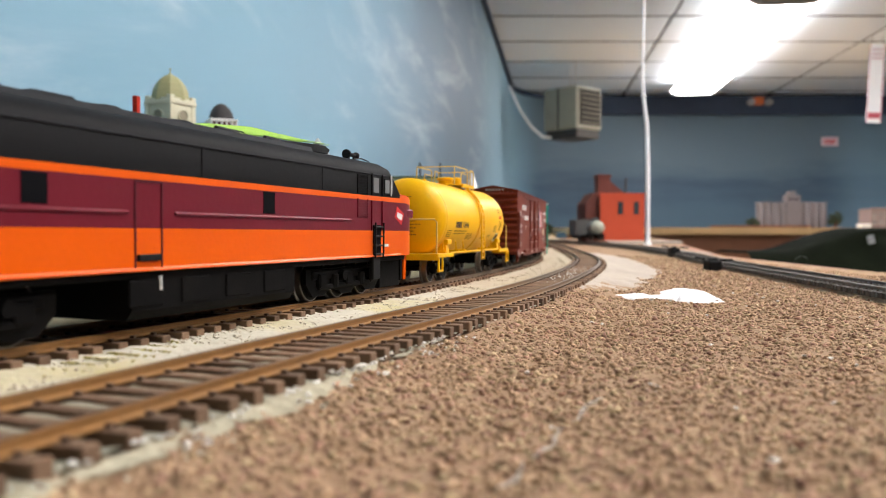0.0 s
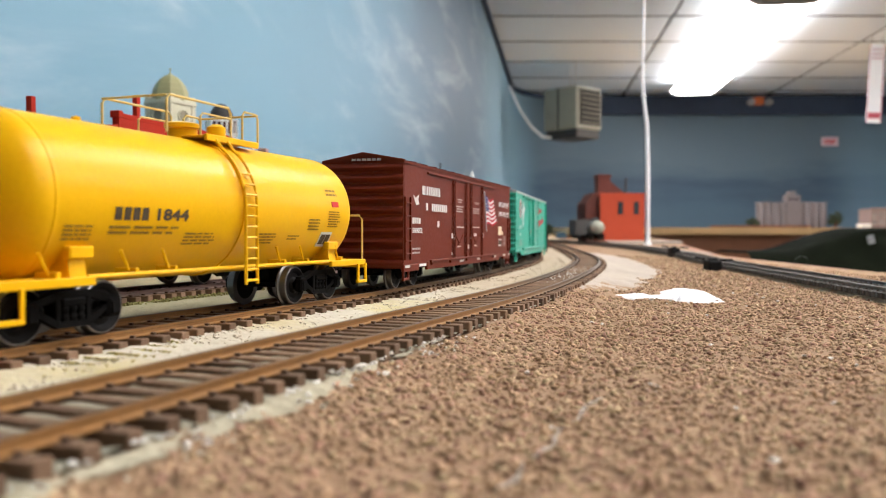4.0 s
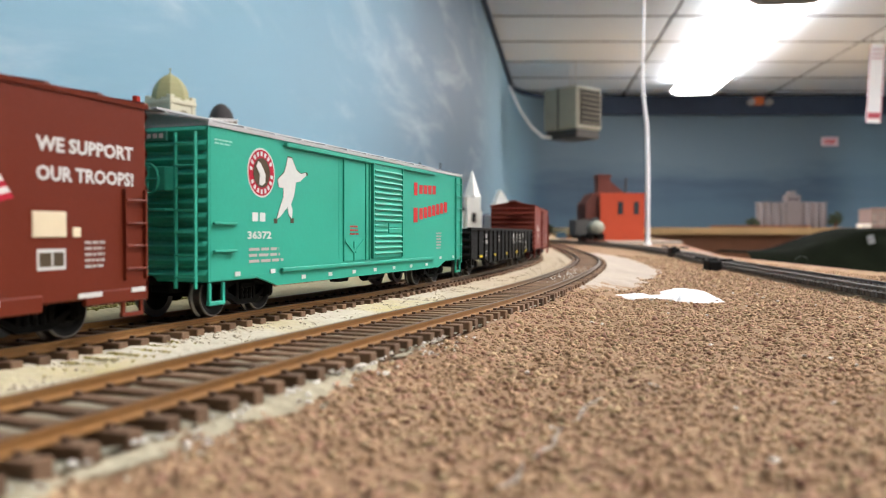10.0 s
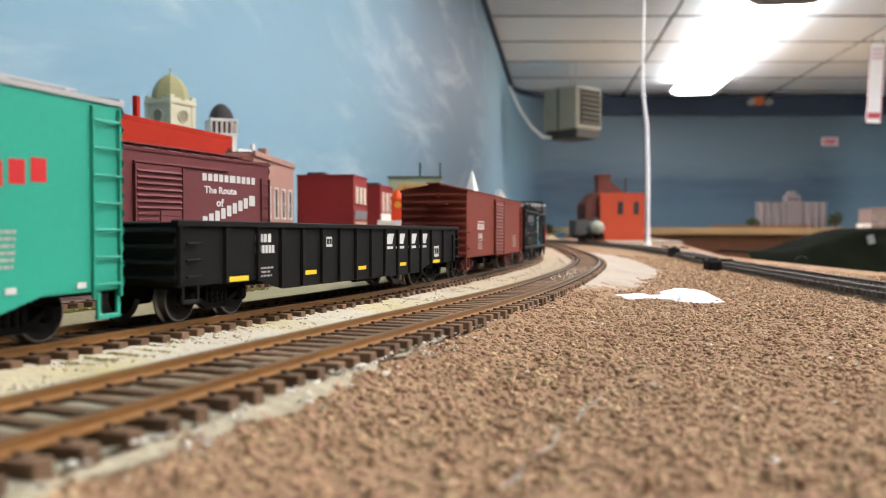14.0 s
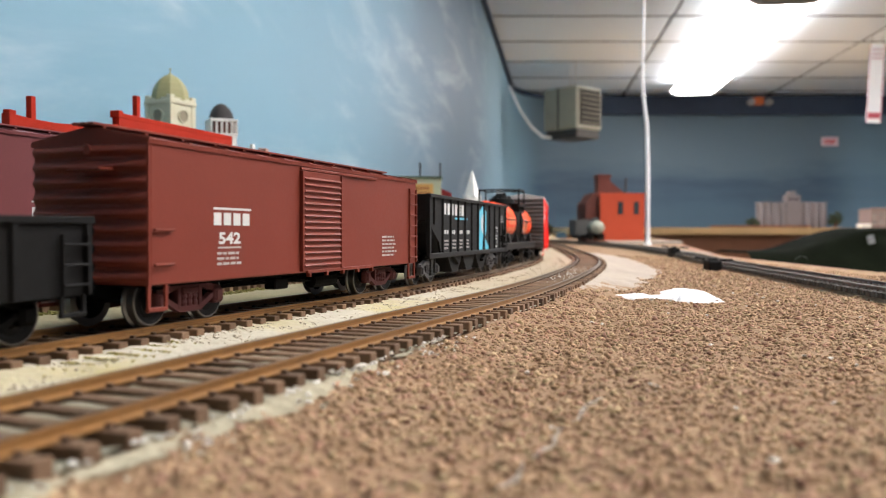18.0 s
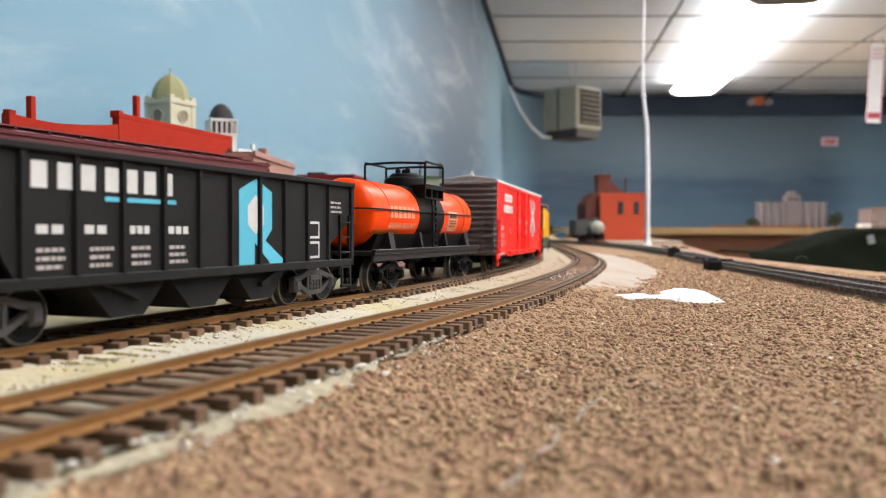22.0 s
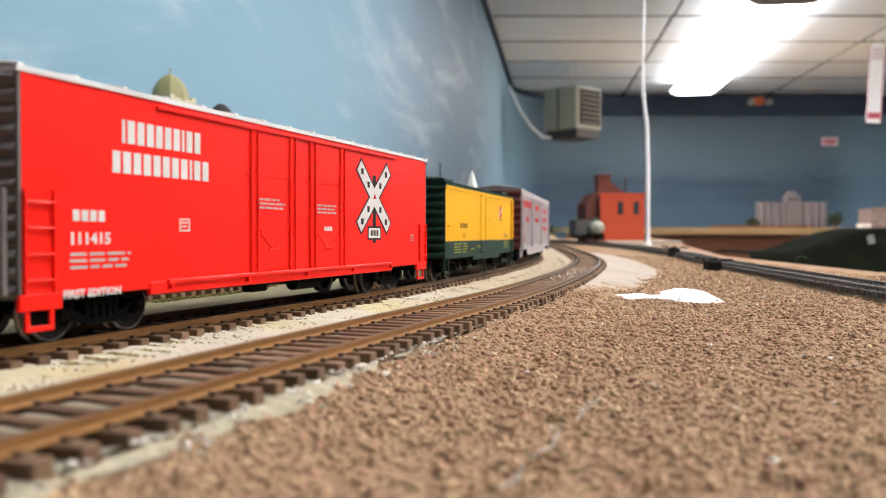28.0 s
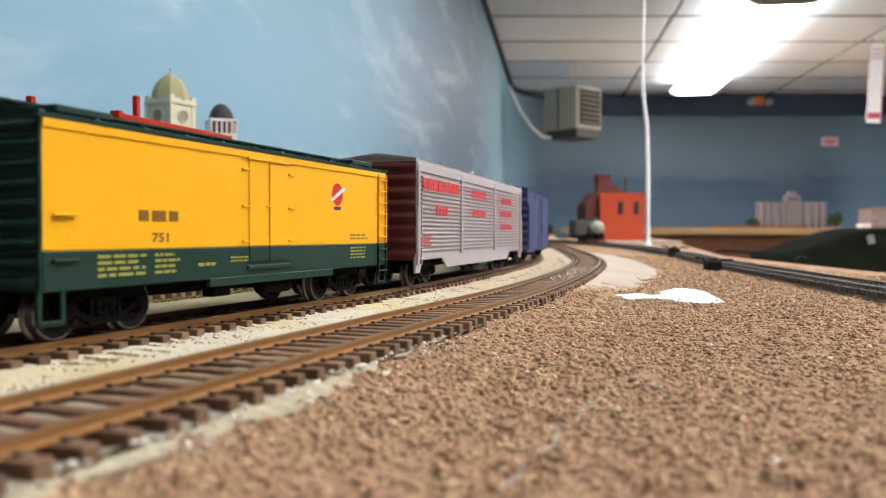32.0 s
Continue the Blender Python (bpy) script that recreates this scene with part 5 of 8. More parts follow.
def gondola():
    L, zb, zt = 184.0, 8.8, 22.8
    c = car("gondola", "black open gondola with white lettering and yellow marks")
    s = Shape()
    for e in (-1, 1):
        belly = [(-L / 2, zb), (-60, zb), (-48, 5.8), (48, 5.8), (60, zb), (L / 2, zb), (L / 2, zt), (-L / 2, zt)]
        s.prism(belly, "y", e * 16.9, e * 15.9)
        s.box(-L / 2, L / 2, e * 15.6, e * 17.9, zt - 0.9, zt + 0.5, 0.2)
    part("body", s, M_BLACK, c)
    part("floor", Shape().box(-L / 2 + 1, L / 2 - 1, -16, 16, zb, zb + 1.2), M_BLACK, c)
    for e in (-1, 1):
        corrugated_end(c, e, L, zb, zt - 0.4, zt, 4, 1.5, M_BLACK)
        for u in [-90.6, -74.0, 74.0, 90.6] + [-60.6 + 11.02 * i for i in range(12)]:
            lo = 6.2 if abs(u) < 50 else zb
            part("rib", Shape().prism([(u - 1.0, e * 16.8), (u - 0.6, e * 17.8), (u + 0.6, e * 17.8), (u + 1.0, e * 16.8)], "z", lo, zt), M_BLACK, c)
    ladder(c, -89, -84, 9, 20, 3, M_BLACK, -17.0, False)
    ladder(c, 84, 90, 9, 20, 3, M_BLACK)
    for u in (-87, 87):
        stirrup(c, u, 5.4, 9, M_BLACK)
    underbody(c, L, zb)
    finish(c, L, 71)
    y = -17.0
    for u in (-68.6, -34.6, -2, 31.5, 66.4):
        decal(c, Shape().box(u - 4, u + 4, y, y - 0.12, 8.9, 10.1), M_YELDECAL, "yellow reflector mark")
    decal(c, bars(-61.5, -54, 18.2, 20.3, y - 0.02, 4), M_DECAL, "row of white blocks")
    decal(c, bars(-61.5, -52.5, 15.4, 17.4, y - 0.02, 6), M_DECAL, "row of white blocks")
    decal(c, lines(-61.5, -53, 9, 12, y - 0.02, 3, seed=4), M_DECAL, "small white print")
    s = Shape()
    for k, u in enumerate((17.5, 27.4, 38.6, 49.6)):
        s.prism([(u, 16.8), (u + 1.8, 20.4), (u + 7.0, 20.4), (u + 5.2, 16.8)], "y", y, y - 0.1)
        s.box(u - 1, u + 6, y, y - 0.1, 15.1, 16.0)
    decal(c, s, M_DECAL, "large slanted white blocks")
    for u, z, k in ((-23, 18, 0.7), (66.6, 13.4, 1.0)):
        s = Shape().box(u - 2.5 * k, u + 2.5 * k, y, y - 0.08, z - 2.1 * k, z + 2.1 * k)
        decal(c, s, M_DECAL, "white service panel")
        decal(c, Shape().box(u - 2.0 * k, u - 0.2, y, y - 0.12, z - 1.0 * k, z + 1.2 * k), M_BLACK, "black field")
        decal(c, Shape().box(u + 0.2, u + 2.0 * k, y, y - 0.12, z - 1.0 * k, z + 1.2 * k), M_BLACK, "black field")
    TRAIN.append((c, 645.8, L))


def red_brown_boxcar():
    L, zb, ze, zp = 142.0, 9.6, 39.3, 42.6
    paint = plastic("boxcar_oxide", (0.165, 0.034, 0.022), 0.5)
    tr = plastic("truck_oxide", (0.085, 0.026, 0.026), 0.6)
    c = car("oxide_boxcar", "matt oxide-red boxcar with a corrugated sliding door")
    shell(c, L, zb, ze, paint)
    for e in (-1, 1):
        corrugated_end(c, e, L, zb, ze, zp, 9, 1.2, paint)
    gable_roof(c, L, ze, zp, paint, 11, paint)
    louvre_door(c, -11.4, 11.8, 10, 37.6, 15, paint)
    door_rails(c, -11.4, 36, 10.6, 37.4, paint)
    ladder(c, 64.2, 70.2, 10, 36.6, 7, paint)
    s = Shape()
    for z in (13.6, 20.8):
        s.box(-69.6, -63.4, Y - 0.3, Y - 1.1, z, z + 0.55, 0.15)
    part("grab_iron", s, paint, c)
    for u in (-67.5, 67.5):
        stirrup(c, u, 4.6, 9.6, paint)
        stirrup(c, u, 4.6, 9.6, paint, 1)
    underbody(c, L, zb)
    finish(c, L, 51, tmat=tr)
    s = bars(-49.2, -34.2, 22.3, 25.2, DY, 4)
    s.box(-49.2, -34.4, Y, DY, 25.9, 26.4)
    decal(c, s, M_DECAL, "row of white blocks under a line")
    s = lettering("542", -47.4, -38.8, 17.9, 20.7, DY - 0.05)
    decal(c, s, M_DECAL, "white car number")
    s = Shape().box(-47.6, -38.6, Y, DY, 16.9, 17.3)
    decal(c, lines(-48, -38.4, 12.6, 16.2, DY, 3, s, 9), M_DECAL, "small white print")
    decal(c, lines(41.4, 54, 12.4, 19.8, DY, 6, seed=2), M_DECAL, "small white print")
    part("brake_wheel", Shape().lathe([(-L / 2 - 3.6, 1.0), (-L / 2 - 3.8, 1.25), (-L / 2 - 4.0, 1.0)], "x", 16, (0, -4, 37.4)), paint, c)
    part("brake_platform", Shape().box(-L / 2 - 4.5, -L / 2, -8, 2, 33.4, 34, 0.1), paint, c)
    TRAIN.append((c, 844.3, L))


def hopper():
    L, zt, zs = 141.5, 35.2, 11.2
    paint = material("hopper_black", (0.0125, 0.012, 0.0122), 0.6, 0, 0.2, 45, 0.00004, 900, spec=0.14)
    c = car("hopper_car", "black ribbed open hopper car with white and blue markings")
    s = Shape()
    for e in (-1, 1):
        s.prism([(-53, zs + 1), (53, zs + 1), (56, 17), (L / 2 - 0.5, 25), (L / 2 - 0.5, zt), (-L / 2 + 0.5, zt), (-L / 2 + 0.5, 25), (-56, 17)], "y", e * 16.6, e * 15.7)
        s.box(-L / 2, L / 2, e * 15.6, e * 17.9, zt - 0.6, zt + 0.8, 0.2)
        s.box(-L / 2, L / 2, e * 15.6, e * 17.5, zs - 0.6, zs + 1.5, 0.2)
    for e in (-1, 1):
        s.box(e * (L / 2 - 1), e * L / 2, -16.4, 16.4, 25.5, zt + 0.6, 0.2)
        for q in (-1, 1):
            s.box(e * (L / 2 - 2), e * L / 2, q * 15.6, q * 17.5, zs - 0.5, zt, 0.2)
    part("body", s, paint, c)
    for e in (-1, 1):
        s = Shape()
        s.add([(e * (L / 2 - 0.8), -15.8, 26.5), (e * (L / 2 - 0.8), 15.8, 26.5), (e * 22, 15.8, 8), (e * 22, -15.8, 8), (e * (L / 2 - 0.8), -15.8, 25.3), (e * (L / 2 - 0.8), 15.8, 25.3), (e * 22, 15.8, 6.8), (e * 22, -15.8, 6.8)],
              [(0, 1, 2, 3), (4, 7, 6, 5), (0, 4, 5, 1), (2, 6, 7, 3), (1, 5, 6, 2), (3, 7, 4, 0)])
        part("slope_sheet", s, paint, c)
    for u in (-24, 24, 0):
        part("hopper_chute", Shape().prism([(u - 12, zs), (u + 12, zs), (u + 4.5, 3.6), (u - 4.5, 3.6)], "y", -14, 14), paint, c)
    for q in (-1, 1):
        for i in range(11):
            u = -63.6 + 11.85 * i
            lo = zs + 0.8 if abs(u) < 57 else 24
            part("rib", Shape().prism([(u - 0.9, q * 16.5), (u - 0.5, q * 17.5), (u + 0.5, q * 17.5), (u + 0.9, q * 16.5)], "z", lo, zt), paint, c)
    ladder(c, 62, 68, 8, 26, 4, paint, -16.6)
    for e in (-1, 1):
        part("end_brace", Shape().prism([(e * 34, 11), (e * 69, 11), (e * 69, 25), (e * 60, 22)], "y", -0.6, 0.6), paint, c)
    for u in (-66, 66):
        stirrup(c, u, 4.6, 11, paint)
    part("centre_sill", Shape().box(-L / 2 + 2, L / 2 - 2, -3, 3, 6.6, 10.6, 0.2), M_UNDER, c)
    part("purple_lining", Shape().box(-L / 2 + 1.5, L / 2 - 1.5, -15.5, 15.5, zt - 6, zt - 5), plastic("load_brown", (0.10, 0.05, 0.05), 0.9, 0.4), c, "dull brown coal-stained lining")
    finish(c, L, 55, tmat=material("truck_grey", (0.07, 0.067, 0.07), 0.6, 0, 0.3, 150))
    y = -16.65
    d = y - 0.08
    s = Shape()
    for u in (-49.8, -44.0, -38.6):
        s.box(u, u + 3.5, y, d, 28.3, 33.0)
    for u in (-32.6, -27.4, -22.0, -16.8):
        s.box(u, u + 3.5, y, d, 28.3, 33.0)
    decal(c, s, M_DECAL, "large white blocks")
    decal(c, Shape().box(-32.6, -12.2, y, d, 26.5, 27.4), M_BLUEDECAL, "blue underline")
    s = bars(-48.7, -42, 20.3, 21.9, y - 0.02, 2)
    bars(-37.8, -31.6, 20.3, 21.9, y - 0.02, 2, s=s)
    bars(-26, -20, 20.3, 21.9, y - 0.02, 3, s=s)
    bars(-14.6, -7.6, 20.3, 21.9, y - 0.02, 3, s=s)
    decal(c, s, M_DECAL, "row of white blocks")
    s = Shape()
    for k, u in enumerate((-48.7, -36.5, -25.6, -14.4)):
        lines(u, u + 6.4, 13.4, 18, y - 0.02, 3, s, k + 3)
    decal(c, s, M_DECAL, "small white print")
    s = Shape().prism([(10.8, 12.2), (10.8, 31), (18, 34), (25.2, 31), (25.2, 21.5), (22.2, 18.6), (33.2, 12.2), (25, 12.2), (17.4, 18.2), (17.4, 12.2)], "y", y, d)
    decal(c, s, M_BLUEDECAL, "large blue emblem")
    s = Shape().prism([(14.4, 22.6), (14.4, 27.2), (17.8, 30), (21.4, 27.2), (21.4, 22.6), (17.8, 20.2)], "y", d, d - 0.06)
    decal(c, s, M_DECAL, "white hexagon")
    for z0, z1 in ((13.4, 18.2), (19, 23.8)):
        decal(c, Shape().box(43.8, 50, y, d, z0, z1), M_DECAL, "white outlined panel")
        decal(c, Shape().box(44.5, 49.3, d, d - 0.05, z0 + 0.7, z1 - 0.7), paint, "black field")
    decal(c, lines(55, 64, 26, 30, y - 0.02, 3, seed=7), M_DECAL, "small white print")
    s = Shape()
    for z0, z1, n in ((32.4, 34.2, 4), (29.6, 31.4, 6)):
        for k in range(n):
            a = -9 + 18 * k / n
            s.box(-L / 2 - 0.1, -L / 2 + 0.2, a, a + 13 / n, z0, z1)
    decal(c, s, plastic("grey_lettering", (0.3, 0.3, 0.3), 0.5), "grey blocks on the end")
    TRAIN.append((c, 1000.2, L))


def wrap(s, zc, r):
    """Lays flat marks onto a tank's round side."""
    s.v = [(x, -math.sqrt(max(r * r - (z - zc) ** 2, 1)) + (y - Y) * 1.0, z) for x, y, z in s.v]
    return s


def round_panel(u0, u1, z0, z1, zc, r, out):
    """A panel that follows a tank's round side, in level strips."""
    s, n = Shape(), 8
    for k in range(n):
        a, b = z0 + (z1 - z0) * k / n, z0 + (z1 - z0) * (k + 1) / n
        s.box(u0, u1, Y, Y - out, a, b)
    return wrap(s, zc, r)


def tank_shape(u0, u1, r, zc, head, n=40):
    prof = []
    for k in range(9):
        a = math.pi / 2 * k / 8
        prof.append((u0 + head * (1 - math.sin(a)), max(r * math.cos(a), 0.05)))
    prof = prof[::-1]
    prof = [(u0 + head * (1 - math.sin(math.pi / 2 * (1 - k / 8))), max(0.05, r * math.cos(math.pi / 2 * (1 - k / 8)))) for k in range(9)]
    prof += [(u1 - head * (1 - math.sin(math.pi / 2 * k / 8)), max(0.05, r * math.cos(math.pi / 2 * k / 8))) for k in range(9)]
    return Shape().lathe(prof, "x", n, (0, 0, zc))


def orange_tank():
    L, zc, r = 132.0, 27.6, 12.2
    org = plastic("tank_orange", (0.86, 0.060, 0.0012), 0.35)
    c = car("orange_tank_car", "orange tank car with a black centre band and dome", "tank car")
    part("tank", tank_shape(-65, 64, r, zc, 5), org, c, "glossy orange tank", smooth=True)
    part("centre_band", Shape().lathe([(-15.5, r), (-15.5, r + 0.25), (15.5, r + 0.25), (15.5, r)], "x", 40, (0, 0, zc)), M_BLACK, c, smooth=True)
    for u in (-47, 47):
        part("tank_band", Shape().lathe([(u - 0.5, r), (u - 0.5, r + 0.2), (u + 0.5, r + 0.2), (u + 0.5, r)], "x", 40, (0, 0, zc)), org, c, smooth=True)
    part("dome", Shape().lathe([(37, 8.6), (42.5, 8.6), (43.4, 8.0), (43.8, 6.5), (44.6, 6.3), (45.4, 5.4), (45.6, 0.1)], "z", 28), M_BLACK, c, smooth=True)
    s = Shape()
    for x, y in ((-2, -2), (2.2, 1), (0, 3)):
        s.lathe([(45, 1.1), (47, 1.1), (47.4, 0.6)], "z", 10, (x, y, 0))
    part("valve", s, M_BLACK, c)
    s = Shape()
    for e in (-1, 1):
        s.box(-13, 13, e * 7, e * 13.4, 39.2, 40.0, 0.15)
        s.box(-13, 13, e * 12.8, e * 13.6, 38.4, 40.4, 0.2)
        s.box(-11, 11, e * 12.6, e * 13.3, 34.2, 35.2, 0.2)
        for x in (-11.5, -4, 4, 11.5):
            s.prism([(e * 8, 35), (e * 13.2, 34.4), (e * 13.2, 39.4), (e * 8, 39.4)], "x", x - 0.5, x + 0.5)
    part("platform", s, M_BLACK, c)
    s = Shape()
    for e in (-1, 1):
        s.tube([(-11.6, e * 13, 39), (-11.6, e * 13, 48.4), (-10.6, e * 13, 49.2), (10.6, e * 13, 49.2), (11.6, e * 13, 48.4), (11.6, e * 13, 39)], 0.5, 7)
    for u in (-11.6, 11.6):
        s.tube([(u, -13, 48.6), (u, -3, 49.0), (u, 3, 49.0), (u, 13, 48.6)], 0.5, 7)
    part("railing", s, M_BLACK, c)
    for e in (-1, 1):
        s = Shape()
        for u in (-2.2, 2.2):
            s.tube([(u, e * 12.6, 39), (u, e * 12.9, 31), (u, e * 13.2, 14)], 0.4, 6)
        for i in range(8):
            z = 15.5 + i * 2.3
            s.tube([(-2.2, e * 13.5, z), (2.2, e * 13.5, z)], 0.32, 6)
        part("ladder", s, M_BLACK, c)
    s = Shape()
    for e in (-1, 1):
        s.tube([(-66.4, 0, zc + 1.4), (-65.5, e * 8, zc + 1.4), (-62.5, e * 12.0, zc + 1.4), (-60, e * 12.6, zc + 1.4), (60, e * 12.6, zc + 1.4), (62.5, e * 12.0, zc + 1.4), (65.5, e * 8, zc + 1.4), (66.4, 0, zc + 1.4)], 0.32, 6)
    part("handrail", s, M_BLACK, c)
    s = Shape().box(-66, 66, -14.2, 14.2, 13.0, 14.4, 0.2)
    for e in (-1, 1):
        s.box(-66, 66, e * 12.6, e * 13.6, 10.8, 14.2, 0.2)
        s.box(-66, 66, e * 12.6, e * 14.5, 14.2, 15.0, 0.2)
    part("frame", s, M_SILL, c, "black underframe")
    for u, w in ((-47, 2.4), (-15, 0.8), (17, 0.8), (49, 2.4)):
        part("saddle", Shape().prism([(-13.6, 14), (13.6, 14), (12.2, 21), (10, 20), (0, 16.5), (-10, 20), (-12.2, 21)], "x", u - w, u + w), M_SILL, c)
    part("skirt", Shape().prism([(-8.5, 14), (8.5, 14), (11.4, 20.3), (-11.4, 20.3)], "x", -57, 57), M_BLACK, c)
    part("centre_sill", Shape().box(-62, 62, -3, 3, 9.2, 12.6, 0.2), M_UNDER, c)
    for e in (-1, 1):
        part("draft_box", Shape().box(e * 38, e * 63, -3.4, 3.4, 6.6, 10, 0.2), M_UNDER, c)
    part("brake_gear", Shape().lathe([(-6, 0.5), (-5.8, 2.0), (5.8, 2.0), (6, 0.5)], "x", 12, (-8, -6, 10.4)).box(8, 15, -9, -5, 8.4, 12, 0.3), M_UNDER, c)
    finish(c, L, 47)
    pale = plastic("faded_white", (0.80, 0.30, 0.16), 0.5)
    decal(c, wrap(bars(-47.7, -20.2, 26.2, 30.4, Y - 0.12, 6), zc, r), pale, "faded white blocks")
    decal(c, wrap(lettering("NIAGARA FALLS N.Y.", -47.7, -19, 22.2, 24.4, Y - 0.2), zc, r), pale, "faded white lettering")
    decal(c, wrap(lines(-59, -32, 20.3, 21.9, Y - 0.12, 2, seed=12), zc, r), M_DARKDECAL, "small dark print")
    decal(c, round_panel(22, 35.5, 21.6, 30.0, zc, r, 0.2), M_DECAL, "white placard")
    decal(c, round_panel(22.5, 35.0, 22.1, 29.5, zc, r, 0.26), plastic("placard_pale", (0.76, 0.26, 0.13), 0.5), "pale placard field")
    decal(c, wrap(bars(23.6, 34.0, 27.2, 28.8, Y - 0.36, 6), zc, r), M_DARKDECAL, "dark blocks")
    decal(c, wrap(lines(24.4, 33.6, 23.0, 26.4, Y - 0.36, 3, seed=3), zc, r), M_DARKDECAL, "red print")
    decal(c, wrap(lines(51, 56.5, 27.6, 34.6, Y - 0.12, 8, seed=13), zc, r), M_DARKDECAL, "small dark print")
    TRAIN.append((c, 1161.3, L))


def yellow_tank():
    L, zc, r = 137.0, 26.9, 16.9
    yel = plastic("tank_yellow", (0.72, 0.385, 0.004), 0.36)
    rail = plastic("rail_yellow", (0.60, 0.42, 0.13), 0.5)
    c = car("yellow_tank_car", "bright yellow tank car with end platforms and ladder", "tank car")
    part("tank", tank_shape(-64.5, 64.5, r, zc, 8, 48), yel, c, "smooth yellow tank", smooth=True)
    part("tank_band", Shape().lathe([(1.4, r), (1.5, r + 0.3), (4.5, r + 0.3), (4.6, r)], "x", 48, (0, 0, zc)), yel, c, smooth=True)
    part("tank_band", Shape().lathe([(-55.6, r), (-55.5, r + 0.12), (-54.7, r + 0.12), (-54.6, r)], "x", 48, (0, 0, zc)), yel, c, smooth=True)
    for e in (-1, 1):
        s = Shape().box(e * 46, e * 68.5, -16.6, 16.6, 11.4, 12.2, 0.2)
        s.box(e * 67.2, e * 68.6, -16.8, 16.8, 9.6, 12.3, 0.25)
        for q in (-1, 1):
            s.box(e * 46, e * 68.5, q * 15.8, q * 16.9, 10.6, 12.3, 0.2)
        part("end_platform", s, yel, c)
        s = Shape()
        s.tube([(e * 67.6, -16, 12), (e * 67.6, -16, 25), (e * 67.6, -15, 26.2), (e * 67.6, 15, 26.2), (e * 67.6, 16, 25), (e * 67.6, 16, 12)], 0.32, 8)
        part("end_railing", s, rail, c)
        s = Shape()
        for q in (-1, 1):
            s.prism([(q * 8, 11), (q * 15.6, 11), (q * 14.6, 17.5), (q * 11.5, 16)], "x", e * 47, e * 51)
            s.box(e * 45.5, e * 51.5, q * 14, q * 16.0, 15.6, 18.0, 0.3)
        part("saddle", s, yel, c)
        for q in (-1, 1):
            stirrup(c, e * 65.5, 5.4, 11, yel, q)
        for u in (22, 34, 54):
            s = Shape().box(e * u - 0.6, e * u + 0.6, -15.9, -10.6, 11.8, 13.4, 0.1).tube([(e * u - 2, -15.4, 13), (e * u - 4.5, -15.8, 17)], 0.35, 6)
            part("bracket", s, yel, c)
    for q in (-1, 1):
        part("running_rail", Shape().tube([(-47, q * 15.6, 12.2), (47, q * 15.6, 12.2)], 0.5, 7), yel, c)
    part("brake_wheel", Shape().tube([(-69.0, 3.4 * math.cos(a) + 4, 21 + 3.4 * math.sin(a)) for a in np.linspace(0, 6.283, 22)], 0.42, 6).tube([(-69, 0.6, 21), (-69, 7.4, 21)], 0.3, 6).tube([(-69, 4, 17.6), (-69, 4, 24.4)], 0.3, 6).tube([(-69, 4, 21), (-65, 4, 21)], 0.5, 6), yel, c)
    s = Shape().box(-3, 19, -9.5, 9.5, 43.7, 44.3, 0.15)
    for q in (-1, 1):
        s.box(-3, 19, q * 8.6, q * 9.6, 42.9, 44.5, 0.15)
    part("top_platform", s, yel, c)
    for q in (-1, 1):
        s = Shape().tube([(-17, q * 9.2, 43.2), (-17, q * 9.2, 50.6), (-16, q * 9.2, 51.8), (6, q * 9.2, 51.8), (7, q * 9.2, 50.6), (7, q * 9.2, 44)], 0.3, 8)
        s.tube([(-5, q * 9.2, 44), (-5, q * 9.2, 48.4), (-4, q * 9.2, 49.2), (7, q * 9.2, 49.2)], 0.25, 7)
        part("top_railing", s, rail, c, "pale yellow railing")
        part("top_railing", Shape().tube([(12, q * 9.2, 44), (12, q * 9.2, 50.8), (13, q * 9.2, 51.8), (18, q * 9.2, 51.8), (19, q * 9.2, 50.8), (19, q * 9.2, 44)], 0.3, 8), rail, c)
    part("top_railing", Shape().tube([(-17, -9.2, 51.6), (-17, 9.2, 51.6)], 0.28, 7), rail, c)
    part("top_railing", Shape().tube([(19, -9.2, 51.6), (19, 9.2, 51.6)], 0.28, 7), rail, c)
    part("manway", Shape().lathe([(43, 3.6), (46.2, 3.6), (46.4, 4.4), (47.4, 4.4), (47.8, 3), (48.2, 0.1)], "z", 22), yel, c, smooth=True)
    part("valve", Shape().lathe([(43, 2.4), (47.6, 2.4), (48.4, 1.2), (48.5, 0.1)], "z", 14, (9.5, -3, 0)), yel, c, smooth=True)
    part("valve", Shape().lathe([(42, 1), (44.6, 1), (45, 0.1)], "z", 10, (-34, 0, 0)), yel, c)
    s = Shape()
    for u in (0.6, 5.4):
        pts = [(u, -9.2, 43.6)] + [(u, -(r + 1.2) * math.cos(a), zc + (r + 1.2) * math.sin(a)) for a in np.linspace(0.9, 0.0, 8)] + [(u, -r - 1.2, 12), (u, -r - 1.2, 8)]
        s.tube(pts, 0.42, 6)
    for i in range(11):
        z = 9 + i * 2.6
        y = -(r + 1.2) if z < zc else -(r + 1.2) * math.cos(math.asin(min(1, (z - zc) / (r + 1.2))))
        s.tube([(0.6, y, z), (5.4, y, z)], 0.35, 6)
    part("ladder", s, yel, c, "yellow side ladder")
    for e in (-1, 1):
        part("stub_sill", Shape().box(e * 34, e * 64, -3, 3, 7, 11.4, 0.2), M_UNDER, c)
    finish(c, L, 47)
    rr = r + 0.02
    s = wrap(bars(-41.0, -31.0, 23.0, 25.6, Y - 0.08, 4), zc, rr)
    decal(c, s, M_DARKDECAL, "dark blocks")
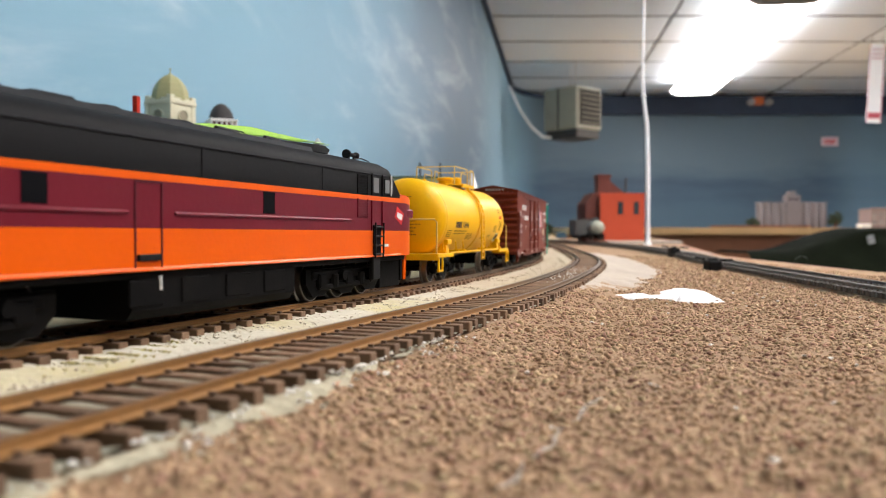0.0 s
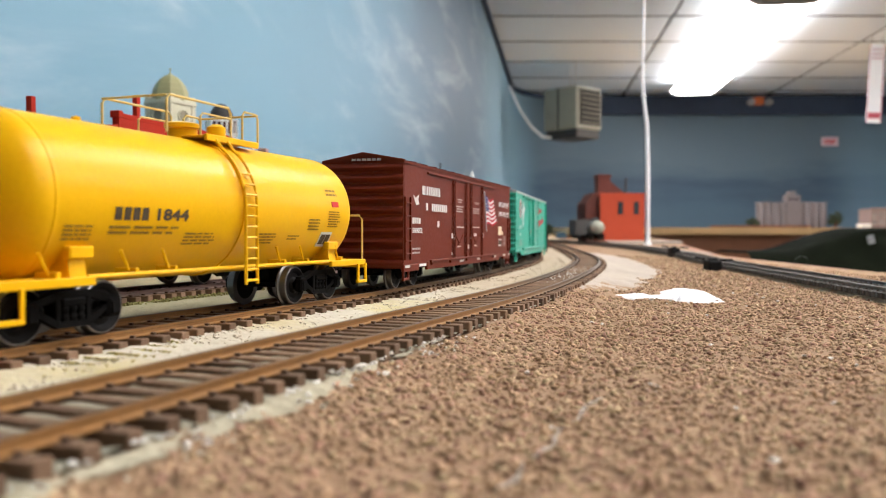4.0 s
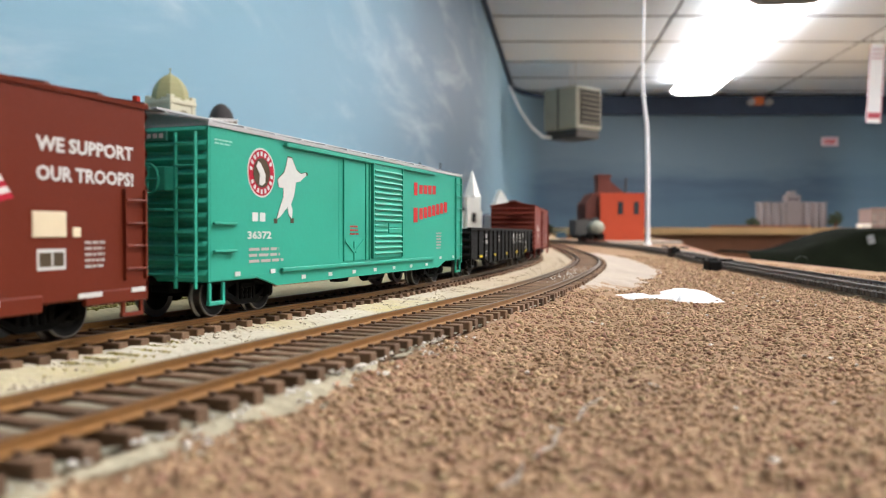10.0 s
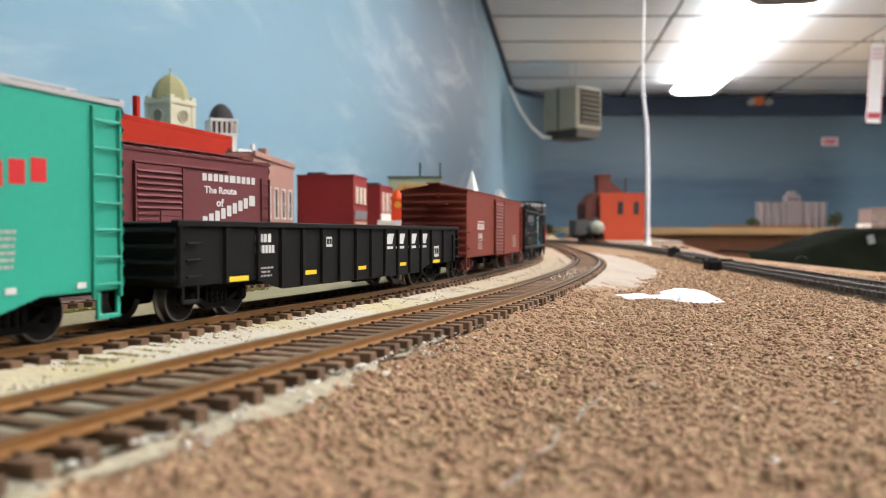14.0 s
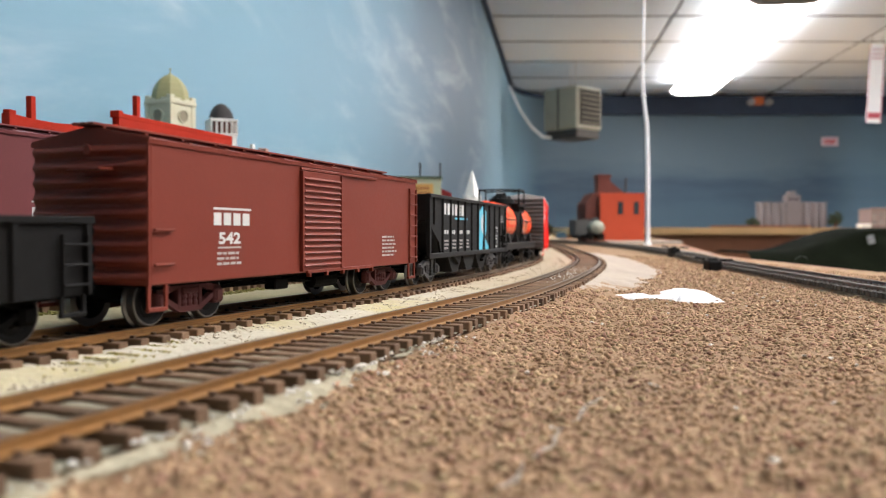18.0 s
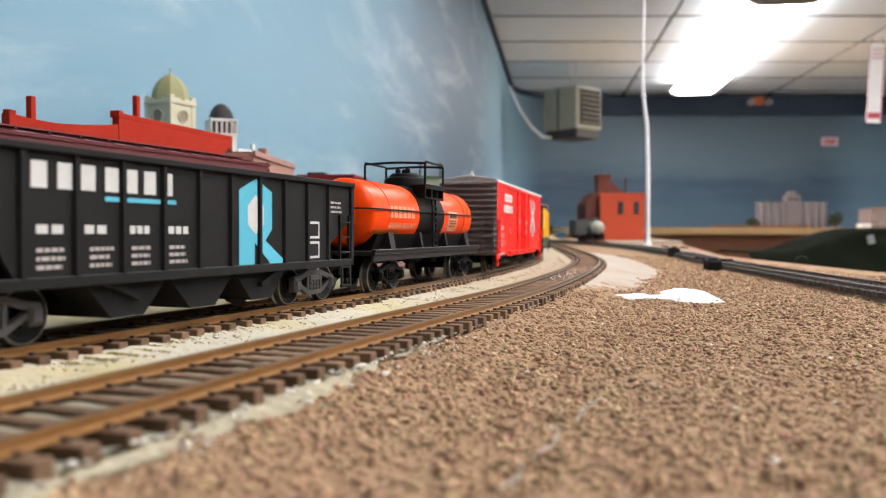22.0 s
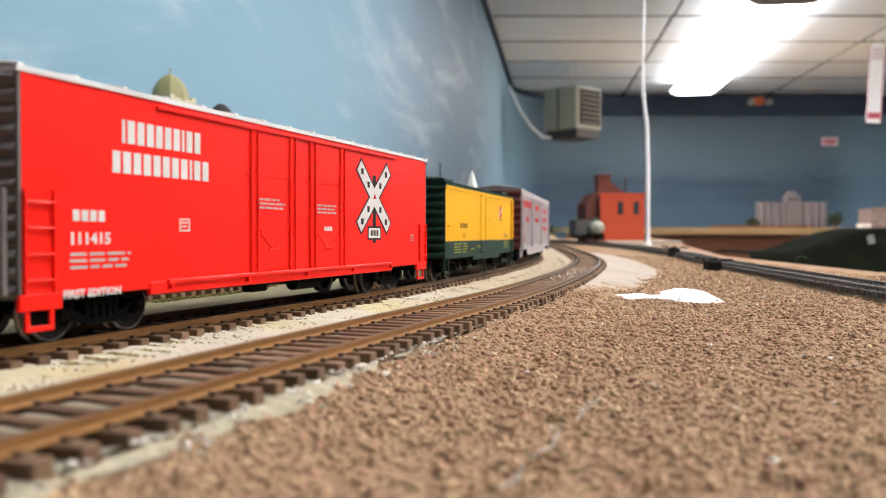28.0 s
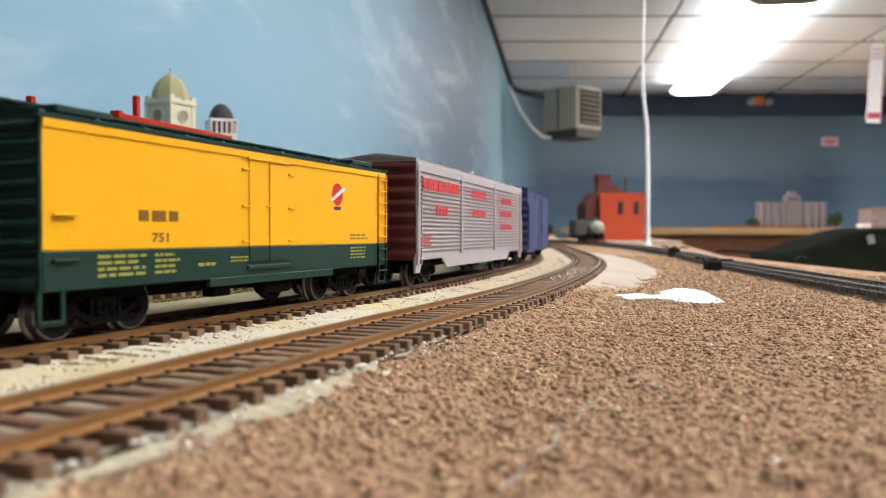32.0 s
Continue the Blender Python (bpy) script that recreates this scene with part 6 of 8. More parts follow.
    decal(c, wrap(lettering("1844", -29.0, -19.0, 23.0, 25.6, Y - 0.12), zc, rr), M_DARKDECAL, "dark car number")
    for u0, u1, z0, z1, n, k in ((-42, -21, 19.8, 22, 2, 1), (-19, -6, 17.6, 20.6, 4, 2), (10, 18, 17.5, 20.5, 4, 3), (24, 30, 18.4, 20, 2, 4), (-53, -45, 18.8, 22.0, 4, 5), (43.4, 51, 31.0, 33.4, 2, 6), (44, 51, 22.0, 27.0, 7, 7), (33, 39.5, 21.0, 24.6, 4, 8)):
        decal(c, wrap(lines(u0, u1, z0, z1, Y - 0.08, n, seed=k), zc, rr), M_DARKDECAL, "small dark print")
    decal(c, round_panel(46.0, 50.0, 28.2, 29.8, zc, rr, 0.14), M_REDDECAL, "red label")
    s = round_panel(41.4, 47.8, 16.6, 20.8, zc, rr, 0.14)
    decal(c, s, M_DECAL, "white service panel")
    for a, b in ((42.0, 44.4), (44.8, 47.2)):
        decal(c, round_panel(a, b, 17.3, 20.1, zc, rr, 0.22), M_DARKDECAL, "dark square")
    # print on the rear head
    def on_head(sh):
        sh.v = [(-64.62 + 8 * (1 - math.sqrt(max(0.02, 1 - (y * y + (z - zc) ** 2) / (r * r)))) - x * 0.06, y, z) for x, y, z in sh.v]
        return sh
    for z, y0, y1 in ((35.4, 4, -4), (34.0, 3.4, -2), (32.6, 3.6, -3), (25.4, 0, -6), (24.0, -1, -8), (22.6, 0, -6), (21.2, -1, -5), (19.8, -1, -6)):
        sh = Shape()
        for k in range(6):
            a, b = y0 + (y1 - y0) * k / 6, y0 + (y1 - y0) * (k + 0.75) / 6
            sh.box(0, 1, a, b, z, z + 0.4)
        decal(c, on_head(sh), M_DARKDECAL, "small dark print")
    sh = Shape()
    for k in range(6):
        sh.box(0, 1, 3 - k * 0.9, 3 - (k + 1) * 0.9, 29.4, 30.7)
    decal(c, on_head(sh), M_REDDECAL, "red label")
    TRAIN.append((c, 92.0, L))


def red_boxcar():
    L, zb, ze, zp = 184.1, 9.0, 48.1, 51.0
    paint = plastic("boxcar_red", (0.80, 0.014, 0.008), 0.36)
    grey = plastic("end_grey", (0.135, 0.122, 0.118), 0.5)
    white = plastic("roof_white", (0.66, 0.65, 0.64), 0.5)
    c = car("red_boxcar", "bright red double-door boxcar with grey ends and crossed white emblem")
    shell(c, L, zb, ze, paint)
    for e in (-1, 1):
        corrugated_end(c, e, L, zb, ze, zp, 13, 1.7, grey)
    gable_roof(c, L, ze, zp, white, 15)
    plug_door(c, -24.7, -3.0, 11, 45.6, paint, relief=0.9)
    plug_door(c, 3.9, 25.3, 11, 45.6, paint, relief=0.9)
    door_rails(c, -58, 62, 11, 45.6, paint)
    part("side_sill", Shape().box(-60, 60, Y - 0.25, Y + 1, zb - 1.2, zb + 1.4, 0.2), paint, c)
    for u in (-87, 87):
        part("jacking_pad", Shape().box(u - 4.6, u + 4.6, -17.7, -16.6, 7.0, 10, 0.2), paint, c)
        stirrup(c, u, 3.9, 7.2, paint)
    ladder(c, -90.6, -84.4, 10, 28, 4, paint)
    ladder(c, 84.6, 90.6, 10, 24, 3, paint)
    s = Shape()
    for y in (-16, -9):
        s.box(-L / 2 - 1.8, -L / 2 - 0.8, y - 0.3, y + 0.3, 10, 28)
    for i in range(5):
        s.tube([(-L / 2 - 1.8, -16, 12 + i * 3.6), (-L / 2 - 1.8, -9, 12 + i * 3.6)], 0.3, 6)
    part("end_ladder", s, grey, c)
    underbody(c, L, zb)
    finish(c, L, 67.5)
    decal(c, bars(-67.6, -42.9, 38.0, 42.6, DY, 10, form="immmmmmimm"), M_DECAL, "row of white blocks")
    decal(c, bars(-70.2, -40, 32.1, 36.4, DY, 11, form="mmmmmmmmimm"), M_DECAL, "row of white blocks")
    decal(c, bars(-80, -71.7, 22.6, 24.7, DY, 4), M_DECAL, "row of white blocks")
    decal(c, lettering("111415", -80.4, -70.7, 18.3, 20.6, DY - 0.05), M_DECAL, "white car number")
    decal(c, lines(-80.7, -65, 13.4, 17.0, DY, 3, seed=14), M_DECAL, "small white print")
    decal(c, lettering("FIRST EDITION", -82.4, -68.3, 8.6, 10.2, DY - 0.26), M_DECAL, "white lettering")
    decal(c, lines(-20.4, -8.4, 26.2, 29.4, DY - 0.1, 3, seed=15), M_DECAL, "small white print")
    decal(c, lines(8.6, 20.8, 25.8, 28.8, DY - 0.1, 3, seed=16), M_DECAL, "small white print")
    decal(c, bars(12.6, 17.6, 21.2, 22.4, DY - 0.1, 3), M_DECAL, "small white marks")
    s = Shape()
    for a, b, z0, z1 in ((-50.6, -47.2, 20.8, 23.6),):
        s.box(a, b, Y, DY, z0, z0 + 0.35).box(a, b, Y, DY, z1 - 0.35, z1).box(a, a + 0.4, Y, DY, z0, z1).box(b - 0.4, b, Y, DY, z0, z1)
    lines(-50, -47.8, 21.4, 23, DY, 2, s, 4)
    decal(c, s, M_DECAL, "small white frame")
    # crossed boards emblem
    ink = plastic("emblem_black", (0.012, 0.011, 0.012), 0.5)
    decal(c, Shape().box(44.9, 47.3, Y, DY + 0.01, 17.4, 39.4), ink, "dark post behind the boards")
    def board(sh, sx, out, y, z0=22.0, z1=43.0):
        # a board 4.4 wide across the square, its ends cut square
        dx, dz = 22.0 * sx, 19.4
        n = math.hypot(dx, dz)
        ax, az = dx / n, dz / n
        w, h = 2.15 + out, n / 2 + out
        sh.prism([(46.1 + p * h * ax - q * w * az, 32.2 + p * h * az + q * w * ax) for p, q in ((-1, -1), (1, -1), (1, 1), (-1, 1))], "y", Y, y)
    s = Shape()
    board(s, 1, 0.7, DY)
    board(s, -1, 0.7, DY - 0.01)
    decal(c, s, ink, "dark outline of crossed boards")
    s = Shape()
    board(s, 1, 0, DY - 0.05)
    board(s, -1, 0, DY - 0.06)
    decal(c, s, M_DECAL, "crossed white boards")
    decal(c, Shape().box(41.2, 51.0, Y, DY - 0.11, 18.4, 22.8), ink, "dark plate")
    decal(c, Shape().box(41.8, 50.4, Y, DY - 0.15, 19.0, 22.2), M_DECAL, "white plate")
    decal(c, bars(43.2, 49.4, 19.7, 21.5, DY - 0.14, 3), M_DARKDECAL, "dark blocks")
    s = Shape()
    for k in range(8):
        t, sx = (0.06, 0.28, 0.72, 0.94)[k // 2], (-1, 1)[k % 2]
        u = 36 + 20.2 * t if sx > 0 else 56.2 - 20.2 * t
        z = 23.2 + 18 * t
        s.box(u - 0.85, u + 0.85, Y, DY - 0.1, z - 0.95, z + 0.95)
    decal(c, s, ink, "dark flecks")
    decal(c, Shape().prism([(45.0, 31.6), (47.2, 31.8), (46.4, 33.4)], "y", Y, DY - 0.2), M_REDDECAL, "small red triangle")
    decal(c, lines(76, 80, 17.4, 20.2, DY, 3, seed=17), M_DECAL, "small white print")
    TRAIN.append((c, 1318.0, L))


def reefer():
    L, zb, ze, zp = 142.5, 10.0, 41.0, 44.2
    yel = plastic("reefer_yellow", (0.68, 0.345, 0.008), 0.42)
    grn = plastic("reefer_green", (0.010, 0.030, 0.022), 0.5, 0.15)
    c = car("reefer_car", "yellow refrigerator car with dark green roof, ends and sills", "refrigerator car")
    part("body", Shape().box(-L / 2 + 1, L / 2 - 1, -HALF, HALF, 17.2, ze + 0.2, 0.2), yel, c, "yellow wooden side")
    part("lower_side", Shape().box(-L / 2 + 1, L / 2 - 1, -HALF - 0.06, HALF + 0.06, zb, 17.2, 0.2), grn, c, "dark green lower side")
    for e in (-1, 1):
        corrugated_end(c, e, L, zb, ze, zp, 9, 1.5, grn)
    gable_roof(c, L, ze, zp, grn, 11, grn)
    part("letter_board", Shape().box(-L / 2 + 1, L / 2 - 1, Y - 0.35, Y, 38.8, 40.8, 0.15), yel, c)
    for a, b in ((-8.6, 0), (0.3, 9)):
        d = part("door", slab(a, b, 17.3, 38.4, 0.35), yel, c)
        part("kick_panel", slab(a, b, 13.4, 17.2, 0.35), grn, d, "dark green foot of the door")
    s = Shape()
    for z in (18.5, 27, 36):
        for a in (-11.5, 9.5):
            s.box(a, a + 2.6, Y, Y - 0.55, z - 0.3, z + 0.3, 0.1)
    s.tube([(0.2, Y - 0.5, 17.4), (0.2, Y - 0.5, 38)], 0.2, 6)
    s.box(-1.4, 1.8, Y, Y - 0.7, 27, 27.5, 0.1)
    part("door_hinge", s, yel, c)
    part("door_track", Shape().box(-9.5, 9.8, Y, Y - 0.9, 38.4, 39.2, 0.15), yel, c)
    part("door_sill", Shape().box(-9.5, 9.8, Y, Y - 0.8, 11.6, 12.6, 0.15), grn, c)
    ladder(c, 64.6, 70.4, 17.4, 40, 6, yel)
    ladder(c, 64.6, 70.4, 6.5, 17, 3, grn)
    s = Shape().box(-68.4, -62.6, Y - 0.2, Y - 1.0, 23.4, 24.0, 0.15)
    part("grab_iron", s, yel, c)
    part("grab_iron", Shape().box(-68.4, -62.6, Y - 0.2, Y - 1.0, 15.2, 15.8, 0.15), grn, c)
    for q in (-1, 1):
        for u in (-68, 68):
            stirrup(c, u, 4.4, 10, grn, q)
    part("side_sill", Shape().box(-24, 34, Y - 0.2, Y + 1, 8.2, 10.2, 0.2), grn, c)
    for u in (-58, 58):
        for q in (-1, 1):
            part("roof_hatch", Shape().box(u - 7, u + 7, q * 5, q * 15, zp - 2.0, zp - 0.5, 0.3), grn, c)
    underbody(c, L, zb)
    finish(c, L, 50)
    brown = plastic("faded_brown_print", (0.17, 0.085, 0.012), 0.5)
    decal(c, bars(-46.6, -33.7, 22.9, 25.1, DY, 3, form="mwm"), brown, "row of dark blocks")
    decal(c, lettering("751", -42.8, -37.7, 18.5, 20.5, DY - 0.05), brown, "dark car number")
    decal(c, Shape().lathe([(Y, 3.3), (DY, 3.3)], "y", 24, (36.9, 0, 32)), M_REDDECAL, "round red emblem")
    decal(c, Shape().prism([(32.4, 30.2), (33.6, 29.8), (41.8, 33.6), (40.6, 34.4)], "y", Y, DY - 0.06), M_DECAL, "white slanted bar")
    decal(c, Shape().box(34.8, 39, Y, DY, 27.4, 28.4), M_NAVY, "small dark plate")
    s = Shape()
    for a, b, k in ((-57.6, -44, 1), (-42, -34, 2)):
        lines(a, b, 11.6, 16.4, DY - 0.06, 4, s, k + 20)
    lines(-28, -20, 12.5, 14, DY - 0.06, 1, s, 6)
    lines(-16, -8, 13.4, 15, DY - 0.06, 2, s, 7)
    lines(45, 56, 12.4, 16.4, DY - 0.06, 4, s, 8)
    decal(c, s, plastic("olive_yellow", (0.27, 0.27, 0.05), 0.5), "small yellow print")
    decal(c, lines(45, 58, 18.2, 20.4, DY, 2, seed=19), M_DARKDECAL, "small dark print")
    TRAIN.append((c, 1524.3, L))


def silver_boxcar():
    L, zb, ze, zp = 205.0, 10.5, 47.4, 50.0
    sil = plastic("boxcar_silver", (0.35, 0.315, 0.32), 0.42)
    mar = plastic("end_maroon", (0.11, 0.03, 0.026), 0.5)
    c = car("silver_boxcar", "silver-grey ribbed boxcar with maroon ends and red lettering")
    shell(c, L, zb, ze, sil)
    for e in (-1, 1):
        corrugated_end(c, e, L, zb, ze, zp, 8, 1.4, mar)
    gable_roof(c, L, ze, zp, sil, 12)
    for q in (-1, 1):
        pts = [(-L / 2, 5.9), (-L / 2 + 5, 5.9), (-L / 2 + 9, 11), (-L / 2 + 34, 11), (-L / 2 + 42, 6.6), (L / 2 - 42, 6.6), (L / 2 - 34, 11), (L / 2 - 9, 11), (L / 2 - 5, 5.9), (L / 2, 5.9), (L / 2, 13), (-L / 2, 13)]
        part("side_sill", Shape().prism(pts, "y", q * 17.7, q * 16.8), sil, c)
        for i in range(18):
            z = 13.6 + i * 1.62
            for a, b in ((-96, -40.5), (-37.5, 26), (29, 94)):
                part("rib", Shape().prism([(q * 17.4, z), (q * 18.3, z + 0.25), (q * 18.3, z + 0.75), (q * 17.4, z + 1.0)], "x", a, b), sil, c)
        for u in (-100, -39, 27.5, 98):
            part("post", Shape().box(u - 1.2, u + 1.2, q * 17.4, q * 18.6, 12, 46, 0.2), sil, c)
        part("top_rail", Shape().box(-L / 2 + 0.5, L / 2 - 0.5, q * 17.4, q * 18.3, 43.4, 47, 0.2), sil, c)
    ladder(c, -102, -97, 9, 30, 5, sil, -17.9)
    ladder(c, 96.5, 101.6, 9, 30, 5, sil, -17.9)
    underbody(c, L, zb)
    finish(c, L, 74)
    y = -18.36
    decal(c, bars(-95, -43, 37.0, 41.4, y, 8), M_REDDECAL, "row of red blocks")
    decal(c, bars(-79, -61, 27.8, 31.4, y, 4), M_REDDECAL, "row of red blocks")
    s = bars(-22, 8, 37, 40.5, y, 9)
    bars(-20, 6, 28.5, 31.6, y, 8, s=s)
    bars(42, 70, 36.5, 39.5, y, 6, s=s)
    bars(40, 70, 29.6, 32.6, y, 8, s=s)
    bars(40, 72, 22.6, 25.6, y, 8, s=s)
    lines(-96, -84, 15, 20, y, 3, s, 21)
    decal(c, s, M_REDDECAL, "red blocks")
    TRAIN.append((c, 1689.4, L))


def blue_boxcar():
    L, zb, ze, zp = 178.0, 8.0, 49.0, 52.0
    blu = plastic("boxcar_blue", (0.035, 0.045, 0.12), 0.5)
    c = car("blue_boxcar", "dark blue boxcar with pale upright door bars")
    shell(c, L, zb, ze, blu)
    for e in (-1, 1):
        corrugated_end(c, e, L, zb, ze, zp, 8, 1.8, blu)
    gable_roof(c, L, ze, zp, blu, 12)
    plug_door(c, -16, 16, 10, 46, blu)
    part("door_post", slab(-20, -17, 9, 47, 0.5), plastic("pale_blue", (0.22, 0.24, 0.34), 0.5), c, "pale door post")
    door_rails(c, -40, 40, 10, 46, blu)
    ladder(c, -88, -82, 10, 40, 6, blu)
    underbody(c, L, zb)
    finish(c, L, 60)
    TRAIN.append((c, 1920.8, L))


def locomotive():
    """Streamlined cab unit: loft of cross sections, banded by colour, with a rounded nose towards +x."""
    L = 245.0
    maroon = plastic("loco_maroon", (0.115, 0.008, 0.016), 0.36)
    orange = plastic("loco_orange", (0.60, 0.080, 0.0008), 0.36)
    black = material("loco_black", (0.0075, 0.007, 0.0075), 0.6, 0, 0.15, 45, 0.00004, 900, spec=0.05)
    grey = material("loco_roof_grey", (0.016, 0.0165, 0.0185), 0.7, 0, 0.2, 60, spec=0.08)
    c = car("diesel_locomotive", "streamlined maroon and orange diesel locomotive with black roof", "locomotive")
    base = [(17.5, 12.8), (17.5, 21.4), (17.5, 31.2), (17.5, 32.7), (17.5, 39.6), (16.2, 42.1), (12, 44.3), (6, 45.6), (0, 46.0)]

    def section(x):
        w = 1.0
        if x > 102:
            k = min((x - 102) / 18.5, 1.0)
            w = math.sqrt(max(1 - k ** 3.0, 0.0)) * 0.62 + 0.38
        out = []
        for y, z in base:
            if x > 95 and z > 32.8:
                k = min((x - 95) / 6.5, 1)
                hood = 34.0 + (17.5 - abs(y)) * 0.22
                if x > 105:
                    hood -= 4.6 * ((x - 105) / 15.5) ** 2
                z = z + (hood - z) * k
            elif x > 105 and z > 28:
                z -= 4.4 * ((x - 105) / 15.5) ** 2 * (z - 24) / 9
            out.append((y * w, z))
        return out
    xs = list(np.linspace(-L / 2, 88, 24)) + list(np.linspace(92, 101.5, 9)) + list(np.linspace(102.4, 120.4, 20))
    secs = [section(x) for x in xs]

    def band(r0, r1, i0, i1, name, mat, label=""):
        s = Shape()
        for e in (-1, 1):
            nn = r1 - r0
            s.add([(xs[i], e * secs[i][r][0], secs[i][r][1]) for i in range(i0, i1 + 1) for r in range(r0, r1 + 1)],
                  [(a * (nn + 1) + b, a * (nn + 1) + b + 1, (a + 1) * (nn + 1) + b + 1, (a + 1) * (nn + 1) + b) for a in range(i1 - i0) for b in range(nn)])
        if i1 == len(xs) - 1:
            pr = [(xs[-1], secs[-1][r][0], secs[-1][r][1]) for r in range(r0, r1 + 1)]
            s.add(pr + [(x, -y, z) for x, y, z in pr[::-1]], [tuple(range(2 * len(pr)))])
        return part(name, s, mat, c, label, smooth=True)
    n = len(xs) - 1
    nose = 32
    band(0, 1, 0, n, "lower_side", orange, "orange lower side")
    band(1, 2, 0, n, "side", maroon, "maroon side band")
    band(2, 3, 0, n, "stripe", orange, "orange stripe")
    band(3, 8, 0, nose, "roof", black, "black roof")
    band(3, 8, nose, n, "nose_hood", orange, "orange nose hood")
    part("rear_wall", Shape().prism([(y, z) for y, z in base] + [(-y, z) for y, z in base[::-1]], "x", -L / 2 - 0.8, -L / 2 + 0.4), black, c)
    part("floor", Shape().box(-L / 2, 108, -16.6, 16.6, 11.2, 13, 0.2), M_UNDER, c)
    # roof walkway, fans, vents
    part("roof_top", Shape().prism([(-9, 44.8), (9, 44.8), (8, 46.4), (-8, 46.4)], "x", -L / 2 + 3, 56), grey, c)
    for x in (-92, -72, -52, -22, 2):
        part("fan", Shape().lathe([(46, 5.4), (47.2, 5.4), (47.5, 4.8), (47.5, 0.1)], "z", 22, (x, 0, 0)), grey, c, smooth=True)
    for x in (-37, 22):
        part("vent", Shape().prism([(x - 7, 46), (x + 7, 46), (x + 5, 47.8), (x - 5, 47.8)], "y", -4, 4), grey, c)
    part("roof_gutter", Shape().box(-L / 2 + 1, 90, -17.75, -17.2, 39.4, 39.9, 0.1), grey, c)
    for x in (-64, -8.8, 46):
        part("panel_seam", Shape().box(x - 0.2, x + 0.2, -17.62, -17.3, 33, 39.4), black, c)
    # windows, doors, steps
    hole = material("dark_opening", (0.004, 0.004, 0.005), 0.8, spec=0.03)
    for a, b in ((-57.0, -51.3), (15.5, 21.0), (-104, -98)):
        part("side_window", Shape().box(a, b, -17.3, -17.62, 25.4, 31.0, 0.2), hole, c, "dark square window")
    s = Shape()
    for a, b in ((-30.2, -29.8), (-22.4, -22.0)):
        s.box(a, b, -17.4, -17.7, 13.4, 31)
    s.box(-30, -22, -17.4, -17.7, 30.7, 31.1)
    part("side_door", s, plastic("door_seam", (0.07, 0.01, 0.016), 0.4), c, "flush side door outline")
    part("door_step", Shape().box(-29.5, -23, -17.3, -18.3, 14.8, 16.2, 0.2), M_BLACK, c)
    for a, b in ((-18, 64), (-120, -32)):
        part("belt_rail", Shape().prism([(-17.4, 24.2), (-17.9, 24.35), (-17.9, 24.6), (-17.4, 25.1)], "x", a, b), maroon, c)
    part("sill_lip", Shape().prism([(-17.3, 12.7), (-17.95, 12.8), (-17.9, 13.1), (-17.4, 13.7)], "x", -120, 102), orange, c)
    for z0, z1, m in ((26.0, 31.0, maroon), (33.4, 38.6, black)):
        s = Shape().box(68.2, 68.6, -17.4, -17.8, z0 - 0.4, z1 + 0.4).box(75.2, 75.6, -17.4, -17.8, z0 - 0.4, z1 + 0.4)
        for z in np.arange(z0, z1, 0.85):
            s.box(68.6, 75.2, -17.4, -17.8, z, z + 0.4)
        part("louvre", s, m, c, "louvred side panel")
    for x in (78.4, 86.4):
        for z0, z1, m in ((21.4, 31.2, maroon), (32.8, 40, black)):
            part("door_post", Shape().box(x - 0.3, x + 0.3, -17.3, -17.95, z0, z1, 0.1), m, c)
    s = Shape().box(79.6, 85.4, -17.2, -17.75, 12.8, 23.2, 0.1)
    part("step_well", s, hole, c, "dark recessed step well")
    s = Shape()
    for z in (13.4, 16.2, 19.2, 22.2):
        s.box(79.6, 85.4, -17.2, -18.7, z, z + 0.6, 0.15)
    for x in (79.4, 85.6):
        s.tube([(x, -18.5, 12.6), (x, -18.6, 24)], 0.3, 6)
    s.box(79.8, 85.2, -16, -17.6, 5.4, 12.8, 0.3)
    part("cab_steps", s, M_BLACK, c, "black cab steps")
    for a, b, z0, z1 in ((79.4, 83.4, 33.8, 38.6), (88.4, 94.6, 34.0, 38.4)):
        f = part("cab_window", Shape().box(a - 0.5, b + 0.5, -17.35, -17.75, z0 - 0.5, z1 + 0.5, 0.15), black, c, "cab side window")
        part("pane", Shape().box(a, b, -17.7, -17.85, z0, z1), plastic("window_pane", (0.15, 0.148, 0.145), 0.1), f, "dark shiny window pane")
    part("window_bar", Shape().box(92.6, 93.3, -17.8, -18.2, 33.2, 40.0, 0.1), plastic("bar_grey", (0.45, 0.42, 0.4)), c, "pale upright window bar")
    for e in (-1, 1):
        p = Shape().add([(96.2, e * 2.0, 44.2), (96.2, e * 11.5, 42.6), (100.4, e * 12.6, 37.2), (100.4, e * 2.0, 39.0), (96.8, e * 2.0, 44.7), (96.8, e * 11.5, 43.1), (101.0, e * 12.6, 37.7), (101.0, e * 2.0, 39.5)],
                        [(0, 1, 2, 3), (4, 7, 6, 5), (0, 4, 5, 1), (1, 5, 6, 2), (2, 6, 7, 3), (3, 7, 4, 0)])
        part("windscreen", p, plastic("screen_dark", (0.03, 0.03, 0.03), 0.12), c, "dark windscreen pane")
    # nose fittings
    s = Shape().lathe([(116, 3.2), (121.6, 3.0), (122.2, 2.2)], "x", 20, (0, 0, 28.6))
    part("headlight", s, maroon, c, "round nose headlight housing", smooth=True)
    part("headlight_lens", Shape().lathe([(122.0, 2.4), (122.9, 1.6), (123.1, 0.1)], "x", 18, (0, 0, 28.6)), plastic("lens_white", (0.8, 0.78, 0.72), 0.15), c, "pale headlight lens", smooth=True)
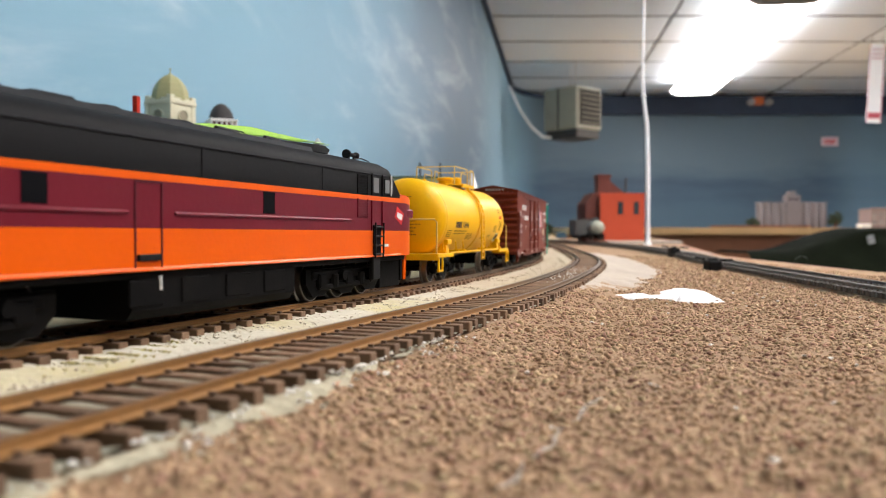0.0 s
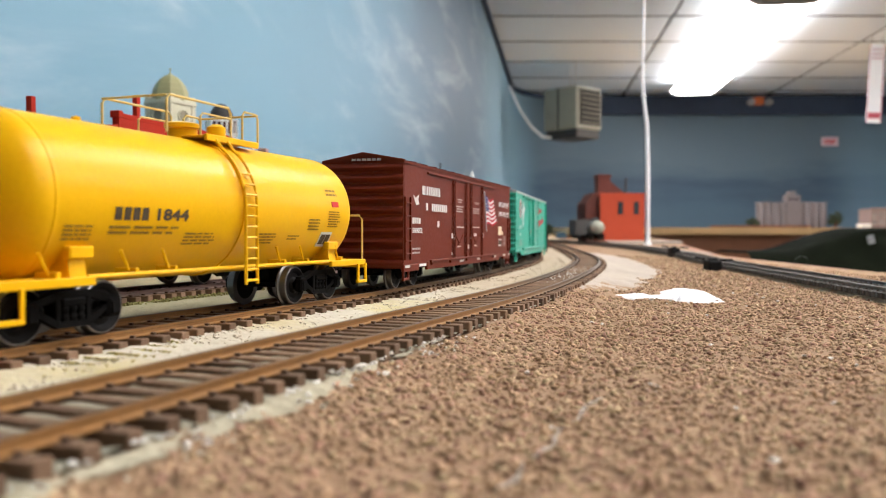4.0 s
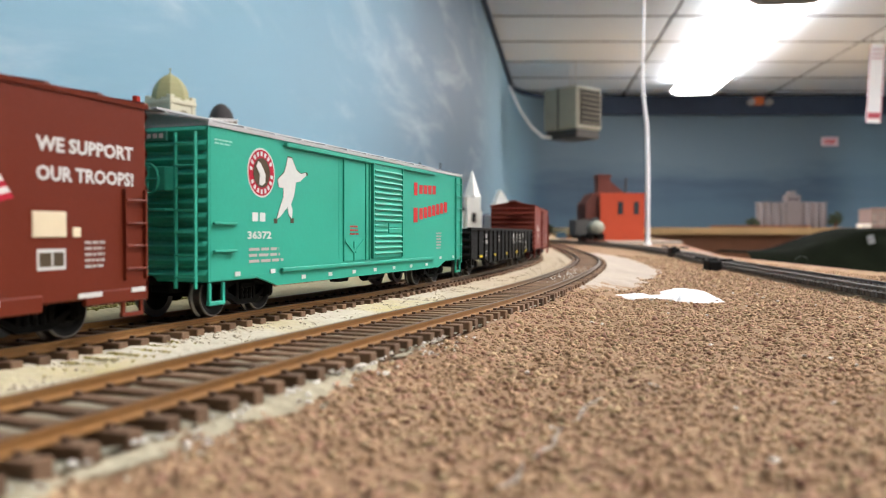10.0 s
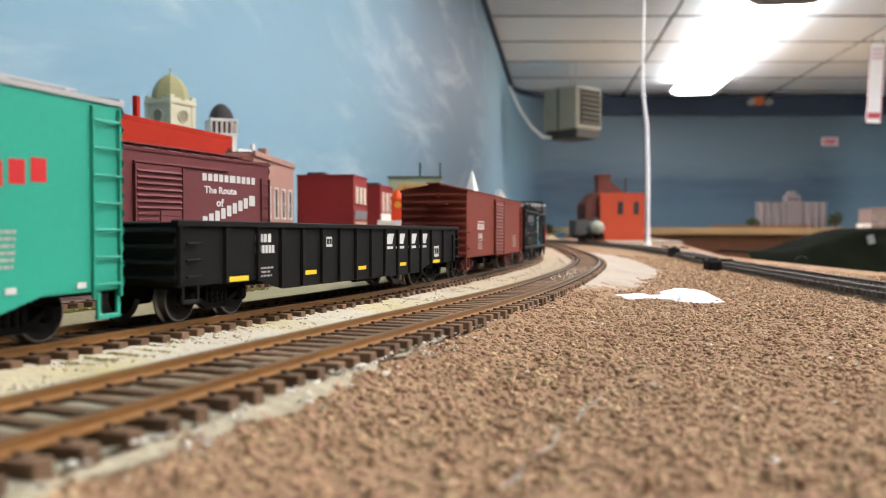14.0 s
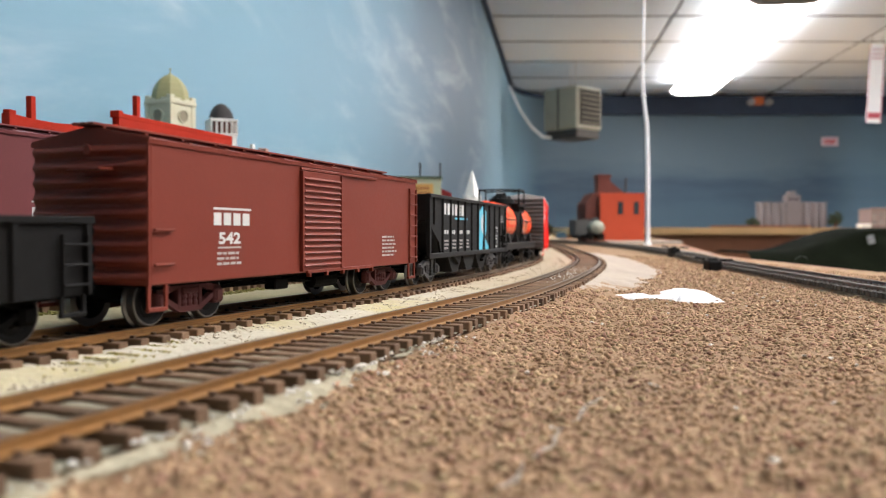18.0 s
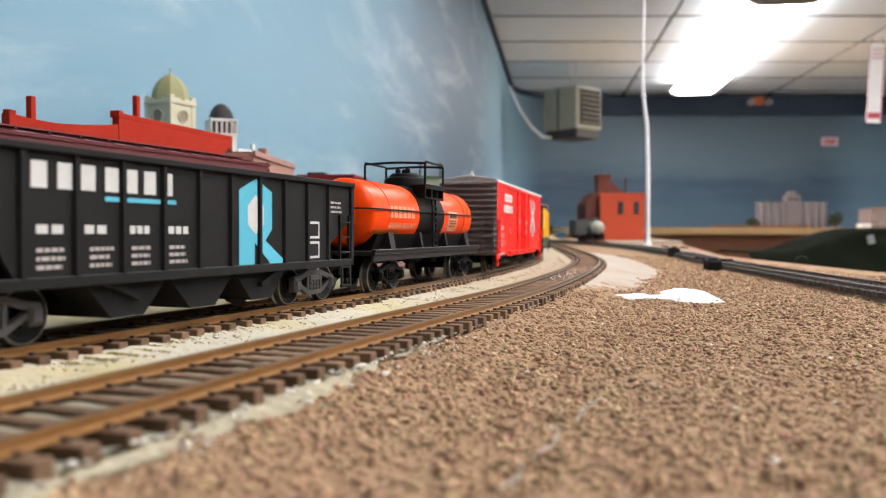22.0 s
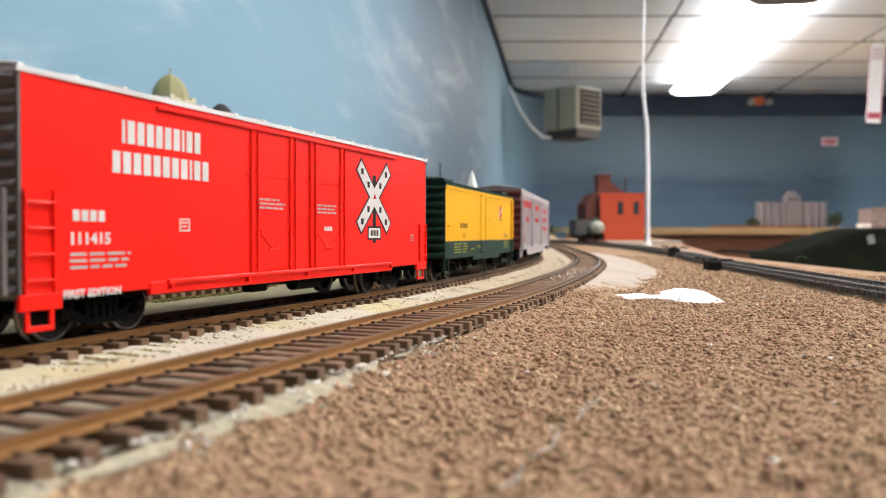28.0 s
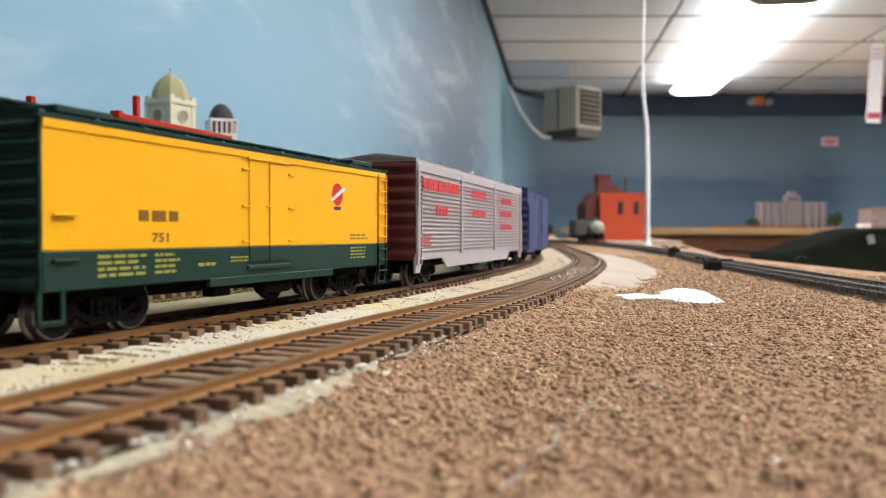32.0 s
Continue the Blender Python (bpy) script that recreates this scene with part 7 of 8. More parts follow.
    for e in (-1, 1):
        b = part("number_box", Shape().box(107.6, 114.4, e * 12, e * 17.3, 26.0, 29.2, 0.5), maroon, c)
        part("lamp_lens", Shape().box(114.3, 115.2, e * 13.4, e * 16.9, 26.4, 28.8, 0.4), plastic("lens_white", (0.8, 0.78, 0.72), 0.15), b, "white lamp lens")
    s = Shape().add([(113, -14.0, 13), (117.4, -7.2, 13), (117.4, 7.2, 13), (113, 14.0, 13), (113.6, -13.4, 3.6), (118, -6, 3.6), (118, 6, 3.6), (113.6, 13.4, 3.6), (111.4, -13.8, 13), (111.4, 13.8, 13), (112.4, -13.0, 3.6), (112.4, 13.0, 3.6)],
                    [(0, 1, 5, 4), (1, 2, 6, 5), (2, 3, 7, 6), (0, 4, 10, 8), (3, 9, 11, 7), (8, 10, 11, 9), (4, 5, 6, 7, 11, 10), (0, 8, 9, 3, 2, 1)])
    s.v = [(x + 2.6, y, z) for x, y, z in s.v]
    part("pilot", s, orange, c, "orange nose pilot")
    part("pilot_backing", Shape().box(112.0, 113.4, -13.2, 13.2, 3.4, 12.9), M_UNDER, c)
    decal(c, Shape().prism([(96.8, 26.2), (99.0, 29.8), (105.0, 27.4), (102.6, 23.4)], "y", Y - 0.02, Y - 0.12), M_REDDECAL, "red tilted emblem")
    s = Shape().prism([(98.4, 26.6), (99.2, 27.9), (103.4, 27.0), (103.2, 25.9), (102.4, 25.0), (99.4, 25.8)], "y", Y - 0.1, Y - 0.2)
    decal(c, s, M_DECAL, "pale field on the emblem")
    decal(c, Shape().box(87.4, 91.4, Y, Y - 0.15, 16, 16.9), plastic("plate_grey", (0.4, 0.4, 0.42)), "small builder's plate")
    # horns, handrails, roof clutter
    s = Shape()
    s.lathe([(86.6, 0.1), (86.6, 1.6), (87.6, 1.6), (89, 0.8), (93, 0.6), (94, 1.2), (94.6, 1.2), (94.6, 0.1)], "x", 14, (0, -4, 47.4))
    s.tube([(88.4, -4, 45), (88.4, -4, 47.4)], 0.5, 6).tube([(92.6, -4, 45), (92.6, -4, 47.4)], 0.5, 6)
    part("horn", s, M_BLACK, c)
    s = Shape().tube([(84, -8, 45.2), (90, -8, 46), (96, -8, 45.4), (98.6, -8.6, 42)], 0.22, 6)
    part("roof_handrail", s, M_BLACK, c)
    lime = plastic("lime_sheet", (0.28, 0.45, 0.05), 0.5)

    def sheet(i, j):
        u, v = i / 20, j / 4
        arch = math.sin(math.pi * u)
        near, far = 46.4 + 3.0 * u, 48.2 + 3.4 * u + 1.8 * arch
        return (10 + 66 * u, -6 + 12 * v + 2 * u, near + (far - near) * v + 0.12 * math.sin(i * 0.9 + j))
    up = Shape().grid(sheet, 20, 4)
    up.add([(x, y, z - 0.4) for x, y, z in up.v], [tuple(f) for f in up.f])
    part("roof_sheet", up, lime, c, "crumpled lime-green sheet lying on the roof", smooth=True)
    s = Shape()
    for x0, x1, y0, y1 in ((12, 30, -6, -4), (34, 54, -6, -3)):
        s.tube([(x0, y0, 47), ((x0 + x1) / 2, (y0 + y1) / 2, 47), (x1, y1, 45.8)], 0.6, 6)
    part("roof_pipe", s, M_BLACK, c)
    s = Shape().prism([(30, 46), (72, 46), (73.4, 47.4), (70, 48.4), (58, 48.0), (30, 46.8)], "y", -5, -2)
    part("roof_cover", s, M_BLACK, c, "dark cover under the lime sheet")
    part("end_flap", Shape().prism([(68, 45.6), (85, 45.6), (75, 51.6)], "y", 0, 0.6), plastic("flap_grey", (0.42, 0.43, 0.45), 0.5), c, "pale grey end flap")
    # underside
    part("fuel_tank", Shape().prism([(-15, 2.8), (-16.6, 4.8), (-16.6, 11.6), (16.6, 11.6), (16.6, 4.8), (15, 2.8)], "x", -30, 32), M_UNDER, c)
    s = Shape()
    for x in (-26, -10, 6, 22):
        s.box(x - 5, x + 5, -17.0, -16.4, 5.5, 11, 0.3)
    part("tank_cover", s, M_UNDER, c)
    part("draft_gear", Shape().box(95, 111.8, -12.8, 12.8, 1.6, 12.8, 0.4), M_UNDER, c)
    part("skirt_pipe", Shape().tube([(-22, -17.0, 11.6), (-22, -17.1, 8.6)], 0.36, 6), plastic("pipe_white", (0.6, 0.6, 0.58)), c, "pale drain pipe")
    for e in (-1, 1):
        t = truck(c, e * 70, None, 17.0, 6.4, (-1, 0, 1), "power_truck")
        s = Shape()
        for q in (-1, 1):
            s.box(-22, 22, q * 11.0, q * 13.2, 6.6, 9.4, 0.4)
            s.box(-19, 19, q * 12.6, q * 13.8, 3.6, 5.2, 0.4)
            s.prism([(-25, 10), (-25, 5.6), (-21, 1.8), (-14, 1.8), (-11, 3.6), (-6, 3.6), (-3, 1.6), (3, 1.6), (6, 3.6), (11, 3.6), (14, 1.8), (21, 1.8), (25, 5.6), (25, 10)], "y", q * 11.4, q * 12.6)
            for x in (-17, 0, 17):
                s.box(x - 2.2, x + 2.2, q * 11.8, q * 14.2, 4.2, 8.4, 0.5)
            for x in (-9, 9):
                s.lathe([(4, 1.7), (8, 1.7)], "z", 10, (x, q * 13, 0))
                s.lathe([(q * 12, 1.6), (q * 15, 1.6)], "y", 10, (x + 4, 0, 7.6))
        part("spring_gear", s, M_UNDER, t)
        coupler(c, e, L - (8 if e > 0 else 0))
    TRAIN.append((c, -173.0, L))


for build in (locomotive, yellow_tank, orange_tank, brown_boxcar, green_boxcar, gondola, red_brown_boxcar, hopper, red_boxcar, reefer, silver_boxcar, blue_boxcar):
    build()
    if len(TRAIN) > 3:
        slim(TRAIN[-1][0])

# ---- how the train runs ----
RUN_T = [0, 3, 6, 9, 12, 16, 20, 24, 28, 32]
RUN_V = [50.86, 51.27, 50.65, 50.66, 51.5, 52.0, 50.6, 49.74, 50.49]


def run(t):
    """How far the train has rolled back after t seconds."""
    d = 0.0
    for a, b, v in zip(RUN_T, RUN_T[1:], RUN_V):
        d += v * (min(max(t, a), b) - a)
    return d


def car_pose(s, L, inset=0.17):
    """A car standing with both trucks on the track, its rear end at s."""
    a, b = line(s + inset * L), line(s + L - inset * L)
    x = (b - a).normalized()
    y = Vector((0, 0, 1)).cross(x).normalized()
    z = x.cross(y)
    m = Matrix((x, y, z)).transposed().to_4x4()
    m.translation = (a + b) / 2 * MM + Vector((0, 0, RAIL))
    return m


def motions():
    for thing_, s, L in TRAIN:
        walk(thing_, [(t, car_pose(s - run(t), L)) for t in range(33)])
    times = [0.15 * i for i in range(213)] + [32.0]
    for w, x, r in SPINNERS:
        walk(w, [(t, pose(x * MM, 0, r * MM, 0, -math.degrees(run(t) / r), 0)) for t in times])

# ---- town behind the tracks ----


def brick(name, colour, mortar, scale=260.0):
    """Painted model brickwork: fine courses in colour and relief."""
    m = material(name, colour, 0.75, 0, 0.14, 40, 0, 500, spec=0.1)
    nt = m.node_tree
    bs = nt.nodes["Principled BSDF"]
    tc, mp = nt.nodes.new("ShaderNodeTexCoord"), nt.nodes.new("ShaderNodeMapping")
    mp.inputs["Rotation"].default_value = (radians(90), 0, 0)
    br = nt.nodes.new("ShaderNodeTexBrick")
    br.inputs["Scale"].default_value = scale
    br.inputs["Mortar Size"].default_value = 0.02
    nt.links.new(tc.outputs["Object"], mp.inputs[0])
    nt.links.new(mp.outputs[0], br.inputs["Vector"])
    old = bs.inputs["Base Color"].links[0].from_socket
    mix = nt.nodes.new("ShaderNodeMixRGB")
    mix.inputs[2].default_value = (*mortar, 1)
    sc = nt.nodes.new("ShaderNodeMath")
    sc.operation = "MULTIPLY"
    sc.inputs[1].default_value = 0.5
    nt.links.new(br.outputs["Fac"], sc.inputs[0])
    nt.links.new(sc.outputs[0], mix.inputs[0])
    nt.links.new(old, mix.inputs[1])
    nt.links.new(mix.outputs[0], bs.inputs["Base Color"])
    bp = nt.nodes.new("ShaderNodeBump")
    bp.inputs["Strength"].default_value, bp.inputs["Distance"].default_value = 0.5, 0.0003
    bp.invert = True
    nt.links.new(br.outputs["Fac"], bp.inputs["Height"])
    nt.links.new(bp.outputs[0], bs.inputs["Normal"])
    return m


M_BRICKRED = brick("red_brick", (0.36, 0.023, 0.010), (0.32, 0.026, 0.014))
M_BRICKTAN = brick("tan_brick", (0.34, 0.185, 0.15), (0.42, 0.27, 0.22))
M_BRICKDARK = brick("maroon_brick", (0.24, 0.028, 0.028), (0.2, 0.04, 0.04))
M_STONE = material("cream_stone", (0.52, 0.49, 0.36), 0.8, 0, 0.12, 60, 0.0002, 600)
M_DOME = material("olive_dome", (0.27, 0.25, 0.12), 0.6, 0, 0.12, 60)
M_ROOFDARK = material("tar_roof", (0.05, 0.045, 0.045), 0.9, 0, 0.3, 80)
M_PAINTWHITE = plastic("white_trim", (0.72, 0.70, 0.66), 0.6)
M_PANE = plastic("dark_pane", (0.04, 0.045, 0.05), 0.15)
M_ORANGE = material("orange_wall", (0.42, 0.054, 0.018), 0.7, 0, 0.16, 30, 0.0003, 300, (0.30, 0.038, 0.015), 0.5)
M_RUST = material("rust_brown", (0.12, 0.035, 0.025), 0.8, 0, 0.25, 60)
M_CONCRETE = material("silo_concrete", (0.15, 0.135, 0.145), 0.85, 0, 0.12, 12)
M_GREYCAR = plastic("grey_car", (0.065, 0.063, 0.065), 0.7, 0.2)
M_TUBEWHITE = plastic("white_tube", (0.74, 0.73, 0.74), 0.45)


def window(owner, u, z, w, h, y, e=-1, frame_mat=None, bars_n=1):
    """A framed sash in a wall that faces e*y, with its pane and sill."""
    f = frame_mat or M_PAINTWHITE
    s = Shape()
    t = max(0.5, w * 0.12)
    s.box(u - w / 2 - t, u - w / 2, y, y + e * 0.7, z - t, z + h + t, 0.08)
    s.box(u + w / 2, u + w / 2 + t, y, y + e * 0.7, z - t, z + h + t, 0.08)
    s.box(u - w / 2 - t, u + w / 2 + t, y, y + e * 0.75, z + h, z + h + t * 1.3, 0.08)
    for i in range(1, bars_n + 1):
        zz = z + h * i / (bars_n + 1)
        s.box(u - w / 2, u + w / 2, y, y + e * 0.6, zz - 0.25, zz + 0.25)
    ob = part("window", s, f, owner, "small framed sash window")
    part("pane", Shape().box(u - w / 2, u + w / 2, y, y + e * 0.25, z, z + h), M_PANE, ob)
    part("sill", Shape().box(u - w / 2 - t * 1.4, u + w / 2 + t * 1.4, y, y + e * 1.2, z - t * 1.2, z, 0.1), f, ob)
    return ob


def side_window(owner, x, y0, z, w, h, e=1, frame_mat=None):
    """The same in a wall that faces e*x."""
    f = frame_mat or M_PAINTWHITE
    t = 0.7
    s = Shape()
    for q in (-1, 1):
        s.box(x, x + e * 0.7, y0 + q * w / 2, y0 + q * (w / 2 + t), z - t, z + h + t)
    s.box(x, x + e * 0.75, y0 - w / 2 - t, y0 + w / 2 + t, z + h, z + h + t)
    ob = part("window", s, f, owner, "small framed sash window")
    part("pane", Shape().box(x, x + e * 0.25, y0 - w / 2, y0 + w / 2, z, z + h), M_PANE, ob)
    part("sill", Shape().box(x, x + e * 1.2, y0 - w / 2 - t, y0 + w / 2 + t, z - t, z, 0.1), f, ob)
    return ob


def red_warehouse():
    """Local x runs along the street front, which faces -y."""
    t = thing("brick_warehouse", "bright red brick warehouse with stepped parapets and chimneys", "building", put(-168, 420, -5, 75))
    part("wall", Shape().box(0, 115, 0, 62, 0, 74, 0.3), M_BRICKRED, t, "tall red brick block")
    part("false_front", Shape().box(0, 115, 0, 4, 74, 84), M_BRICKRED, t, "raised red brick parapet wall")
    pts = [(-73, 0), (0, 0), (0, 80.5), (-10, 79), (-27, 77), (-45, 75.6), (-60, 75.8), (-73, 76.6)]
    part("wall", Shape().prism(pts, "y", 0.4, 4.4), M_BRICKRED, t, "lower red brick wing front")
    part("wall", Shape().box(-73, 0, 4.4, 62, 0, 71), M_BRICKRED, t, "lower red brick wing")
    part("coping", Shape().box(-0.2, 115.2, -0.15, 4.15, 84, 86.6, 0.2), M_BRICKRED, t)
    part("coping", Shape().box(-1.5, 2, -1.2, 4.4, 84, 87.6, 0.3), M_BRICKRED, t)
    part("pilaster", Shape().box(-74, -70, -0.8, 3, 0, 78, 0.3), M_BRICKRED, t)
    for x, z0, z1 in ((-58, 73, 86), (18, 83, 98)):
        part("chimney", Shape().box(x - 1.5, x + 1.5, 1, 4, z0, z1, 0.2), M_BRICKRED, t)
    part("roof", Shape().box(2, 113, 5, 60, 74.1, 74.8), M_ROOFDARK, t)
    for k in range(4):
        z = 55 + k * 6.4
        window(t, 110.5, z, 2.6, 3.6, -0.05, -1, M_RUST, 0)
    for k in range(5):
        for z in (14, 40):
            window(t, 12 + k * 20, z, 9, 15, -0.05)
    for k in range(3):
        window(t, -62 + k * 21, 22, 9, 16, 0.35)


def clock_tower():
    t = thing("clock_tower", "cream stone clock tower with an olive dome", "building", put(-232, 690, -9, 63.6))
    h = 13.8
    part("shaft", Shape().box(-h, h, -h, h, 0, 136, 0.4), M_STONE, t)
    part("cornice", Shape().box(-h - 1.4, h + 1.4, -h - 1.4, h + 1.4, 134, 137.5, 0.4).box(-h - 0.6, h + 0.6, -h - 0.6, h + 0.6, 137.5, 139.5), M_STONE, t)
    for x in (-1, 1):
        for y in (-1, 1):
            part("corner_pier", Shape().box(x * (h - 4), x * (h + 0.9), y * (h - 4), y * (h + 0.9), 96, 141.5, 0.4), M_STONE, t)
    prof = [(138, 15.6), (141, 15.4), (147, 14.2), (152, 12.0), (156, 9.0), (159, 5.4), (160.4, 2.2), (161.4, 1.4), (162, 0.1)]
    part("dome", Shape().lathe(prof, "z", 8), M_DOME, t, "eight-sided olive dome")
    s = Shape().lathe([(161.5, 0.6), (164.5, 0.45), (165.5, 0.9), (166.5, 0.1)], "z", 8)
    part("finial", s, M_DOME, t)
    for e, ax in ((-1, "y"), (-1, "x")):
        at = (0, e * h, 124.4) if ax == "y" else (e * h, 0, 124.4)
        part("clock_rim", Shape().lathe([(0, 5.9), (e * 1.0, 5.9), (e * 1.2, 5.1), (e * 0.4, 5.0), (e * 0.3, 0.1)], ax, 26, at), M_STONE, t, "round clock frame")
        part("clock_face", Shape().lathe([(e * 0.2, 4.9), (e * 0.55, 4.9)], ax, 26, at), shared("dial", lambda: material("clock_dial", (0.22, 0.19, 0.13), 0.6)), t, "dull brown clock dial")
    for k in (-1, 1):
        window(t, k * 6.5, 92, 3.6, 10, -h, -1, M_STONE, 0)
        side_window(t, -h, k * 6.5, 92, 3.6, 10, -1, M_STONE)


def small_tower():
    t = thing("domed_tower", "white arcaded tower with a black ribbed dome", "building", put(-208, 760, -5, 28))
    part("shaft", Shape().box(-11.5, 11.5, -11.5, 11.5, 0, 112, 0.3), M_PAINTWHITE, t)
    part("gallery", Shape().box(-12.6, 12.6, -12.6, 12.6, 112, 114, 0.3).box(-12.6, 12.6, -12.6, 12.6, 125, 127.2, 0.3), M_PAINTWHITE, t)
    part("core", Shape().box(-9, 9, -9, 9, 114, 125), M_RUST, t, "dark brown gallery core")
    for k in range(6):
        for e in (-1, 1):
            u = -11.5 + 23 * k / 5
            part("column", Shape().box(u - 0.9, u + 0.9, e * 11, e * 12.4, 114, 125, 0.1), M_PAINTWHITE, t)
            part("column", Shape().box(e * 11, e * 12.4, u - 0.9, u + 0.9, 114, 125, 0.1), M_PAINTWHITE, t)
    prof = [(127, 11.2), (131, 11.0), (135, 9.6), (139, 7.0), (141.5, 4.0), (142.6, 1.6), (143, 0.1)]
    part("dome", Shape().lathe(prof, "z", 20), M_ROOFDARK, t, "black dome", smooth=True)
    for k in range(3):
        window(t, -6 + 6 * k, 96, 2.4, 8, -11.5, -1, M_PAINTWHITE, 0)
        side_window(t, 11.5, -6 + 6 * k, 96, 2.4, 8)


def tan_building():
    t = thing("tan_storefront", "pale pinkish brick storefront with tall white windows", "building", put(-121.7, 520, -5, 87.7))
    part("wall", Shape().box(0, 114, 0, 44, 0, 75, 0.3), M_BRICKTAN, t)
    part("cornice", Shape().box(-0.6, 114.6, -1.4, 1, 72.5, 76.5, 0.4), M_BRICKTAN, t)
    part("chimney", Shape().box(84, 92, 14, 20, 75, 86, 0.3), M_BRICKTAN, t)
    part("roof", Shape().box(1, 113, 2, 43, 75.1, 75.8), M_ROOFDARK, t)
    for k in range(5):
        window(t, 14 + 21.5 * k, 34, 7, 20, -0.05, -1, None, 1)
        window(t, 14 + 21.5 * k, 6, 8, 18, -0.05, -1, None, 1)
    w = thing("white_rooftop_house", "small white rooftop structure behind the storefront", "building", put(-167, 660, -5, 60))
    part("wall", Shape().box(-8, 8, -8, 8, 0, 86, 0.3), M_PAINTWHITE, w)
    part("parapet", Shape().box(-9, 9, -9, -6.5, 86, 90, 0.3), M_PAINTWHITE, w)
    part("post", Shape().box(7, 10, -9, -6, 86, 95, 0.3), M_PAINTWHITE, w)


def maroon_blocks():
    blind = plastic("blind_cream", (0.62, 0.55, 0.44), 0.7)
    for x, y, turn, w, d, h, zw, hw, zs in ((-70.9, 640, -6.5, 46, 52, 67.5, 46.5, 12.5, 33.5), (-59.1, 760, -8.7, 24, 58, 65.5, 42.0, 17.5, 33.0)):
        t = thing("maroon_building", "plain dark red brick block with cream-blinded end windows" if w > 30 else "narrow dark red brick block with tall cream-blinded windows", "building", put(x, y, -5, turn))
        part("wall", Shape().box(-w, 0, 0, d, 0, h, 0.3), M_BRICKDARK, t)
        part("parapet", Shape().box(-w - 0.5, 0.5, -0.5, 1.5, h, h + 1.4, 0.2).box(-1.5, 0.5, 1.5, d, h, h + 1.4, 0.2), M_BRICKDARK, t)
        part("roof_unit", Shape().box(-w + 5, -w + 19, 12, 24, h, h + 4, 0.3), M_ROOFDARK, t)
        for k in range(3):
            y0 = d * (0.22 + 0.28 * k)
            ob = side_window(t, 0, y0, zw, 6.0, hw, 1, blind)
            part("blind", Shape().box(0, 0.5, y0 - 3.0, y0 + 3.0, zw, zw + hw), blind, ob, "drawn cream blind")
        part("sign_band", Shape().box(0, 0.8, 3, d - 3, zs, zs + 7, 0.1), M_PAINTWHITE if w < 30 else M_CONCRETE, t, "pale sign band")
        part("shop_front", Shape().box(0, 0.6, 4, d - 4, 4, zs - 2, 0.1), plastic("shop_tan", (0.42, 0.27, 0.2), 0.6), t)
    s = thing("orange_kiosk", "bright orange-red kiosk with a pointed roof", "building", put(-41, 720, -5))
    part("wall", Shape().box(-5, 5, -5, 5, 0, 52, 0.3), plastic("kiosk_red", (0.72, 0.06, 0.02), 0.5), s)
    part("roof", Shape().lathe([(52, 6.6), (58, 3.2), (61, 0.2)], "z", 8), plastic("kiosk_roof", (0.75, 0.09, 0.02), 0.5), s)
    part("emblem", Shape().lathe([(-5.4, 3.0), (-5.0, 3.0)], "y", 20, (1, 0, 47)), plastic("kiosk_yellow", (0.75, 0.35, 0.05), 0.5), s, "round yellow emblem")
    part("base", Shape().box(-17, 10, -8, 8, 0, 33, 0.3), M_PAINTWHITE, s)


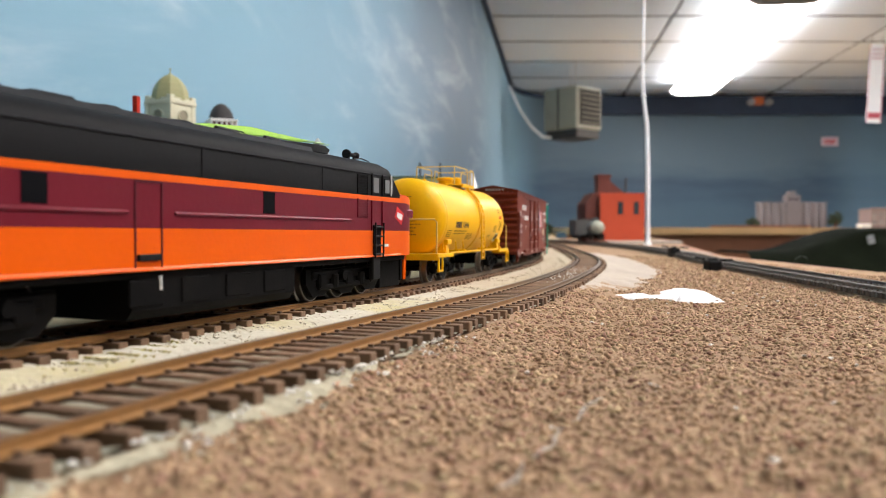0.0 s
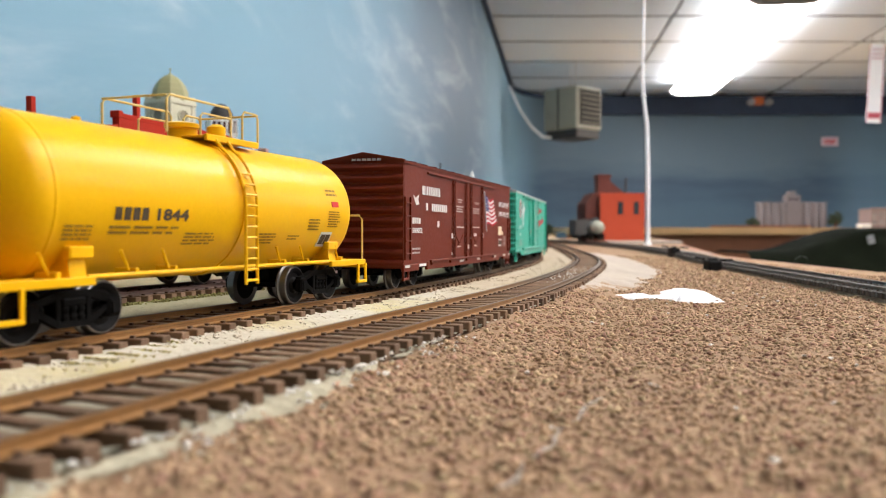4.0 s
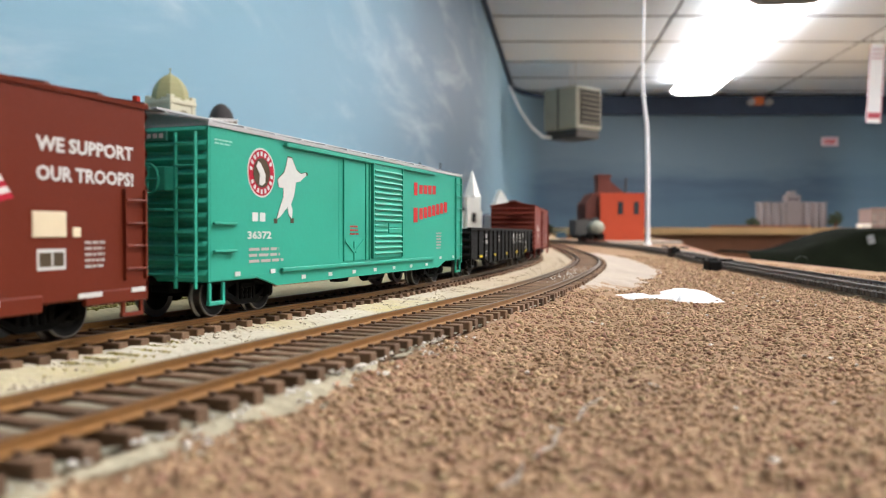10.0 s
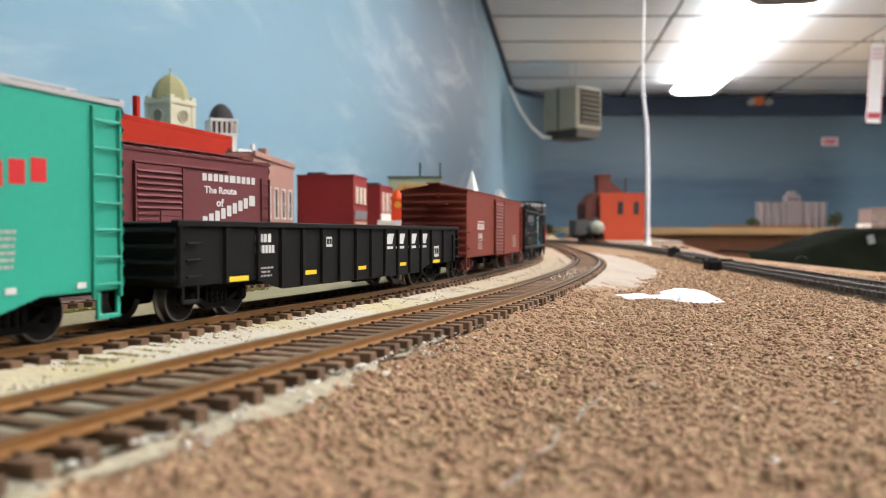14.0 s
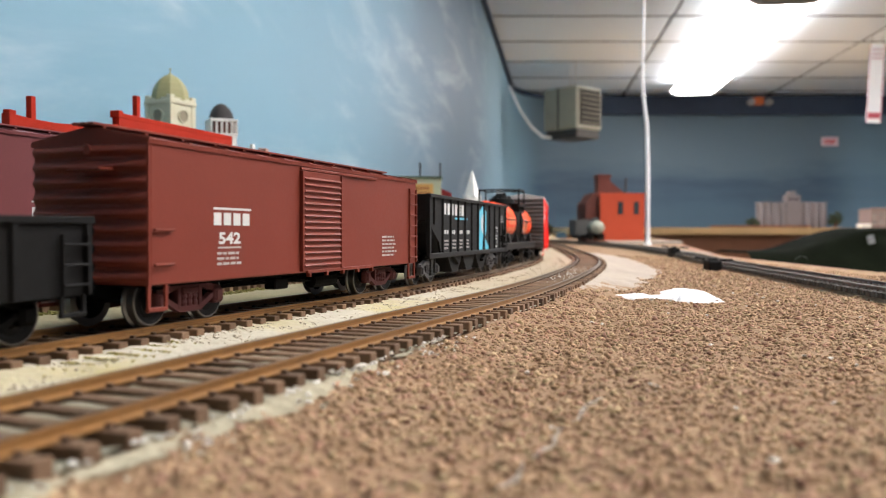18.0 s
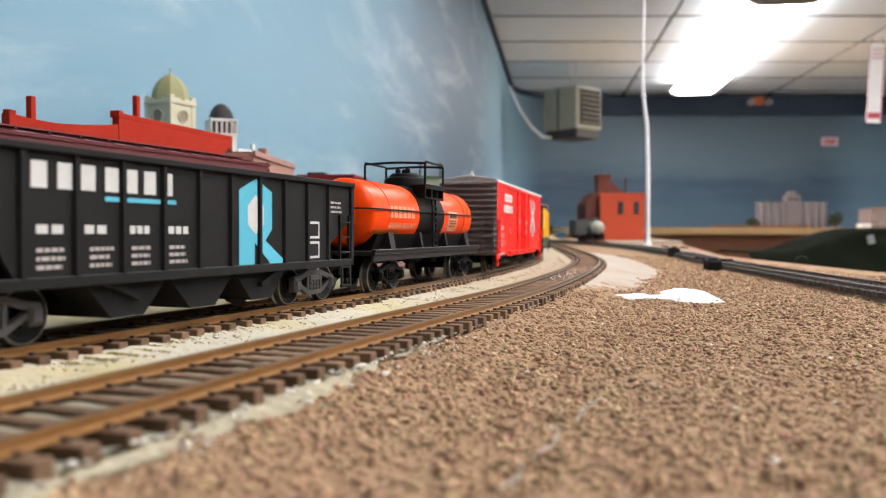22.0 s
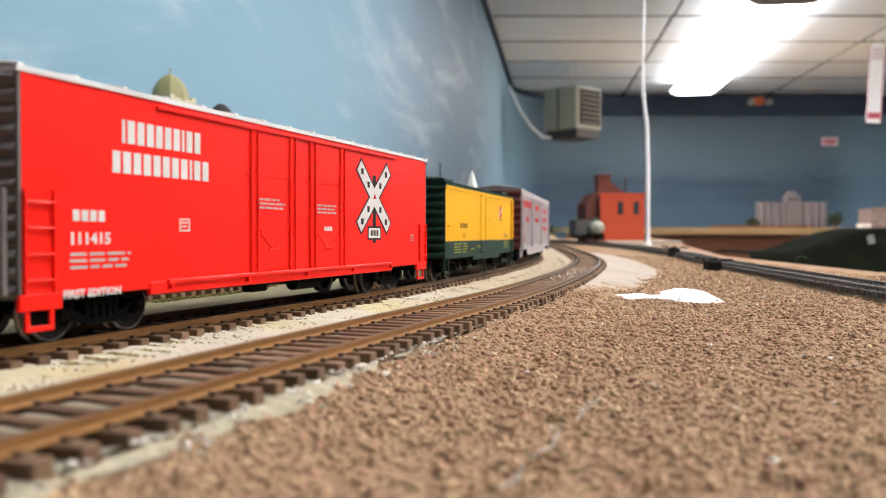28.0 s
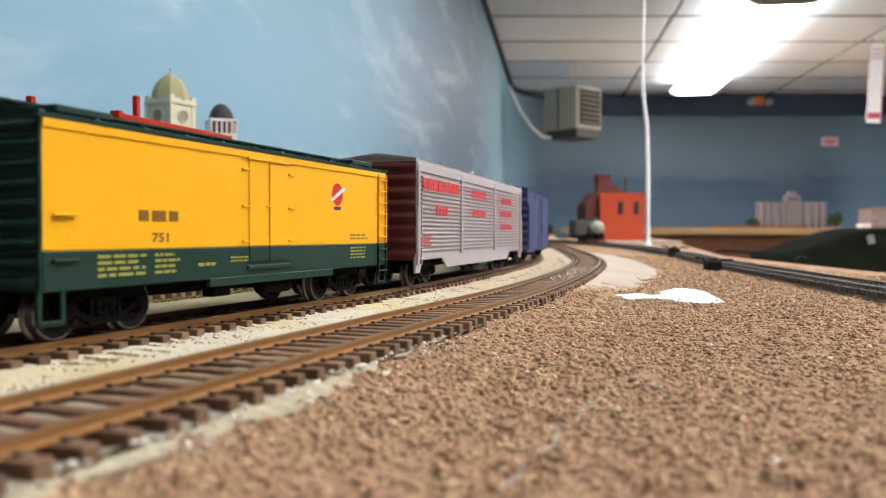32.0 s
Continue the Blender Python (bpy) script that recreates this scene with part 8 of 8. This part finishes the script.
def sign_store():
    t = thing("sign_building", "pale green store with a tan billboard and grey awning", "building", put(-29, 840, -5))
    part("wall", Shape().box(-27, 27, 0, 40, 0, 78, 0.3), plastic("pale_green", (0.40, 0.45, 0.32), 0.6), t)
    part("roof", Shape().box(-28.5, 28.5, -2, 42, 78, 79.8, 0.3), plastic("roof_green", (0.09, 0.13, 0.085), 0.7), t, "dull green roof edge")
    b = part("billboard", Shape().box(-18, 19, -1.2, 0, 54, 72, 0.2), plastic("billboard_tan", (0.55, 0.34, 0.12), 0.6), t, "tan billboard")
    s = Shape()
    for k, (a, c) in enumerate(((-12, 12), (-14, 14), (-8, 9))):
        for u in np.arange(a, c, 3.4):
            s.box(u, u + 2.4, -1.5, -1.2, 66 - 5 * k, 68.6 - 5 * k)
    part("lettering", s, plastic("sign_brown", (0.3, 0.12, 0.05), 0.6), b, "plain brown blocks")
    part("awning", Shape().prism([(0, 52), (0, 40), (-9, 38), (-9, 40)], "x", -25, 27), plastic("awning_grey", (0.25, 0.245, 0.23), 0.7), t, "grey sloping awning")
    part("doorway", Shape().box(-22, 22, -0.6, 0.2, 2, 37), M_RUST, t, "dark shop front")
    for x in (5, 26):
        part("mast", Shape().tube([(x, 6, 78), (x, 6, 94)], 0.8, 8), M_ROOFDARK, t)
    b = thing("brown_shed", "narrow dark red shed with a sloping roof", "building", put(8, 1000, -5))
    part("wall", Shape().box(-12, 2, 0, 40, 0, 66, 0.3), material("shed_brown", (0.17, 0.028, 0.028), 0.8, 0, 0.25, 60), b)
    part("roof", Shape().prism([(-13, 66), (3, 66), (2, 69), (-11, 75)], "y", -2, 42), M_BRICKDARK, b)
    c = thing("church", "small white church with a pointed spire", "building", put(42, 1150, -5, 12))
    part("nave", Shape().box(-14, 14, 0, 50, 0, 50, 0.3), M_PAINTWHITE, c)
    part("nave_roof", Shape().prism([(-16, 49), (16, 49), (0, 66)], "y", 2, 52), M_CONCRETE, c)
    part("tower", Shape().box(-10, 10, -8, 12, 0, 70, 0.3), M_PAINTWHITE, c)
    part("spire", Shape().lathe([(70, 13.5), (74, 11.0), (107, 0.3)], "z", 4, (0, 2, 0)), M_PAINTWHITE, c)
    window(c, 0, 34, 5, 12, -8.05, -1, M_RUST, 0)
    h = thing("white_cottage", "small white cottage with a pale roof", "building", put(83, 1120, -5, 8))
    part("wall", Shape().box(-10, 10, 0, 24, 0, 56, 0.3), M_PAINTWHITE, h)
    part("roof", Shape().prism([(-12, 55), (12, 55), (-3, 79)], "y", -2, 26), M_PAINTWHITE, h)


def stored_boxcar():
    L, zb, ze, zp = 145.0, 9.6, 49.0, 52.4
    paint = plastic("stored_maroon", (0.135, 0.038, 0.040), 0.55)
    c = thing("stored_boxcar", "dull maroon boxcar standing on the storage track", "freight car")
    a, b = line(21.5 - 50, P_OFF), line(21.5 + 50, P_OFF)
    ang = math.degrees(math.atan2(b.y - a.y, b.x - a.x))
    m = (a + b) / 2
    c.matrix_basis = put(m.x, m.y, m.z, ang)
    shell(c, L, zb, ze, paint)
    for e in (-1, 1):
        corrugated_end(c, e, L, zb, ze, zp, 8, 1.9, paint)
    gable_roof(c, L, ze, zp, paint, 11, paint)
    louvre_door(c, -11.5, 14, 10.6, 44, 15, paint, (6, 7))
    door_rails(c, -11.5, 42, 10.6, 44, paint)
    ladder(c, 65.6, 71.6, 10, 43, 7, paint)
    ladder(c, -71.6, -65.6, 10, 24, 4, paint)
    underbody(c, L, zb)
    s = bars(-52.6, -33.6, 25.2, 28.2, DY, 4, form="mmmw")
    s.box(-52.6, -33, Y, DY, 29.6, 30.1)
    decal(c, s, M_DECAL, "row of white blocks under a line")
    decal(c, bars(26, 62, 40.2, 43, DY, 10, form="mmmmmwmmmm"), M_DECAL, "row of white blocks")
    decal(c, lettering("The Route", 27, 48, 35.4, 38.2, DY - 0.05), M_DECAL, "white slogan lettering")
    decal(c, lettering("of", 34.5, 39.5, 30.4, 33.6, DY - 0.05), M_DECAL, "white slogan lettering")
    decal(c, bars(26, 62, 22.4, 26.6, DY, 9, 1.1, form="mmmmmmmmw"), M_DECAL, "rising row of white blocks")
    decal(c, lines(-54, -34, 13, 22, DY, 4, seed=31), M_DECAL, "small white print")
    for e in (-1, 1):
        truck(c, e * 47)
        SPINNERS.pop()
        SPINNERS.pop()
        coupler(c, e, L)


def bush(name, x, y, z, r, h, seed, label):
    """A shrub: short stem, twigs and many leaf clumps."""
    rnd = random.Random(seed)
    t = thing(name, label, "tree", put(x, y, z))
    s = Shape().tube([(0, 0, 0), (r * 0.05, 0, h * 0.4), (0, r * 0.06, h * 0.8)], [r * 0.1, r * 0.07, r * 0.03], 6)
    for k in range(5):
        a = k * 1.25
        s.tube([(0, 0, h * 0.3), (r * 0.6 * math.cos(a), r * 0.6 * math.sin(a), h * (0.5 + 0.07 * k))], [r * 0.05, r * 0.02], 5)
    part("trunk", s, M_RUST, t)
    s = Shape()
    for _ in range(260):
        a, b, q = rnd.random() * 6.283, rnd.random() * 2 - 0.7, rnd.random() ** 0.4
        c = math.sqrt(max(0, 1 - min(b, 1) ** 2)) * (0.8 + 0.3 * noise.noise((a, b, seed)))
        p = Vector((r * q * c * math.cos(a), r * q * c * math.sin(a), h * 0.55 + h * 0.45 * q * min(b, 1)))
        u = Vector((rnd.uniform(-1, 1), rnd.uniform(-1, 1), rnd.uniform(-1, 1))).normalized() * r * 0.16
        v = u.orthogonal().normalized() * r * 0.12
        s.add([p - u, p - v, p + u, p + v, p + (u.cross(v)).normalized() * r * 0.05], [(0, 1, 4), (1, 2, 4), (2, 3, 4), (3, 0, 4), (0, 3, 2, 1)])
    part("crown", s, material("leaf_dark", (0.03, 0.045, 0.02), 0.8, 0, 0.5, 40, per="Island"), t, "dark green leaf clumps")


def far_industry():
    t = thing("orange_mill", "bright orange two-storey mill with a rust-brown tower", "building", put(325, 1670, -9))
    part("wall", Shape().box(0, 92, 0, 140, 0, 98, 0.4), M_ORANGE, t)
    part("side_wall", Shape().box(-1.5, 0, 2, 140, 0, 94, 0.2), M_RUST, t, "dark rust-brown side wall")
    part("parapet", Shape().box(-0.5, 93, -1, 3, 98, 101, 0.4), M_ORANGE, t)
    part("tower", Shape().box(6, 33, 60, 96, 98, 138, 0.4), M_RUST, t, "rust-brown headhouse")
    part("tower_roof", Shape().prism([(3, 138), (36, 138), (33, 143), (6, 143)], "y", 56, 100), M_RUST, t)
    part("conveyor", Shape().prism([(33, 130), (33, 98), (72, 98)], "y", 64, 84), M_RUST, t)
    part("lean_to", Shape().prism([(-27, 0), (-2, 0), (-2, 104), (-10, 102), (-27, 80)], "y", 14, 120), M_RUST, t, "rust-brown lean-to with a sloped roof")
    part("apron", Shape().box(2, 150, -72, -4, -3, 3, 0.6), M_PLASTER, t, "pale loading apron in front of the mill")
    part("stack", Shape().tube([(62, 40, 98), (62, 40, 134)], 2.4, 10), M_ROOFDARK, t)
    for x in (42, 75):
        window(t, x, 58, 9, 24, -0.1, -1, M_RUST, 1)
    side = Shape().box(-2.5, -1.4, 30, 60, 30, 70, 0.2)
    part("loading_door", side, M_ROOFDARK, t)
    # standing tank car and grey boxcar
    c = thing("standing_tank_car", "dark olive tank car with a pale end, standing far off", "tank car", put(288, 1500, -4.3, 84))
    part("tank", tank_shape(4, 118, 13, 25, 4, 24), material("tank_olive", (0.06, 0.065, 0.05), 0.5, 0, 0.3, 60), c, smooth=True)
    part("tank_head", Shape().lathe([(-2, 0.1), (-1, 5), (1.5, 10), (5, 12.9), (14, 13.2), (15, 13.1)], "x", 24, (0, 0, 25)), plastic("pale_head", (0.30, 0.30, 0.24), 0.6), c, "pale grey tank end", smooth=True)
    part("dome", Shape().lathe([(36, 7), (42, 7), (44, 5), (44.5, 0.1)], "z", 16, (60, 0, 0)), M_GREYCAR, c)
    part("frame", Shape().box(-4, 126, -13, 13, 10, 13, 0.3), M_UNDER, c)
    for x in (22, 98):
        truck(c, x)
        SPINNERS.pop()
        SPINNERS.pop()
    c = thing("standing_boxcar", "grey boxcar standing beyond the tank car", "freight car", put(292, 1712, -4.3, 86))
    shell(c, 150, 9.5, 40, M_GREYCAR)
    gable_roof(c, 150, 40, 43, M_GREYCAR, 8)
    for e in (-1, 1):
        corrugated_end(c, e, 150, 9.5, 40, 43, 7, 1.6, M_GREYCAR if e > 0 else plastic("grey_end", (0.11, 0.105, 0.10), 0.6))
        truck(c, e * 50)
        SPINNERS.pop()
        SPINNERS.pop()
    underbody(c, 150, 9.5)
    bush("shrub", 246, 1880, -4, 15, 34, 12, "small olive model shrub beside the mound")
    bush("shrub", 226, 1930, -4, 13, 26, 13, "small olive model shrub beside the mound")
    # white tube that runs from the table up to the ceiling
    z1 = (CEIL - RAIL) / MM
    s = Shape().tube([(348, 1370, -9), (347, 1370, 120), (345, 1370, 195), (340, 1370, 235), (337, 1370, 265), (337, 1370, 300), (339, 1370, 407), (345, 1370, 800), (350, 1370, z1)], [3.8, 3.7, 3.5, 3.1, 2.8, 2.6, 2.2, 1.6, 1.3], 14)
    t = thing("white_tube", "white plastic tube rising from the table to the ceiling", "pipe", pose(0, 0, RAIL))
    part("tube", s, M_TUBEWHITE, t, smooth=True)
    part("foot_collar", Shape().lathe([(-9, 7), (-5, 7), (-4, 5)], "z", 14, (348, 1370, 0)), M_TUBEWHITE, t)
    for x, y, rise in ((206, 640, 7.0), (254, 915, 10)):
        m = thing("switch_machine", "small black switch machine beside the far track", "switch machine", put(x + 8, y, -8.6 + rise + fall(x, y)), "switch machines")
        part("case", Shape().box(-5, 5, -8, 8, -10, 1.2, 0.8).box(-3, 3, -4, 4, 1.2, 3.0, 0.6), M_BLACK, m)
        part("lever", Shape().tube([(-6, 0, 2), (-11, 3, 3)], 0.9, 8).lathe([(2, 0.2), (3, 1.8), (4.5, 0.2)], "z", 8, (-12, 3, 0)), M_BLACK, m)
        part("throw_bar", Shape().box(6.5, 16, -1.4, 1.4, 1, 2.4, 0.2), M_BLACK, m)
    s = Shape()
    nu = 40
    pts = [(300, 900), (305, 1000), (313, 1150), (318, 1300), (316, 1450), (300, 1650)]
    s.grid(lambda i, j: (float(np.interp(900 + 750 * i / nu, [p[1] for p in pts], [p[0] for p in pts])) - 3.5 + 7 * j / 3, 900 + 750 * i / nu, -8.0 + (0.6 if j in (1, 2) else -0.6)), nu, 3)
    solid("gravel_path", s, M_PLASTER, "pale strip of roadbed beside the far track", "path", "structure", at=pose(0, 0, RAIL))
    s = Shape().tube([(356 + 9 * math.cos(a), 800 + 4 * math.cos(a), -13 + 6 * math.sin(a)) for a in np.linspace(0.3, math.pi - 0.3, 14)], 0.28, 6)
    w = thing("wire_loop", "thin pale wire loop at the table edge", "wire", pose(0, 0, RAIL))
    part("wire", s, plastic("wire_grey", (0.07, 0.07, 0.07)), w)

    def mound(i, j):
        a, b = i / 14, j / 10
        x, y = 150 + 150 * a, 1950 + 260 * b
        return (x, y, -13 + 34 * math.sin(math.pi * a) * math.sin(math.pi * b) + rough(x, y, 22, 5))
    solid("sandy_mound", Shape().grid(mound, 14, 10), material("sand", (0.42, 0.31, 0.19), 0.95, 0, 0.25, 50, 0.0008, 300), "low sandy scenery mound", "mound", smooth=True, at=pose(0, 0, RAIL))


# ---- the far end of the room ----


def far_room():
    t = thing("far_table", "wooden layout table with a pale plank edge across the room", "table", pose(0, 0, RAIL))
    part("tabletop", Shape().box(700, 3600, 4530, 5800, -10, 14), M_WOOD, t)
    part("edge_plank", Shape().box(690, 3600, 4500, 4529, -22, 17, 2), M_WOOD, t, "pale pine edge plank")
    part("fascia", Shape().box(700, 3600, 4560, 4575, -190, -22, 1), M_FASCIA, t, "dark red-brown fascia")
    for x in (760, 1700, 2600, 3500):
        for y in (4640, 5740):
            part("leg", Shape().box(x - 40, x + 40, y - 40, y + 40, Z0, -10, 3), M_WOOD, t)
    part("shelf", Shape().box(1500, 2060, 4504, 4528, 17.5, 30, 2), M_FASCIA, t, "low red-brown board on the edge")
    t = thing("grain_elevator", "row of grey concrete grain silos with a headhouse", "silo", put(1937, 5000, 14.5))
    for i in range(9):
        part("silo", Shape().lathe([(0, 25), (150, 25), (152, 24)], "z", 18, (25 + 48.5 * i, 0, 0)), M_CONCRETE, t, smooth=True)
    part("gallery", Shape().box(-2, 440, -20, 20, 152, 160, 1), M_CONCRETE, t)
    part("headhouse", Shape().box(178, 264, -30, 30, 0, 205, 1.5), M_CONCRETE, t)
    part("headhouse_top", Shape().box(196, 240, -22, 22, 205, 228, 1.5), M_CONCRETE, t)
    for i in range(3):
        part("pane", Shape().box(192 + 22 * i, 204 + 22 * i, -31, -30, 170, 185), M_PANE, t)
    t = thing("distant_factory", "pinkish grey factory block on the far table", "building", put(2650, 5000, 14.5))
    m = material("factory_wall", (0.22, 0.16, 0.15), 0.8, 0, 0.15, 12)
    part("wall", Shape().box(0, 300, 0, 150, 0, 118, 1), m, t)
    part("parapet", Shape().box(-3, 303, -3, 6, 118, 126, 1), m, t)
    for i in range(7):
        for z in (25, 70):
            window(t, 24 + 41 * i, z, 18, 24, -0.4, -1, M_PAINTWHITE, 1)
    part("white_annex", Shape().box(-60, 0, -10, 60, 0, 26, 1), M_PAINTWHITE, t, "low white annex")
    bush("shrub", 1880, 4900, 14.5, 48, 60, 2, "dark green model shrub on the far table")
    bush("shrub", 2410, 4950, 14.5, 55, 100, 4, "tall dark green model tree beside the silos")
    bush("shrub", 2450, 5050, 14.5, 50, 70, 6, "dark green model shrub beside the silos")

    # hill covered with dark cloth on a table of its own
    def hill(i, j):
        a, b = i / 40, j / 16
        x = 1000 + 1030 * a
        rise = min(max((x - 1120) / 320, 0), 1)
        rise = rise * rise * (3 - 2 * rise)
        up = min(b / 0.35, 1)
        up = up * up * (3 - 2 * up)
        return (x, 2500 + 500 * b, -150 + (90 + 78 * rise) * up + rough(x, 500 * b, 120, 5) - (0 if b < 0.8 else 60 * (b - 0.8)))
    t = thing("green_hill", "dark green cloth-covered hill on a side table", "hill", pose(0, 0, RAIL))
    part("cloth", Shape().grid(hill, 40, 16), M_CLOTH, t, smooth=True)
    part("tabletop", Shape().box(1000, 2030, 2500, 3000, -176, -152, 2), M_WOOD, t)
    for x in (1050, 1980):
        for y in (2540, 2960):
            part("leg", Shape().box(x - 30, x + 30, y - 30, y + 30, Z0, -176, 3), M_WOOD, t)
    part("drape", Shape().box(1000, 2030, 2488, 2497, -420, -148, 2), M_CLOTH, t, "dark green hanging drape")
    tag = thing("white_tag", "small white card pinned to the dark cloth", "card", put(1362, 2575, -30, 0) @ pose(0, 0, 0, 0, -12, 0))
    part("card", Shape().box(-11, 11, -14, -12, -2, 26, 0.4), plastic("card_grey", (0.22, 0.22, 0.22), 0.6), tag)
    part("print", Shape().box(-8, 8, -14.4, -14, 15, 18).box(-8, 4, -14.4, -14, 8, 11), M_CONCRETE, tag)

    # hanging unit heater
    t = thing("unit_heater", "cream ceiling-hung unit heater with a louvred grille", "heater", put(919, 5740, 640, 0))
    cream = material("heater_cream", (0.33, 0.32, 0.26), 0.5, 0, 0.1, 6)
    rot = pose(0, 0, 0, 0, 0, 42)
    part("case", Shape().box(-140, 140, -150, 150, 62, 350, 10), cream, t, at=rot)
    part("base", Shape().box(-128, 128, -138, 138, 0, 60, 6), plastic("heater_base", (0.05, 0.045, 0.04), 0.5), t, "dark base tray", at=rot)
    part("seam", Shape().box(-143, -139, 10, 22, 62, 350), M_ROOFDARK, t, at=rot)
    g = part("grille", Shape().box(-115, 115, -156, -151, 85, 330, 2), material("grille_dark", (0.015, 0.015, 0.015), 0.9, spec=0.05), t, "dark louvred opening", at=rot)
    for i in range(7):
        part("slat", Shape().box(-112, 112, -166, -156, 96 + 33 * i, 110 + 33 * i, 0.6), plastic("slat_brown", (0.12, 0.108, 0.085), 0.7) if i == 0 else bpy.data.materials["slat_brown"], g)
    for x, y in ((-110, -110), (110, 110)):
        part("hanger", Shape().tube([(x, y, 350), (x, y, (CEIL - RAIL) / MM - 640)], 3, 8), M_GRID, t, at=rot)
    h = thing("white_hose", "white hose sagging from the wall to the heater", "hose", pose(0, 0, RAIL))
    part("hose", Shape().tube([(470, 5700, 1010), (500, 5700, 930), (550, 5700, 830), (625, 5700, 720), (705, 5705, 655), (765, 5710, 650)], 10, 10), M_TUBEWHITE, h, smooth=True)

    # emergency light
    t = thing("emergency_light", "two-headed emergency light with an orange cap", "emergency light", put(2747, FAR_Y - 62, 1062))
    part("case", Shape().box(-45, 45, -55, 0, 20, 90, 6), plastic("emergency_orange", (0.55, 0.14, 0.05), 0.5), t, "orange-red battery case")
    for e in (-1, 1):
        part("lamp_head", Shape().lathe([(-90, 16), (-80, 32), (-40, 29), (-20, 14)], "y", 18, (e * 78, 0, 40)), plastic("lamp_grey", (0.28, 0.27, 0.27), 0.5), t, smooth=True)
    s = thing("wall_notice", "small pink and white notice on the far wall", "sign", put(3415, FAR_Y - 1, 735))
    part("board", Shape().box(-75, 75, -6, 0, 0, 78, 1), plastic("notice_pink", (0.62, 0.42, 0.44), 0.6), s)
    part("print", Shape().box(-52, 52, -7, -6, 44, 56).box(-46, 40, -7, -6, 22, 34), M_REDDECAL, s, "plain red bars")
    s = thing("hanging_sign", "tall narrow white sign with rose print, hung from the ceiling", "sign", put(2603, 4900, 650, -6) @ pose(0, 0, 0, 0, 2.2, 0))
    part("board", Shape().box(-43, 43, -4, 4, 0, 474, 2), plastic("sign_white", (0.88, 0.87, 0.87), 0.4), s)
    rose = plastic("border_rose", (0.55, 0.20, 0.25), 0.6)
    part("border", Shape().box(38, 43.5, -5, -4, 0, 474), rose, s, "rose-red border")
    part("border", Shape().box(-43.5, -40.5, -5, -4, 0, 474), rose, s, "rose-red border")
    part("print", Shape().box(-36, 36, -5, -4, 26, 62), plastic("print_red", (0.50, 0.10, 0.13), 0.6), s, "plain red bar")
    for z in (384, 408, 436):
        part("print", Shape().box(-30, 30, -5, -4, z, z + 10), plastic("print_pink", (0.62, 0.40, 0.45), 0.6), s, "plain pink bar")
    for x in (-30, 30):
        part("cord", Shape().tube([(x, 0, 474), (x, 0, (CEIL - RAIL) / MM - 650)], 1.5, 6), M_ROOFDARK, s)
    b = thing("wooden_box", "tan wooden box fixed under the ceiling", "box", put(1650, 3840, 1087, -8))
    part("body", Shape().box(-140, 140, -150, 150, 0, 59, 3), material("pale_ply", (0.78, 0.62, 0.40), 0.6, 0, 0.15, 9, 0.0003, 160), b)
    part("trim", Shape().box(-144, 144, 150, 156, 0, 14, 2), M_WOOD, b)


for build in (red_warehouse, clock_tower, small_tower, tan_building, maroon_blocks, sign_store, stored_boxcar, far_industry, far_room):
    build()

build_tracks()
build_grains()
motions()
